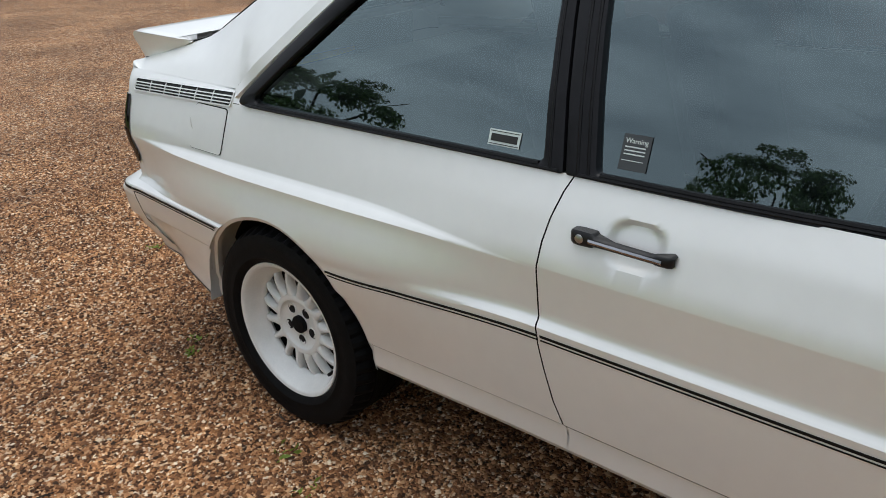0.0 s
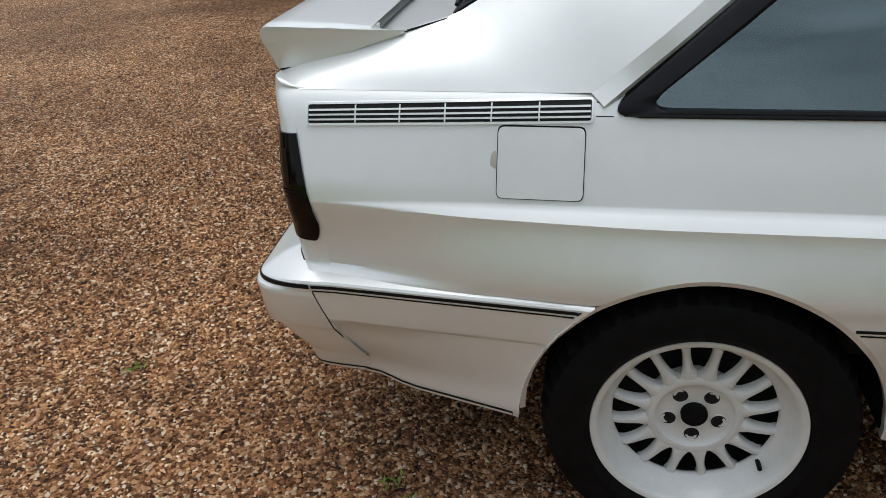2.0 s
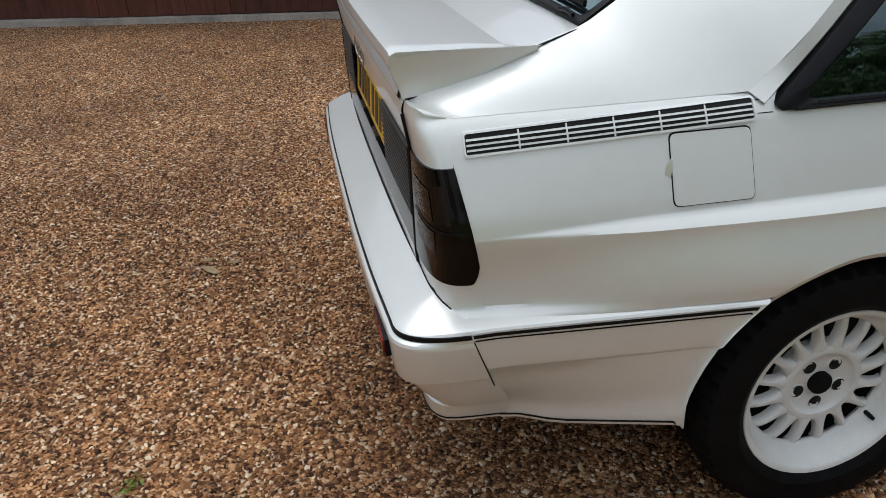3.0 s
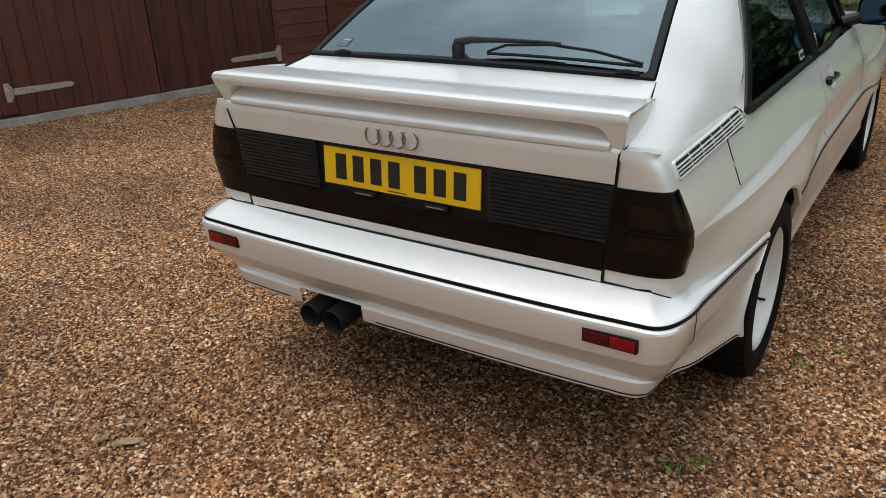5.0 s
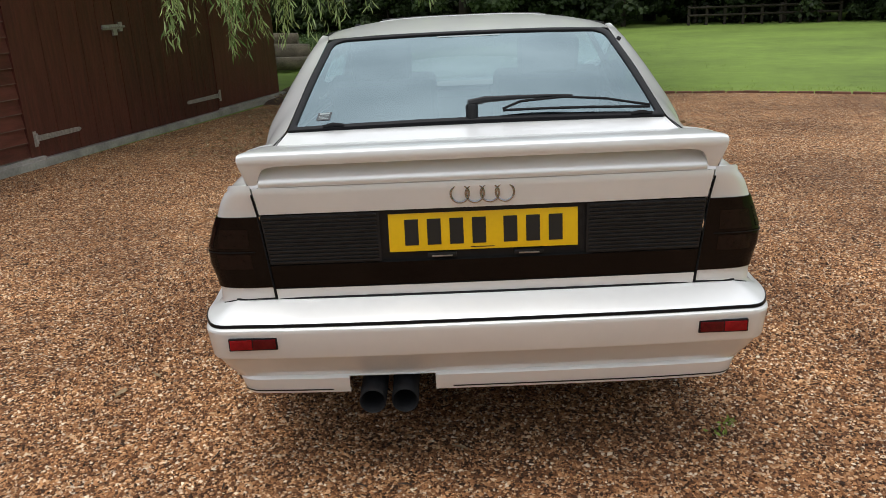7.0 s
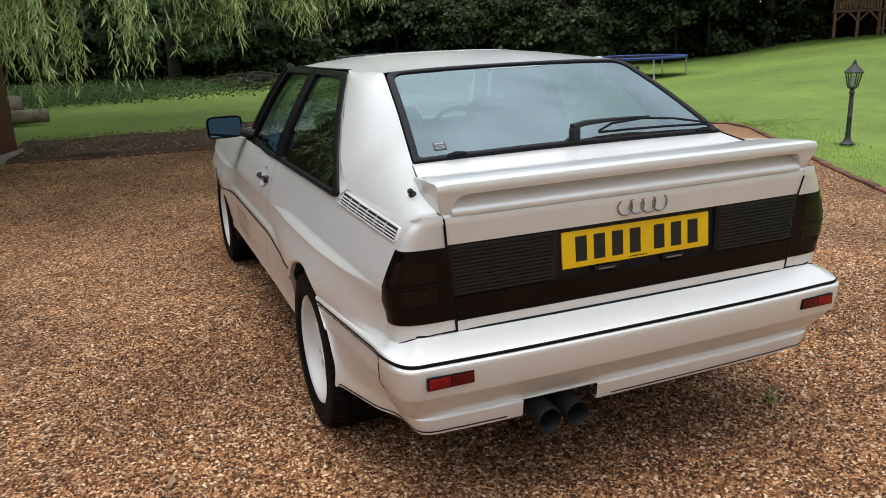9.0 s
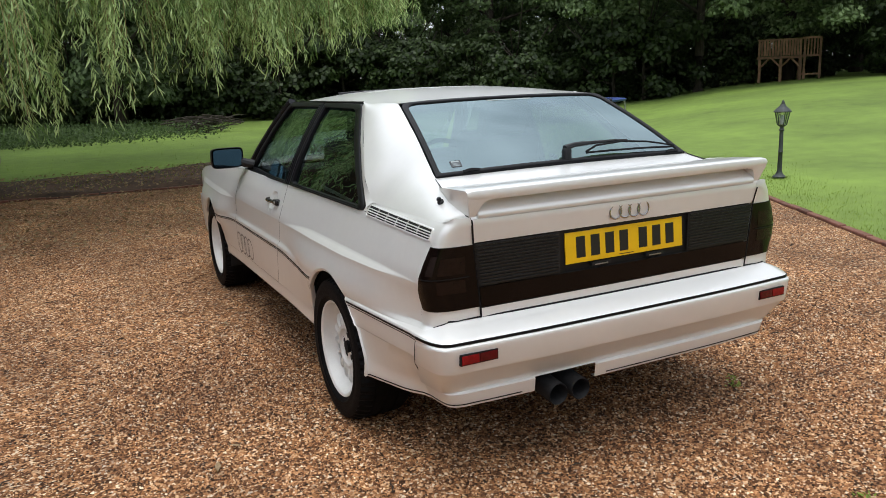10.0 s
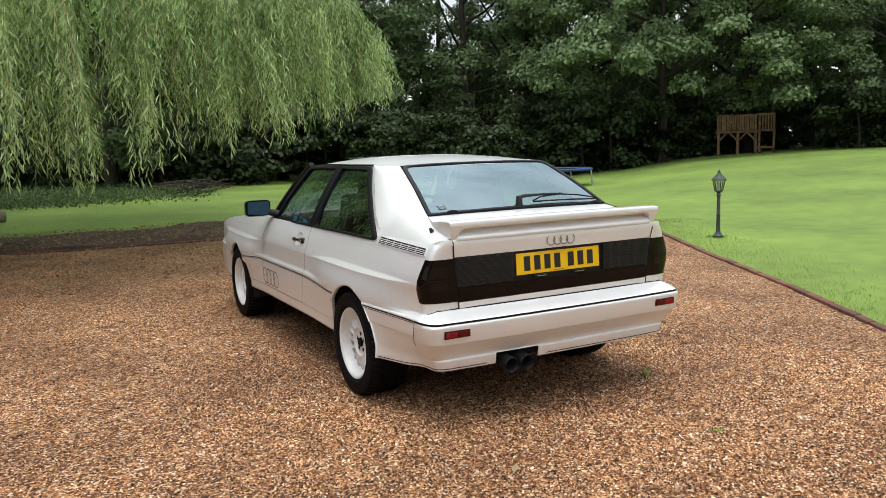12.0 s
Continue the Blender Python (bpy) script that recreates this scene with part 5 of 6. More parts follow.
tube(bm, [(x + nx * (bumper_section(x, y)[0][0] + 0.003), min(y + ny * (bumper_section(x, y)[0][0] + 0.003), 0.79), bumper_section(x, y)[0][1]) for x, y, nx, ny in BUMP], 0.0040, 6)
part("bumper_joint", bm, TRIM, bumper, "dark joint between body and bumper")
for s in (1, -1):
    bm = bmesh.new()
    tube(bm, [corner_point(a, table(a, [(0.0, 0.567), (0.2, 0.573), (0.4, 0.583), (0.6, 0.592), (1.0, 0.599)]), s, 0.0004) for a in span(0.36, 1.0, 14)], 0.0018, 6)
    part("bumper_joint", bm, TRIM, bumper, "dark joint between body and bumper")
for i0, i1 in ((0, 14), (n_b - 14, n_b)):
    bumper_strip(0.5485, 0.5545, 0.0016, i0, i1, TRIM, "pinstripe")
    bumper_strip(0.5415, 0.5438, 0.0016, i0, i1, TRIM, "pinstripe")
for s in (1, -1):
    bm = bmesh.new()
    box(bm, (min(s * 0.581, s * 0.716), 0.1125, 0.4805), (max(s * 0.581, s * 0.716), 0.15, 0.5165), 0.002)
    part("reflector_frame", bm, TRIM, bumper, "black reflector surround")
    # bright and dim halves: the returned light is painted as two reds
    for x0, x1, material, nm in ((0.585, 0.648, RED_DIM, "reflector_inner"), (0.651, 0.712, RED_LENS, "reflector_outer")):
        bm = bmesh.new()
        box(bm, (min(s * x0, s * x1), 0.1095, 0.4845), (max(s * x0, s * x1), 0.14, 0.5125), 0.002)
        part(nm, bm, material, bumper, "red rear reflector lens")
for x in (-0.333, -0.240):
    bm = bmesh.new()
    lathe(bm, [(0.0, 0.30), (0.031, 0.24), (0.0335, 0.142), (0.0365, 0.138), (0.039, 0.142), (0.039, 0.40), (0.03, 0.55)], 28, "y", (x, 0, 0))
    for v in bm.verts:
        v.co.z += 0.292 + 0.10 * (v.co.y - 0.12)
    part("tailpipe", tidy(bm), EXHAUST, car, "sooty black tailpipe", angle=50)
bm = bmesh.new()
box(bm, (-0.52, 0.42, 0.235), (0.40, 0.74, 0.36), 0.05)
part("silencer", bm, EXHAUST, car)
bm = bmesh.new()
box(bm, (-0.58, 0.27, 0.335), (0.58, 0.72, 0.56))
box(bm, (-0.49, 0.5, 0.24), (0.49, 4.3, 0.40), 0.03)
box(bm, (-0.62, 1.34, 0.265), (0.62, 3.18, 0.36), 0.03)
part("underbody", bm, WELL, car, "black underbody")

# ---- fuel flap, vents, locks ----
def side_quad(s, y0, y1, z0, z1, off, r=0.012):
    poly = refine(round_poly([(y0, z0), (y1, z0), (y1, z1), (y0, z1)], [r] * 4, 4), 3)
    return poly, (lambda y, z, d: (s * (side_x(y, z) + d), y, z))


poly, place = side_quad(1, 0.619, 0.771, 0.7445, 0.8635, 0)
inner = [(lerp(0.695, y, 0.974), lerp(0.80, z, 0.966)) for y, z in poly]
part("fuel_flap_gap", ring_mesh(poly, inner, place, 0.0018, 0.0), TRIM, bodies[1][0], "fine dark gap round the flap")
part("fuel_flap", pane_mesh([(lerp(0.695, y, 1.004), lerp(0.80, z, 1.004)) for y, z in inner], place, 0.0028), PAINT, bodies[1][0], "white fuel filler flap", angle=60)
bm = bmesh.new()
arc = [math.pi * (j / 10 - 0.5) for j in range(11)]
grid(bm, [[(side_x(0.618, 0.800) + 0.0035, 0.6185, 0.800 + 0.027 * math.sin(q)), (side_x(0.612, 0.800) + 0.0008, 0.6185 - 0.011 * math.cos(q), 0.800 + 0.027 * math.sin(q))] for q in arc])
part("finger_recess", bm, PAINT, bodies[1][0], "finger recess of the flap")


def vent_z(y, z):
    return z + (y - 0.52) * 0.030


for s in (1, -1):
    place = (lambda s: lambda y, z, d: (s * (side_x(y, min(vent_z(y, z), 0.912)) + d), y, vent_z(y, z)))(s)
    outer = refine(round_poly([(0.266, 0.862), (0.782, 0.862), (0.782, 0.901), (0.266, 0.901)], [0.006] * 4, 3), 10)
    inn = refine(round_poly([(0.270, 0.866), (0.778, 0.866), (0.778, 0.897), (0.270, 0.897)], [0.004] * 4, 3), 10)
    vent = part("pillar_vent", ring_mesh(outer, inn, place, 0.0052, 0.0), PAINT, bodies[s][0], "white slatted air vent")
    part("vent_recess", pane_mesh(inn, place, 0.0024), WELL, vent, "black vent recess")
    for z in (0.8725, 0.8805, 0.8885):
        bm = bmesh.new()
        rows = [[place(y, z - 0.0012, 0.0020), place(y, z - 0.0012, 0.0052), place(y, z + 0.0012, 0.0052), place(y, z + 0.0012, 0.0020)] for y in span(0.271, 0.777, 14)]
        grid(bm, rows)
        part("slat", tidy(bm), PAINT, vent)
    for y in span(0.360, 0.690, 5):
        bm = bmesh.new()
        grid(bm, [[place(y - 0.0013, z, 0.0020), place(y - 0.0013, z, 0.0046), place(y + 0.0013, z, 0.0046), place(y + 0.0013, z, 0.0020)] for z in span(0.867, 0.896, 4)])
        part("divider", tidy(bm), PAINT, vent)
    stripe(s, 0.786, 0.815, 0.900, 0.9012, 0.0008, bodies[s][0], TRIM, "panel_gap", 4)
    stripe(s, 0.786, 0.815, 0.8795, 0.8807, 0.0008, bodies[s][0], TRIM, "panel_gap", 4)

for name, p in (("alarm_sensor", (-0.645, 0.352, 0.961)), ("alarm_sensor", (0.512, 0.93, 1.222))):
    bm = bmesh.new()
    lathe(bm, [(0.0, -0.012), (0.0145, -0.012), (0.0155, 0.004), (0.0105, 0.008), (0.010, 0.014), (0.012, 0.017), (0.008, 0.024), (0.0, 0.025)], 14)
    ob = part(name, tidy(bm), PLASTIC, car, "small black rubber knob on the pillar")
    ob.matrix_basis = Matrix.Translation(p) @ pose(0, 0, 0, 10, (-35 if p[0] < 0 else 35), 0) @ Matrix.Scale(0.74, 4)

# ---- door handles, mirrors ----
for s in (1, -1):
    quarter, door = bodies[s]
    bm = bmesh.new()
    X = lambda y, d: side_x(y, 0.787) + d
    rows = []
    for y, z, h, o in ((1.870, 0.787, 0.0085, 0.008), (1.872, 0.787, 0.0120, 0.015), (1.878, 0.787, 0.0138, 0.0195), (1.890, 0.7875, 0.0145, 0.0215), (1.914, 0.7880, 0.0138, 0.0220), (1.919, 0.7880, 0.0128, 0.0220), (1.922, 0.7870, 0.0092, 0.0220), (1.96, 0.7862, 0.0086, 0.0225), (2.02, 0.7846, 0.0084, 0.0225), (2.036, 0.7842, 0.0086, 0.0220), (2.040, 0.7844, 0.0104, 0.0220), (2.062, 0.7840, 0.0108, 0.0195), (2.068, 0.7838, 0.0098, 0.0165), (2.071, 0.7836, 0.0070, 0.010)):
        inner_off = -0.003 if (y < 1.93 or y > 2.04) else 0.012
        rows.append([(s * X(y, inner_off), y, z - h), (s * X(y, o * 0.8), y, z - h), (s * X(y, o), y, z - h * 0.62), (s * X(y, o), y, z + h * 0.62), (s * X(y, o * 0.8), y, z + h), (s * X(y, inner_off), y, z + h), (s * X(y, inner_off), y, z - h)])
    vs = grid(bm, rows)
    handle = part("door_handle", tidy(bm), PLASTIC, door, "black door handle with a bright insert", angle=48)
    bm = bmesh.new()
    grid(bm, [[(s * (X(y, 0.0228)), y, lerp(0.7878, 0.7838, k) - h), (s * (X(y, 0.0246)), y, lerp(0.7878, 0.7838, k)), (s * X(y, 0.0228), y, lerp(0.7878, 0.7838, k) + h)] for k in span(0, 1, 8) for y, h in ((lerp(1.912, 2.052, k), 0.0042),)])
    part("insert", tidy(bm), CHROME, handle, "bright metal insert")
    bm = bmesh.new()
    lathe(bm, [(0.0, 0.0035), (0.006, 0.0035), (0.0085, 0.002), (0.009, 0.0)], 16, "x")
    ob = part("lock", tidy(bm), DULL_METAL, handle, "round key lock")
    ob.location = (s * X(1.893, 0.0205), 1.893, 0.7878)
    if s < 0:
        ob.rotation_euler = (0, 0, math.pi)
    mirror = tagged(new("door_mirror"), "black door mirror")
    mirror.parent = door
    bm = bmesh.new()
    rows = []
    for y, k, dz in ((2.685, 1.0, 0), (2.70, 1.03, 0), (2.75, 0.98, 0), (2.79, 0.80, 0.004), (2.808, 0.45, 0.008)):
        cx, cz = 0.852, 0.958 + dz
        hw, hh = 0.094 * k, 0.058 * k
        row = []
        for j in range(25):
            a = 2 * math.pi * j / 24
            cxs, sns = math.cos(a), math.sin(a)
            row.append((s * (cx + hw * math.copysign(abs(cxs) ** 0.35, cxs)), y - 0.02 * cxs, cz + hh * math.copysign(abs(sns) ** 0.35, sns)))
        rows.append(row)
    rows.append([(s * 0.85, 2.812, 0.966)] * 25)
    grid(bm, rows)
    part("housing", tidy(bm), PLASTIC, mirror, angle=45)
    bm = bmesh.new()
    tube(bm, [(s * 0.70, 2.70, 0.905), (s * 0.76, 2.72, 0.925), (s * 0.80, 2.73, 0.94)], [0.03, 0.026, 0.03], 10)
    part("foot", bm, PLASTIC, mirror)
    bm = bmesh.new()
    rim = [(s * (0.852 + 0.086 * math.copysign(abs(math.cos(a)) ** 0.3, math.cos(a))), 2.6845 - 0.02 * math.cos(a), 0.958 + 0.05 * math.copysign(abs(math.sin(a)) ** 0.3, math.sin(a))) for a in [2 * math.pi * j / 24 for j in range(24)]]
    bm.faces.new([bm.verts.new(p) for p in rim])
    part("mirror_glass", bm, MIRROR, mirror, "mirror glass")

# four large pale rings on the lower door of the nearside
for i in range(4):
    bm = bmesh.new()
    rows = []
    for j in range(33):
        a = 2 * math.pi * j / 32
        row = []
        for r in (0.054, 0.062):
            y, z = 2.70 - i * 0.088 + r * math.cos(a), 0.455 + r * math.sin(a)
            row.append((-(side_x(y, z) + 0.0014), y, z))
        rows.append(row)
    grid(bm, rows)
    part("ring_decal", tidy(bm), DECAL, bodies[-1][1], "grey ring decal")


# ---- wheels ----
def wheel():
    """Offside wheel, its outer face towards +x, about its own centre."""
    w = tagged(new("wheel"), "white multi-spoke alloy wheel with black tyre")
    bm = bmesh.new()
    seg = 144
    prof = [(0.198, -0.105), (0.215, -0.118), (0.255, -0.122), (0.280, -0.114), (0.2925, -0.094), (0.294, -0.06), (0.294, -0.052), (0.291, -0.051), (0.291, -0.045), (0.2945, -0.044), (0.2945, -0.004), (0.291, -0.003), (0.291, 0.003), (0.2945, 0.004), (0.2945, 0.044), (0.291, 0.045), (0.291, 0.051), (0.294, 0.052), (0.297, 0.066), (0.2915, 0.086), (0.286, 0.098), (0.280, 0.1065), (0.276, 0.108), (0.262, 0.1125), (0.245, 0.1135), (0.232, 0.1115), (0.226, 0.1135), (0.218, 0.1135), (0.206, 0.1065), (0.199, 0.098)]
    rings = lathe(bm, prof, seg, "x")
    for k in (18, 19, 20):
        for j, v in enumerate(rings[k]):
            if j % 3 == 0:
                p = Vector((0, v.co.y, v.co.z))
                d = 0.008
                v.co -= p.normalized() * d
                v.co.x -= 0.003
    tidy(bm)
    tyre = part("tyre", bm, TYRE, w, "black tyre", angle=30)
    bm = bmesh.new()
    prof = [(0.160, 0.036), (0.1555, 0.044), (0.157, 0.051), (0.162, 0.055), (0.168, 0.060), (0.178, 0.076), (0.184, 0.092), (0.187, 0.0975), (0.192, 0.1005), (0.1985, 0.1015), (0.2010, 0.098), (0.2010, 0.090)]
    lathe(bm, prof, 96, "x")
    tidy(bm)
    part("rim", bm, WHITE_RIM, w, angle=40)
    n = 16
    for i in range(n):
        a = 2 * math.pi * (i + 0.5) / n
        bm = bmesh.new()
        rows = []
        for r, half, x0, x1 in ((0.082, 0.0165, 0.034, 0.0590), (0.090, 0.0172, 0.036, 0.0612), (0.097, 0.0135, 0.037, 0.0622), (0.106, 0.0100, 0.038, 0.0625), (0.120, 0.0082, 0.038, 0.0620), (0.135, 0.0074, 0.037, 0.0605), (0.148, 0.0080, 0.035, 0.057), (0.161, 0.0110, 0.030, 0.050)):
            rows.append([(x0, -half, r), (x1 - 0.006, -half, r), (x1, -half * 0.45, r), (x1, half * 0.45, r), (x1 - 0.006, half, r), (x0, half, r)])
        grid(bm, rows)
        tidy(bm)
        bmesh.ops.rotate(bm, verts=bm.verts, cent=(0, 0, 0), matrix=Matrix.Rotation(a, 3, "X"))
        part("spoke", bm, WHITE_RIM, w, angle=50)
    bm = bmesh.new()
    lathe(bm, [(0.093, 0.02), (0.0935, 0.052), (0.0915, 0.0585), (0.087, 0.0612), (0.0785, 0.0618), (0.0750, 0.0605), (0.0715, 0.0540), (0.066, 0.0510), (0.050, 0.0490), (0.030, 0.0480), (0.0, 0.048)], 48, "x")
    hub = part("hub_disc", tidy(bm), WHITE_RIM, w, angle=40)
    bm = bmesh.new()
    lathe(bm, [(0.0255, 0.040), (0.0258, 0.0575), (0.0235, 0.061), (0.012, 0.062), (0.0, 0.062)], 18, "x")
    part("centre_cap", tidy(bm), TYRE, w, "black centre cap")
    for i in range(5):
        a = 2 * math.pi * i / 5
        bm = bmesh.new()
        c = (0, 0.050 * math.sin(a), -0.050 * math.cos(a))
        lathe(bm, [(0.0172, 0.0486), (0.0168, 0.0512), (0.0155, 0.0518), (0.0146, 0.0506)], 18, "x", c)
        part("bolt_rim", tidy(bm), WHITE_RIM, hub)
        # the recess's shade is painted: a black disc and a darkened bolt
        bm = bmesh.new()
        lathe(bm, [(0.0148, 0.0508), (0.0120, 0.0497), (0.0, 0.0496)], 16, "x", c)
        part("bolt_hole", tidy(bm), WELL, hub, "black disc for the shade in the bolt recess")
        bm = bmesh.new()
        lathe(bm, [(0.0090, 0.0495), (0.0086, 0.0512), (0.0, 0.0514)], 6, "x", c)
        part("bolt", tidy(bm), EXHAUST, hub, "wheel bolt, darkened as in the shade of its recess")
    bm = bmesh.new()
    lathe(bm, [(0.162, 0.036), (0.178, 0.0), (0.178, -0.02), (0.0, -0.02)], 48, "x")
    part("brake_disc", tidy(bm), WELL, w, "dark brake behind the spokes")
    bm = bmesh.new()
    a = radians(-128)
    c = Vector((0.075, 0.166 * math.sin(-a), 0.166 * math.cos(a)))
    tube(bm, [c - Vector((0.03, 0, 0)), c + Vector((0.004, 0, 0))], [0.006, 0.0045], 8)
    part("valve", bm, TRIM, w, "black valve cap")
    return w


w0 = wheel()
w0.parent = car
w0.matrix_basis = pose(0.722, AXLE_R, HUB_Z)
for p, turn in (((0.712, AXLE_F), 0), ((-0.722, AXLE_R), 180), ((-0.712, AXLE_F), 180)):
    copy_thing(w0, pose(p[0], p[1], HUB_Z, 37 if turn else 11, 0, turn))

# ---- cabin ----
def seat(x, y):
    st = tagged(new("front_seat"), "dark grey cloth front seat with headrest")
    st.parent = car
    bm = bmesh.new()
    box(bm, (x - 0.24, y - 0.02, 0.42), (x + 0.24, y + 0.48, 0.58), 0.05)
    part("seat_cushion", bm, CLOTH, st)
    bm = bmesh.new()
    box(bm, (-0.235, -0.07, 0.0), (0.235, 0.05, 0.56), 0.05, pose(x, y, 0.54, 16, 0, 0), seg=3)
    part("backrest", bm, CLOTH, st)
    bm = bmesh.new()
    box(bm, (-0.13, -0.05, 0.60), (0.13, 0.04, 0.76), 0.035, pose(x, y, 0.49, 16, 0, 0), seg=3)
    part("headrest", bm, CLOTH, st)
    return st


seat(-0.36, 1.80)
seat(0.36, 1.80)
bm = bmesh.new()
box(bm, (-0.58, 1.02, 0.40), (0.58, 1.45, 0.58), 0.05)
box(bm, (-0.58, -0.07, 0.0), (0.58, 0.06, 0.42), 0.05, pose(0, 1.10, 0.52, 20, 0, 0))
part("rear_bench", bm, CLOTH, car, "dark grey rear bench")
bm = bmesh.new()
box(bm, (-0.60, 0.52, 0.845), (0.60, 1.02, 0.875), 0.01)
part("parcel_shelf", bm, CABIN, car, "black parcel shelf")
bm = bmesh.new()
box(bm, (-0.64, 2.45, 0.62), (0.64, 2.80, 0.885), 0.06)
box(bm, (0.16, 2.35, 0.85), (0.58, 2.6, 0.93), 0.04)
part("dashboard", bm, CABIN, car, "black dashboard")
bm = bmesh.new()
tube(bm, [(0.36 + 0.18 * math.cos(a), 2.30 + 0.05 * math.sin(a), 0.82 + 0.175 * math.sin(a)) for a in [2 * math.pi * j / 28 for j in range(29)]], 0.014, 8)
part("steering_wheel", bm, TRIM, car, "black steering wheel")
bm = bmesh.new()
grid(bm, [[(u * (roof_w(y) - 0.012), y, lerp(1.252, roof_z(y) - 0.018, 1 - abs(u) ** 3)) for u in span(-1, 1, 11)] for y in span(1.02, 2.36, 9)])
part("headliner", bm, CABIN, car, "dark grey roof lining")
bm = bmesh.new()
box(bm, (-0.60, 0.5, 0.36), (0.60, 2.8, 0.40))
part("cabin_floor", bm, CABIN, car)
for s in (1, -1):
    bm = bmesh.new()
    grid(bm, [[(s * 0.69, y, 0.40), (s * 0.70, y, 0.84), (s * (green_x(y, 0.875) - 0.02), y, 0.878)] for y in (0.84, 0.9, 1.8, 2.75)])
    part("door_trim", bm, CABIN, car)
    bm = bmesh.new()
    grid(bm, [[(s * (green_x(y, z) - 0.022), y, z) for y, z in ((lerp(0.70, 1.245, k), lerp(0.89, 1.25, k)), (lerp(0.80, 1.255, k), lerp(0.89, 1.25, k)))] for k in span(0, 1, 6)])
    part("pillar_lining", bm, CABIN, car, "dark lining of the rear pillar")
# ---- planting ----
def leaf_cloud(name, pts, size, material, aspect=0.55, droop=0.0, seed=1, direct=None, facing=None, jitter=0.35):
    """Many single leaves, each a folded rhombus of its own, at the given points."""
    rng = np.random.default_rng(seed)
    n = len(pts)
    a = rng.normal(size=(n, 3)) if direct is None else direct + rng.normal(scale=jitter, size=(n, 3))
    a[:, 2] -= droop
    a /= np.linalg.norm(a, axis=1, keepdims=True)
    if facing is not None:
        f = facing + rng.normal(scale=0.45, size=(n, 3))
        a = np.cross(f, a)
        a /= np.linalg.norm(a, axis=1, keepdims=True)
        b = np.cross(a, f)
    else:
        b = np.cross(a, rng.normal(size=(n, 3)))
    b /= np.linalg.norm(b, axis=1, keepdims=True)
    c = np.cross(a, b)
    s = (size * rng.uniform(0.65, 1.3, n))[:, None]
    co = np.stack([pts, pts + 0.5 * s * a + 0.5 * aspect * s * b + 0.08 * s * c, pts + s * a, pts + 0.5 * s * a - 0.5 * aspect * s * b + 0.08 * s * c], 1).reshape(-1, 3)
    me = bpy.data.meshes.new(name)
    me.vertices.add(len(co))
    me.vertices.foreach_set("co", co.ravel())
    idx = np.arange(4 * n)
    me.loops.add(4 * n)
    me.loops.foreach_set("vertex_index", idx)
    me.polygons.add(n)
    me.polygons.foreach_set("loop_start", np.arange(0, 4 * n, 4))
    me.update()
    me.validate()
    me.materials.append(material)
    return me


def crown_points(rng, height, radius, base, clumps, per, spread, skirt):
    """Clumps on the outside of an uneven crown."""
    pts, face = [], []
    for _ in range(clumps):
        th, k = rng.uniform(0, 2 * math.pi), rng.uniform(0, 1) ** 0.8
        z = lerp(base, height, k)
        prof = math.sin(math.pi * (0.12 + 0.86 * (1 - k))) ** 0.6
        if k < 0.45:
            prof = max(prof, skirt)
        r = radius * prof * rng.uniform(0.55, 1.08)
        c = np.array([r * math.cos(th), r * math.sin(th), z])
        k2 = spread * rng.uniform(0.7, 1.3)
        q = rng.normal(size=(per, 3))
        q *= (0.55 + 0.45 * rng.uniform(size=(per, 1))) / np.linalg.norm(q, axis=1, keepdims=True)
        q[:, 2] = np.abs(q[:, 2]) * 0.8 - 0.15
        pts.append(c + q * k2 * 1.5)
        face.append(q + np.array([0.35 * math.cos(th), 0.35 * math.sin(th), 0.5]))
    return np.concatenate(pts), np.concatenate(face)


def tree_kind(name, seed, height, radius, base, clumps, per, spread, leaf, material, trunk_r, skirt=0.0):
    rng = np.random.default_rng(seed)
    t = tagged(new(name), "broadleaf tree with dense dark green crown", "tree")
    bm = bmesh.new()
    lean = rng.uniform(-0.4, 0.4, 2)
    spine = [(lean[0] * k * k, lean[1] * k * k, height * 0.85 * k) for k in span(0, 1, 8)]
    tube(bm, spine, [trunk_r * (1.25 if i == 0 else 1 - 0.75 * i / 7) for i in range(8)], 10)
    for i in range(9):
        k = rng.uniform(0.25, 0.8)
        th = rng.uniform(0, 6.283)
        o = Vector((lean[0] * k * k, lean[1] * k * k, height * 0.85 * k))
        d = Vector((math.cos(th), math.sin(th), rng.uniform(0.25, 0.9)))
        L = radius * rng.uniform(0.6, 0.95)
        tube(bm, [o, o + d * L * 0.5, o + d * L + Vector((0, 0, 0.4))], [trunk_r * 0.4, trunk_r * 0.22, 0.03], 6)
    part("trunk", bm, BARK, t, "dark ridged trunk and limbs")
    pts, face = crown_points(rng, height, radius, base, clumps, per, spread, skirt)
    me = leaf_cloud("crown", pts, leaf, material, 0.7, 0.0, seed, None, face)
    ob = new("crown", me)
    ob.parent = t
    tagged(ob, "dense leafy crown")
    return t


oak = tree_kind("tree", 11, 13.0, 6.4, 2.0, 190, 230, 0.60, 0.19, LEAF_MID, 0.28)
spreading = tree_kind("tree", 16, 13.0, 6.6, 2.5, 340, 230, 0.58, 0.19, LEAF_MID, 0.22, 0.92)
ash = tree_kind("tree", 12, 15.0, 4.6, 1.2, 120, 170, 0.62, 0.21, LEAF_DARK, 0.26)
elm = tree_kind("tree", 13, 12.0, 4.2, 0.8, 120, 180, 0.55, 0.20, LEAF_DARK, 0.22)
bush = tree_kind("shrub", 14, 3.4, 2.6, 0.15, 50, 85, 0.42, 0.24, LEAF_SHADED, 0.10)
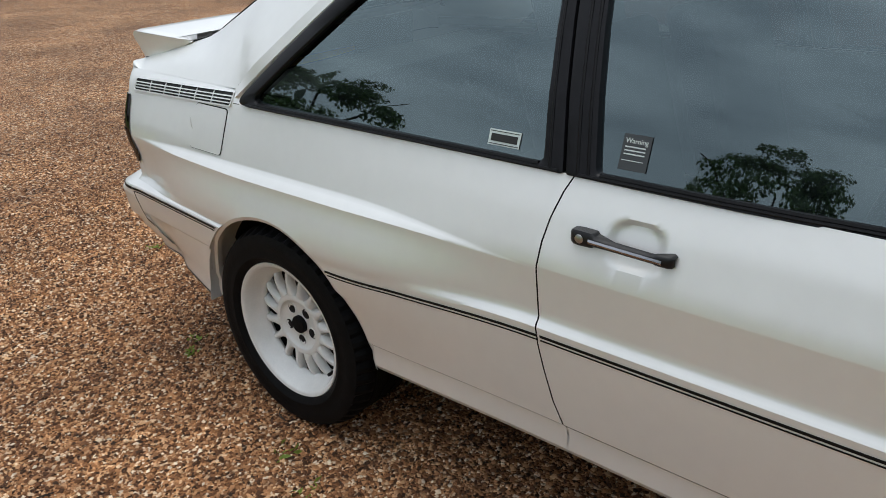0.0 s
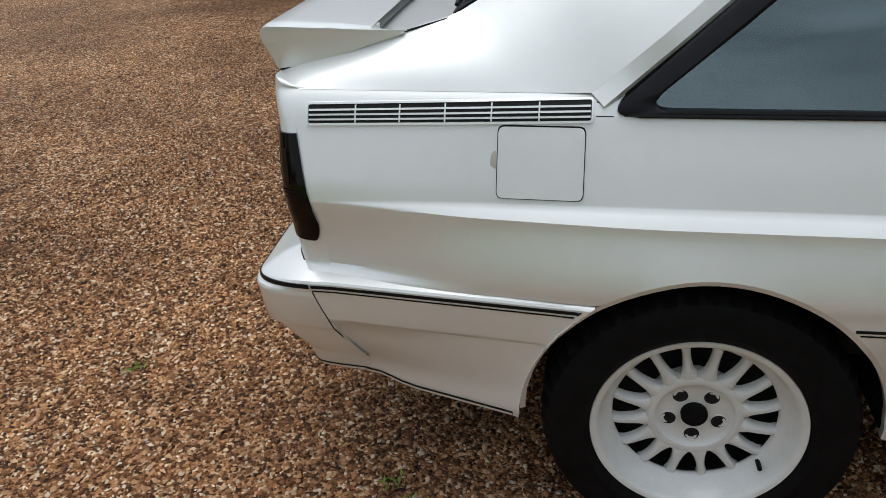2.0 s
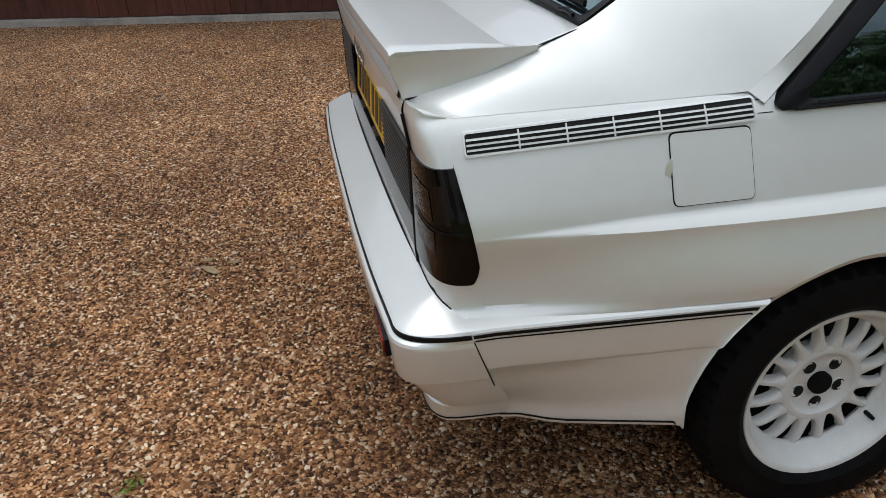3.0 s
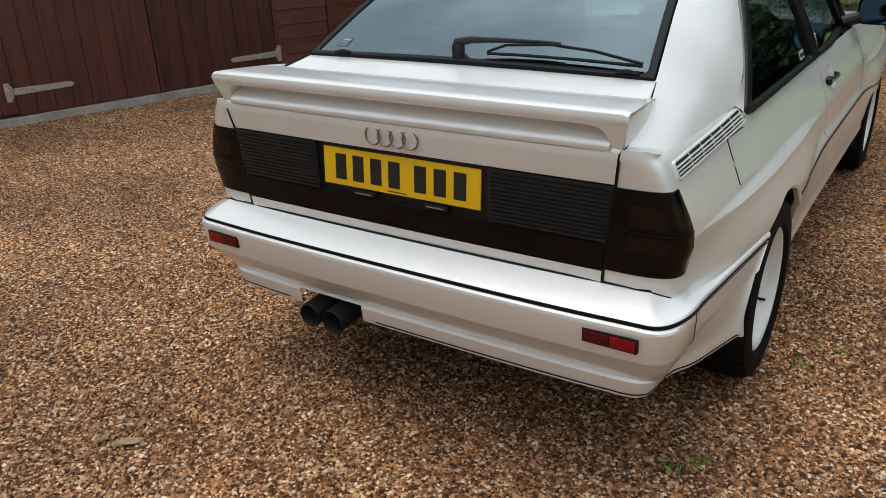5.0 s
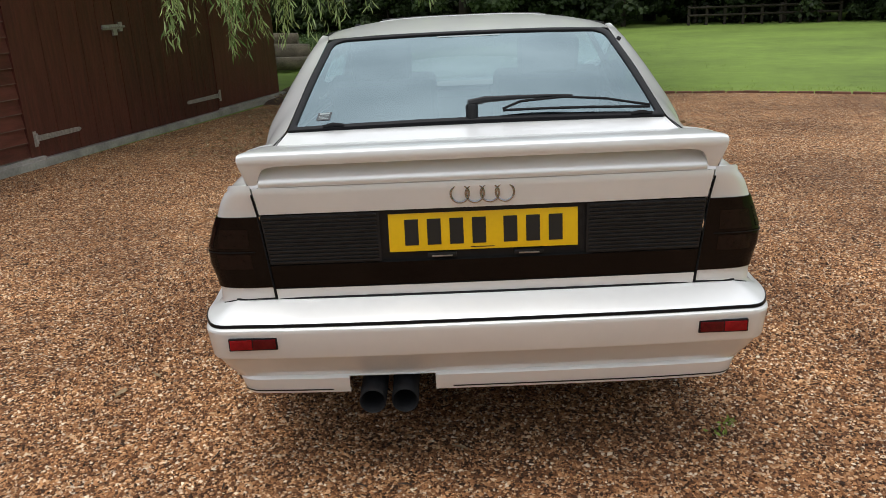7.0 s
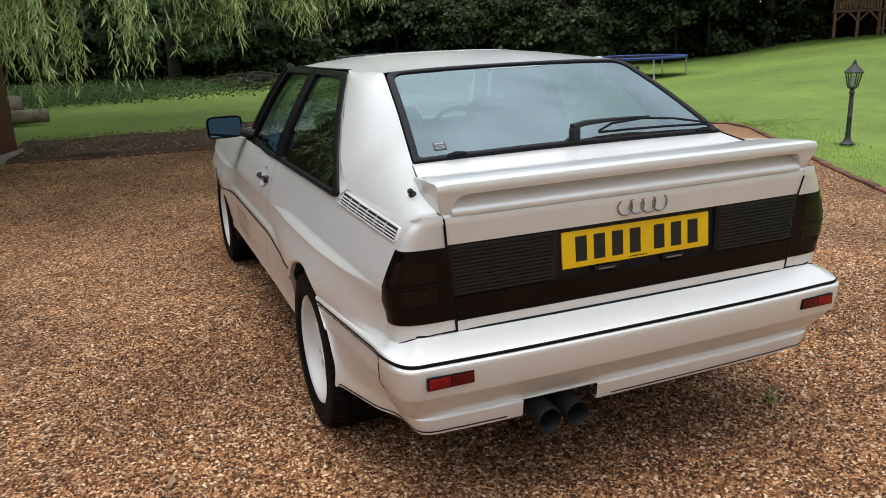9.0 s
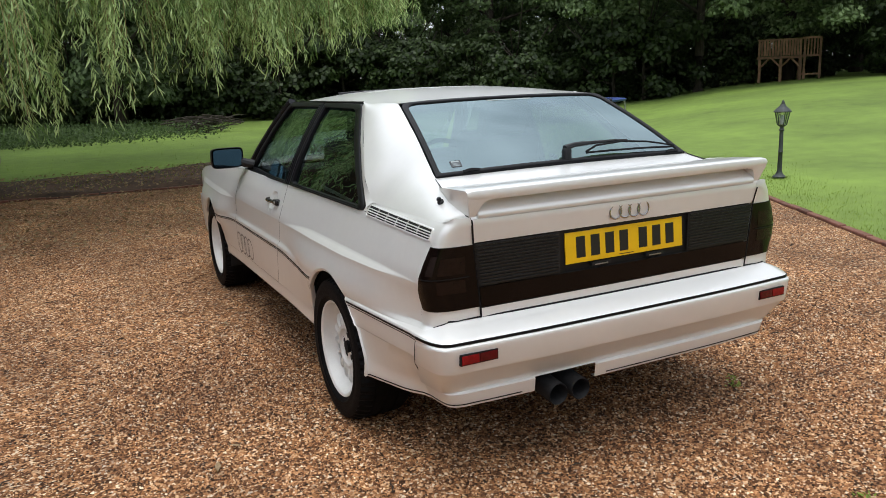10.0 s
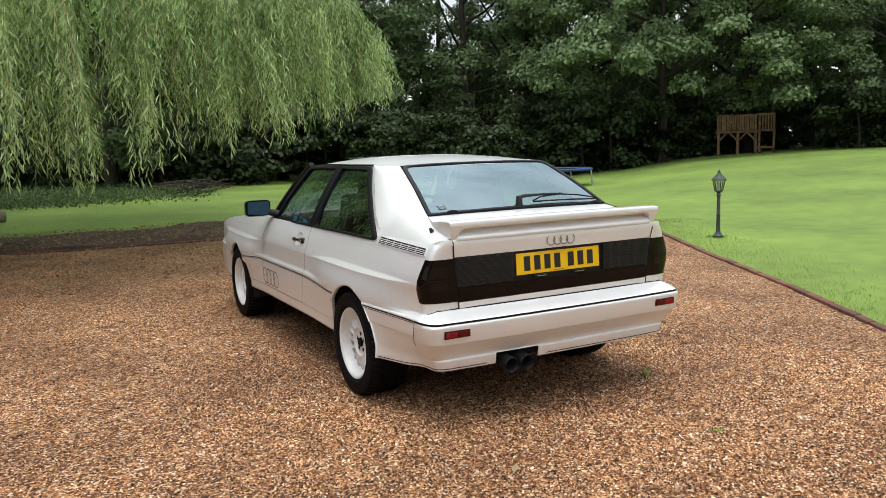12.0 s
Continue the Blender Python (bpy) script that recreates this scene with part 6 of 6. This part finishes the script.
tagged(bush, "woodland shrub under the trees, shade put into its leaf colour", "shrub")
for o in (oak, spreading, ash, elm, bush):
    o["group"] = "woodland edge"


def put(ob, first, x, y, turn, k, z=None):
    m = Matrix.Translation((x, y, (lawn_height(x, y) - 0.1) if z is None else z)) @ Matrix.Rotation(turn, 4, "Z")
    if first:
        ob.matrix_basis = m
        return ob
    c = copy_thing(ob, m)
    c.scale = (k, k, k)
    return c


def polar(az, r):
    return -2.4 + r * math.sin(radians(az)), -2.9 + r * math.cos(radians(az))


x, y = polar(44.5, 37.5)
put(spreading, True, x, y, 0.4, 1)
x, y = polar(50.0, 41)
put(oak, True, x, y, 1.4, 1)
for az, r, kind, k in ((39.5, 42, oak, 0.95), (56, 46, ash, 1.1), (60.2, 37, oak, 0.72), (66, 44, oak, 1.0), (70, 40, elm, 1.1)):
    put(kind, False, *polar(az, r), random.uniform(0, 6), k)
x, y = polar(30.6, 41)
put(ash, True, x, y, 1.0, 1)
for az, r, kind, k in ((35.0, 45, ash, 1.15), (22.5, 40, elm, 1.0), (54.0, 50, ash, 1.2), (17, 43, ash, 1.0), (12, 41, elm, 1.1), (7.5, 44, ash, 1.1), (3, 42, elm, 1.1), (-2, 45, ash, 1.1), (-7, 42, oak, 0.9), (-13, 44, ash, 1.1), (-19, 45, oak, 1.0), (14.5, 50, oak, 1.1), (28.5, 52, oak, 1.1), (20, 52, oak, 1.15), (37, 52, ash, 1.2), (47, 54, oak, 1.2), (62, 54, oak, 1.2), (9, 54, oak, 1.1), (0, 54, oak, 1.1), (-10, 55, oak, 1.1)):
    put(kind, False, *polar(az, r), random.uniform(0, 6), k)
x, y = polar(5.5, 33)
put(elm, True, x, y, 2.0, 1)
# trees on the lawn beside the drive, seen only as reflections in the glass
put(elm, False, 15.5, -1.2, 1.0, 0.62, -0.02)
put(elm, False, 9.6, -9.6, 4.0, 0.46, -0.02)
x, y = polar(10, 37)
put(bush, True, x, y, 0, 1)
for i in range(38):
    az = lerp(-16, 69, i / 37) + random.uniform(-0.7, 0.7)
    r = random.uniform(36.5, 41) + (5 if 48.5 < az < 56 else 0)
    put(bush, False, *polar(az, r), random.uniform(0, 6), random.uniform(0.6, 1.05))

# the wood behind: one mass of leaves, its deep shade put into their colour
rng = np.random.default_rng(21)
n = 52000
az = np.radians(rng.uniform(-26, 76, n))
r = rng.uniform(55, 62, n)
hh = rng.uniform(0, 1, n) ** 1.3 * (8.5 + 2.0 * np.sin(az * 23) + 1.5 * np.sin(az * 51 + 1)) * (1 - 0.55 * np.exp(-((np.degrees(az) - 25.0) / 2.0) ** 2))
pts = np.stack([-2.4 + r * np.sin(az), -2.9 + r * np.cos(az), hh], 1)
tagged(new("far_woods", leaf_cloud("far_woods", pts, 0.55, LEAF_SHADED, 0.8, 0.0, 22)), "leaves of the wood behind the garden, coloured dark for its shade", "woods", kind="stuff")

# unseen leaf ring added on the house side to block low sky light
n = 15000
az = np.radians(rng.uniform(112, 318, n))
r = rng.uniform(25, 30, n)
hh = rng.uniform(0, 1, n) * (5.2 + 1.4 * np.sin(az * 17) + 1.0 * np.sin(az * 41 + 2))
pts = np.stack([-2.4 + r * np.sin(az), -2.9 + r * np.cos(az), hh], 1)
tagged(new("boundary_trees", leaf_cloud("boundary_trees", pts, 0.80, LEAF_SHADED, 0.8, 0.0, 23)), "unseen ring of dark green leaves added to dim the low sky", "trees", kind="stuff")


# ---- weeping willow beyond the barn corner ----
def willow():
    rng = np.random.default_rng(31)
    t = tagged(new("willow"), "large weeping willow with long yellow-green hanging strands", "tree")
    C = Vector((-4.4, 13.6, 0))
    t.location = C
    bm = bmesh.new()
    tube(bm, [(0, 0, -0.05), (0.05, 0, 0.8), (0.1, -0.1, 2.2), (0.2, -0.2, 3.6)], [0.5, 0.4, 0.36, 0.3], 12)
    limbs = []
    for i in range(12):
        th = math.radians(-40 + 12 * i)
        L = rng.uniform(5.5, 7.5)
        d = Vector((math.sin(th), -math.cos(th), 0))
        p = [Vector((0.2, -0.2, 3.2)), d * L * 0.3 + Vector((0, 0, 6.0)), d * L * 0.65 + Vector((0, 0, 7.6)), d * L + Vector((0, 0, 7.2))]
        tube(bm, p, [0.16, 0.10, 0.06, 0.02], 7)
    part("trunk", bm, BARK, t, "dark trunk and arching limbs")
    pts, dirs, twig = [], [], bmesh.new()

    def dome(rho):
        return 2.3 + 4.2 * math.sqrt(max(0.0, 1 - (rho / 9.3) ** 2))

    def hem(th):
        """Height of the curtain's hem round the crown, uneven from tress to tress."""
        return table(th, [(-35, 3.0), (9.5, 2.6), (12.5, 1.12), (15.5, 1.1), (17, 0.95), (21, 0.9), (23, 1.7), (25, 1.75), (27, 1.25), (29, 1.4), (33, 1.45), (42, 1.6), (50, 1.95), (62, 2.2), (90, 2.5)])

    for c in range(158):
        th = rng.uniform(-24, 72) if c < 122 else rng.uniform(26, 70)
        front = c % 3 != 0 or c > 121
        rho = rng.uniform(7.7, 8.9) if front else rng.uniform(4.2, 7.7)
        a = math.radians(th)
        out = Vector((math.sin(a), -math.cos(a), 0))
        cx, cy = rho * out.x, rho * out.y
        rel = Vector((cx + C.x, cy + C.y, 0)) - WALL_O
        over_barn = rel.dot(WALL_D) < 9.6 and rel.dot(WALL_N) < 0.35
        low = hem(th) + max(0.0, 8.0 - rho) * 0.6 + (abs(rng.normal()) * 0.45 if c % 2 else 0.0)
        if over_barn:
            low = 3.1
        top = dome(rho) + rng.uniform(-0.7, 0.1)
        wide = rng.uniform(0.05, 0.12)
        lean = rng.normal(size=2) * 0.22
        for k in range(int(rng.integers(11, 19))):
            off = rng.normal(size=2) * wide
            z1 = low + abs(rng.normal()) * 0.55
            flow = rng.uniform(0.15, 0.55)
            z, line, n_l = top - rng.uniform(0, 0.3), [], 0
            while z > z1:
                q = (top - z) / max(0.1, top - z1)
                arc = flow * (min(1.0, q * 2.2) ** 0.6 - 1.0)
                p = np.array([cx + out.x * arc + off[0] * (0.35 + q) + lean[0] * q * q + 0.015 * math.sin(7 * z + k), cy + out.y * arc + off[1] * (0.35 + q) + lean[1] * q * q, z])
                line.append(p)
                b = rng.uniform(0, 6.283) if n_l % 2 == 0 else b + math.pi
                spread = 0.42 if q < 0.9 else 0.25
                pts.append(p)
                dirs.append((spread * math.cos(b), spread * math.sin(b), -0.85))
                n_l += 1
                z -= 0.029 if z < 4.4 else 0.08
            if k < 6 and len(line) > 4:
                tube(twig, [tuple(line[i]) for i in range(0, len(line), max(1, len(line) // 5))], 0.0035, 3, False)
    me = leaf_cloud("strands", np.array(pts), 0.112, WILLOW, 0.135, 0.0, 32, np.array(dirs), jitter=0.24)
    ob = new("hanging_leaves", me)
    ob.parent = t
    tagged(ob, "narrow hanging willow leaves", kind="stuff")
    # roof of the crown
    n = 44000
    th, rr = rng.uniform(0, 6.283, n), 7.7 * np.sqrt(rng.uniform(0, 1, n))
    roof_pts = np.stack([rr * np.sin(th), -rr * np.cos(th), 2.5 + 4.2 * np.sqrt(1 - (rr / 9.3) ** 2) + rng.normal(0, 0.22, n)], 1)
    hid = np.array([(Vector((p[0] + C.x, p[1] + C.y, 0)) - WALL_O).dot(WALL_N) < 0.3 and p[2] < 4.2 for p in roof_pts])
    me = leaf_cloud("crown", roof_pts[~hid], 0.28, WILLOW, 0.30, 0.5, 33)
    ob = new("crown", me)
    ob.parent = t
    tagged(ob, "leafy top of the willow", kind="stuff")
    part("hanging_twig", twig, TWIG, t, "thin yellow hanging twigs")
    return t


willow()

# ---- soil bed, verge weeds, litter ----
bm = bmesh.new()
rows = []
for j in range(15):
    y = lerp(9.75, 12.6, j / 14)
    rows.append([(x, y + 0.25 * math.sin(x * 1.3), (0.05 if 0 < j < 14 else -0.03) * (0.6 + 0.4 * math.sin(3.1 * x + 2 * y)) + (0.012 if 0 < j < 14 else 0)) for x in span(-2.85, 2.6, 40)])
grid(bm, rows, True)
tagged(part("soil_bed_ground", bm, SOIL, angle=80), "bare dark soil between drive and lawn", "soil", kind="structure")


def blades(name, pts, size, seed):
    rng = np.random.default_rng(seed)
    d = np.tile(np.array([[0.0, 0.0, 1.0]]), (len(pts), 1))
    return leaf_cloud(name, pts, size, GRASS, 0.14, 0.0, seed, d)


rng = np.random.default_rng(41)
pts = []
while len(pts) < 15000:
    i = int(rng.integers(1, len(KERB) - 1))
    (x0, y0), (x1, y1) = KERB[i], KERB[i + 1]
    k, off = rng.uniform(), abs(rng.normal()) * 0.5
    L = math.hypot(x1 - x0, y1 - y0)
    x, y = lerp(x0, x1, k) + (y1 - y0) / L * (off + 0.05), lerp(y0, y1, k) - (x1 - x0) / L * (off + 0.05)
    if not inside_drive(x, y):
        pts.append((x, y, lawn_height(x, y) - 0.03))
for _ in range(260):
    a, q = rng.uniform(0, 6.283), abs(rng.normal()) * 0.10
    pts.append((6.25 + q * math.cos(a), 4.75 + q * math.sin(a), lawn_height(6.25, 4.75) - 0.03))
pts = np.array(pts)
tagged(new("grass", blades("grass", pts, 0.030, 42)), "short mown grass along the edging", "grass", kind="stuff")
n = 14000
pts = np.stack([rng.uniform(-2.8, 6.5, n), rng.uniform(12.2, 24, n), np.full(n, -0.02)], 1)
tagged(new("grass_tufts", blades("grass_tufts", pts[::10], 0.04, 43)), "longer grass tufts on the shaded lawn", "grass", kind="stuff")
n = 6000
pts = np.stack([rng.uniform(-2.8, 2.6, n), rng.uniform(9.8, 12.6, n), np.full(n, 0.045)], 1)
tagged(new("soil_weeds", blades("soil_weeds", pts[::9], 0.05, 44)), "sparse grass growing through the soil", "grass", kind="stuff")
pts = np.stack([rng.uniform(-2.8, 2.6, n), rng.uniform(5.6, 12.6, n), np.full(n, 0.02)], 1)
pts[:, 2] = np.where(pts[:, 1] > 9.7, 0.068, 0.018)
tagged(new("leaf_litter", leaf_cloud("leaf_litter", pts[::2], 0.05, FALLEN, 0.45, 0.0, 45, np.tile([[1.0, 0.2, 0.0]], (len(pts[::2]), 1)))), "dry fallen willow leaves on gravel and soil", "litter", kind="stuff")
n = 20000
azs, rr = np.radians(rng.triangular(-10, -3, 13, n)), rng.uniform(24, 33, n)
pts = np.stack([-2.4 + rr * np.sin(azs), -2.9 + rr * np.cos(azs), rng.uniform(0, 0.45, n) * rng.uniform(0.3, 1, n)], 1)
tagged(new("undergrowth", leaf_cloud("undergrowth", pts, 0.09, LEAF_DARK, 0.5, -0.5, 46)), "low dark undergrowth beside the lawn", "undergrowth", kind="stuff")


# ---- brush pile, logs, fence, trampoline, play platform ----
def brush_pile(x, y, w, h, n, seed):
    rng = np.random.default_rng(seed)
    bm = bmesh.new()
    for _ in range(n):
        a = rng.uniform(0, math.pi)
        L = rng.uniform(0.4, 1.0) * w
        c = Vector((x + rng.normal() * w * 0.25, y + rng.normal() * w * 0.25, rng.uniform(0.05, h)))
        d = Vector((math.cos(a), math.sin(a), rng.uniform(-0.2, 0.2))) * L / 2
        tube(bm, [c - d, c + Vector((0, 0, 0.04)), c + d], [0.026, 0.02, 0.01], 5)
    return tagged(part("brushwood", bm, BARK), "heap of cut brown branches beside the lawn", "brushwood", kind="stuff")


brush_pile(2.9, 24.6, 1.5, 0.5, 60, 51)
logs = tagged(new("log_pile"), "pale cut logs lying behind the barn", "logs")
for i, (x, y, z, a, L, r) in enumerate(((-4.3, 16.5, 0.32, 8, 2.2, 0.30), (-3.9, 16.0, 0.16, 14, 2.4, 0.16), (-4.5, 17.1, 0.62, 3, 1.9, 0.22))):
    bm = bmesh.new()
    d = Vector((math.cos(radians(a)), math.sin(radians(a)), 0)) * L / 2
    c = Vector((x, y, z))
    tube(bm, [c - d, c - d * 0.3 + Vector((0, 0, 0.03)), c + d], [r, r * 0.95, r * 0.82], 12)
    part("log", bm, mat("weathered_log", (0.22, 0.18, 0.14), 0.9, 0, 0.5, 4, 0.6, 25) if i == 0 else bpy.data.materials["weathered_log"], logs)

fence = tagged(new("fence"), "low wooden post and rail fence in front of the wood", "fence")
for i in range(9):
    x, y = polar(20 + i * 1.1, 36.0)
    bm = bmesh.new()
    box(bm, (x - 0.05, y - 0.05, -0.1), (x + 0.05, y + 0.05, 0.75), 0.01)
    part("post", bm, BARK, fence)
for z in (0.36, 0.66):
    for i in range(8):
        p, q = polar(20 + i * 1.1, 35.95), polar(20 + (i + 1) * 1.1, 35.95)
        bm = bmesh.new()
        tube(bm, [(p[0], p[1], z), (q[0], q[1], z)], 0.045, 5)
        part("rail", bm, BARK, fence)


def trampoline(x, y, r, h):
    t = tagged(new("trampoline"), "round garden trampoline with a blue pad on the lawn", "trampoline")
    t.location = (x, y, lawn_height(x, y) - 0.03)
    bm = bmesh.new()
    lathe(bm, [(r, h - 0.05), (r + 0.02, h), (r - 0.03, h + 0.02), (r - 0.30, h + 0.02), (r - 0.32, h), (r - 0.3, h - 0.03)], 40)
    part("pad", tidy(bm), BLUE, t, "blue edge pad")
    bm = bmesh.new()
    lathe(bm, [(r - 0.30, h - 0.01), (0.0, h - 0.02)], 40)
    part("mat", tidy(bm), TRIM, t, "black jumping mat")
    for i in range(6):
        a = math.pi / 3 * i + 0.3
        bm = bmesh.new()
        tube(bm, [((r - 0.05) * math.cos(a), (r - 0.05) * math.sin(a), h - 0.03), ((r + 0.0) * math.cos(a), (r + 0.0) * math.sin(a), 0.0)], 0.025, 8)
        part("leg", bm, GALV, t, "steel leg")
    return t


trampoline(13.0, 18.2, 1.62, 0.60)


def play_platform():
    """Timber deck on braced posts, with a slatted rail and an open end bay."""
    p = tagged(new("play_platform"), "orange-brown timber play platform on posts under the trees", "play platform")
    O, D, N = Vector((25.9, 22.45, 0)), Vector((0.656, -0.755, 0)), Vector((0.755, 0.656, 0))
    z0 = lawn_height(26.4, 21.8) - 0.05

    def bar(name, s0, s1, n0, n1, a, b):
        bm = bmesh.new()
        prism(bm, [(s0, a), (s1, a), (s1, b), (s0, b)], n0, n1, lambda s, z, n: O + D * s + N * n + Vector((0, 0, z)))
        part(name, tidy(bm), TIMBER, p)

    for s in (0.02, 0.86, 1.62):
        for n in (0.0, 1.5):
            bar("post", s, s + 0.11, n, n + 0.11, z0, 1.76)
    bar("deck", -0.05, 1.75, -0.05, 1.65, 1.70, 1.80)
    for i in range(16):
        s = i * 0.108
        bar("slat", s, s + 0.085, -0.03, -0.005, 1.82, 2.46)
    bar("top_rail", -0.03, 1.75, -0.05, 0.03, 2.46, 2.52)
    for s in (1.78, 2.38):
        bar("post", s, s + 0.09, -0.02, 0.07, z0 + 0.1, 2.55)
    for z in (0.98, 1.74, 2.47):
        bar("rail", 1.72, 2.48, -0.02, 0.05, z, z + 0.08)
    for i in range(4):
        bar("slat", 1.92 + i * 0.12, 1.98 + i * 0.12, -0.01, 0.02, 1.80, 2.48)
    for s, k in ((0.13, 1), (0.86, -1), (0.97, 1), (1.62, -1)):
        bm = bmesh.new()
        tube(bm, [O + D * s + Vector((0, 0, 1.38)), O + D * (s + k * 0.30) + Vector((0, 0, 1.70))], 0.045, 6)
        part("brace", bm, TIMBER, p)
    return p


play_platform()


# ---- odd leaves and weeds on the drive ----
def fallen_leaf(x, y, L, turn, material=FALLEN, name="fallen_leaf"):
    bm = bmesh.new()
    rows = []
    for i in range(9):
        k = i / 8
        w = 0.16 * L * math.sin(math.pi * min(0.97, max(0.03, k))) ** 0.8
        rows.append([(L * (k - 0.5), -w, 0.004 * math.sin(5 * k)), (L * (k - 0.5), 0, -0.002 + 0.006 * k), (L * (k - 0.5), w, 0.005)])
    grid(bm, rows)
    ob = tagged(part(name, tidy(bm), material), "dry brown fallen leaf lying on the gravel", "leaf", "fallen leaves")
    ob.matrix_basis = pose(x, y, 0.014, 0, 0, turn)
    return ob


for x, y, L, a in ((-0.09, 0.33, 0.06, 149), (-0.65, -0.35, 0.09, 46), (-0.69, -0.27, 0.05, 115), (-0.99, 2.5, 0.05, 128), (-1.28, 0.93, 0.06, 130), (-0.73, -0.37, 0.05, 110), (-1.37, 0.79, 0.07, 75), (-0.98, 2.55, 0.07, 90), (-0.5, 0.88, 0.06, 105), (0.63, 2.69, 0.05, 150)):
    fallen_leaf(x, y, L, a)


def weed(x, y, k, seed):
    rng = np.random.default_rng(seed)
    n = 11
    pts = np.stack([x + rng.normal(size=n) * 0.012 * k, y + rng.normal(size=n) * 0.012 * k, np.full(n, 0.004)], 1)
    a = rng.uniform(0, 6.283, n)
    d = np.stack([np.cos(a), np.sin(a), np.full(n, 0.55)], 1)
    return tagged(new("weed", leaf_cloud("weed", pts, 0.017 * k, GRASS, 0.4, 0.0, seed, d)), "small green weed growing in the gravel", "weed", "weeds on the drive", "stuff")


for i, (x, y, k) in enumerate(((0.75, 0.36, 1.3), (0.39, -0.47, 1.3), (0.81, 0.43, 1.2), (0.95, 1.09, 1.6), (0.81, 0.42, 1.2), (0.41, -0.49, 1.0), (1.01, 1.25, 1.5))):
    weed(x, y, k, 70 + i)


# small dark twigs and bits of bark strewn over the drive
rng = np.random.default_rng(81)
bm = bmesh.new()
for _ in range(420):
    x, y = rng.uniform(-4.2, 3.6), rng.uniform(-2.6, 8.6)
    if not inside_drive(x, y):
        continue
    L, a = rng.uniform(0.015, 0.06), rng.uniform(0, 6.283)
    d = Vector((math.cos(a), math.sin(a), 0)) * L / 2
    c = Vector((x, y, 0.009))
    tube(bm, [c - d, c + Vector((-d.y, d.x, 0.006)) * 0.25 + Vector((0, 0, 0.004)), c + d], [0.0022, 0.003, 0.0015], 4)
tagged(part("twig_litter", bm, BARK), "small dark twigs strewn over the gravel", "litter", kind="stuff")
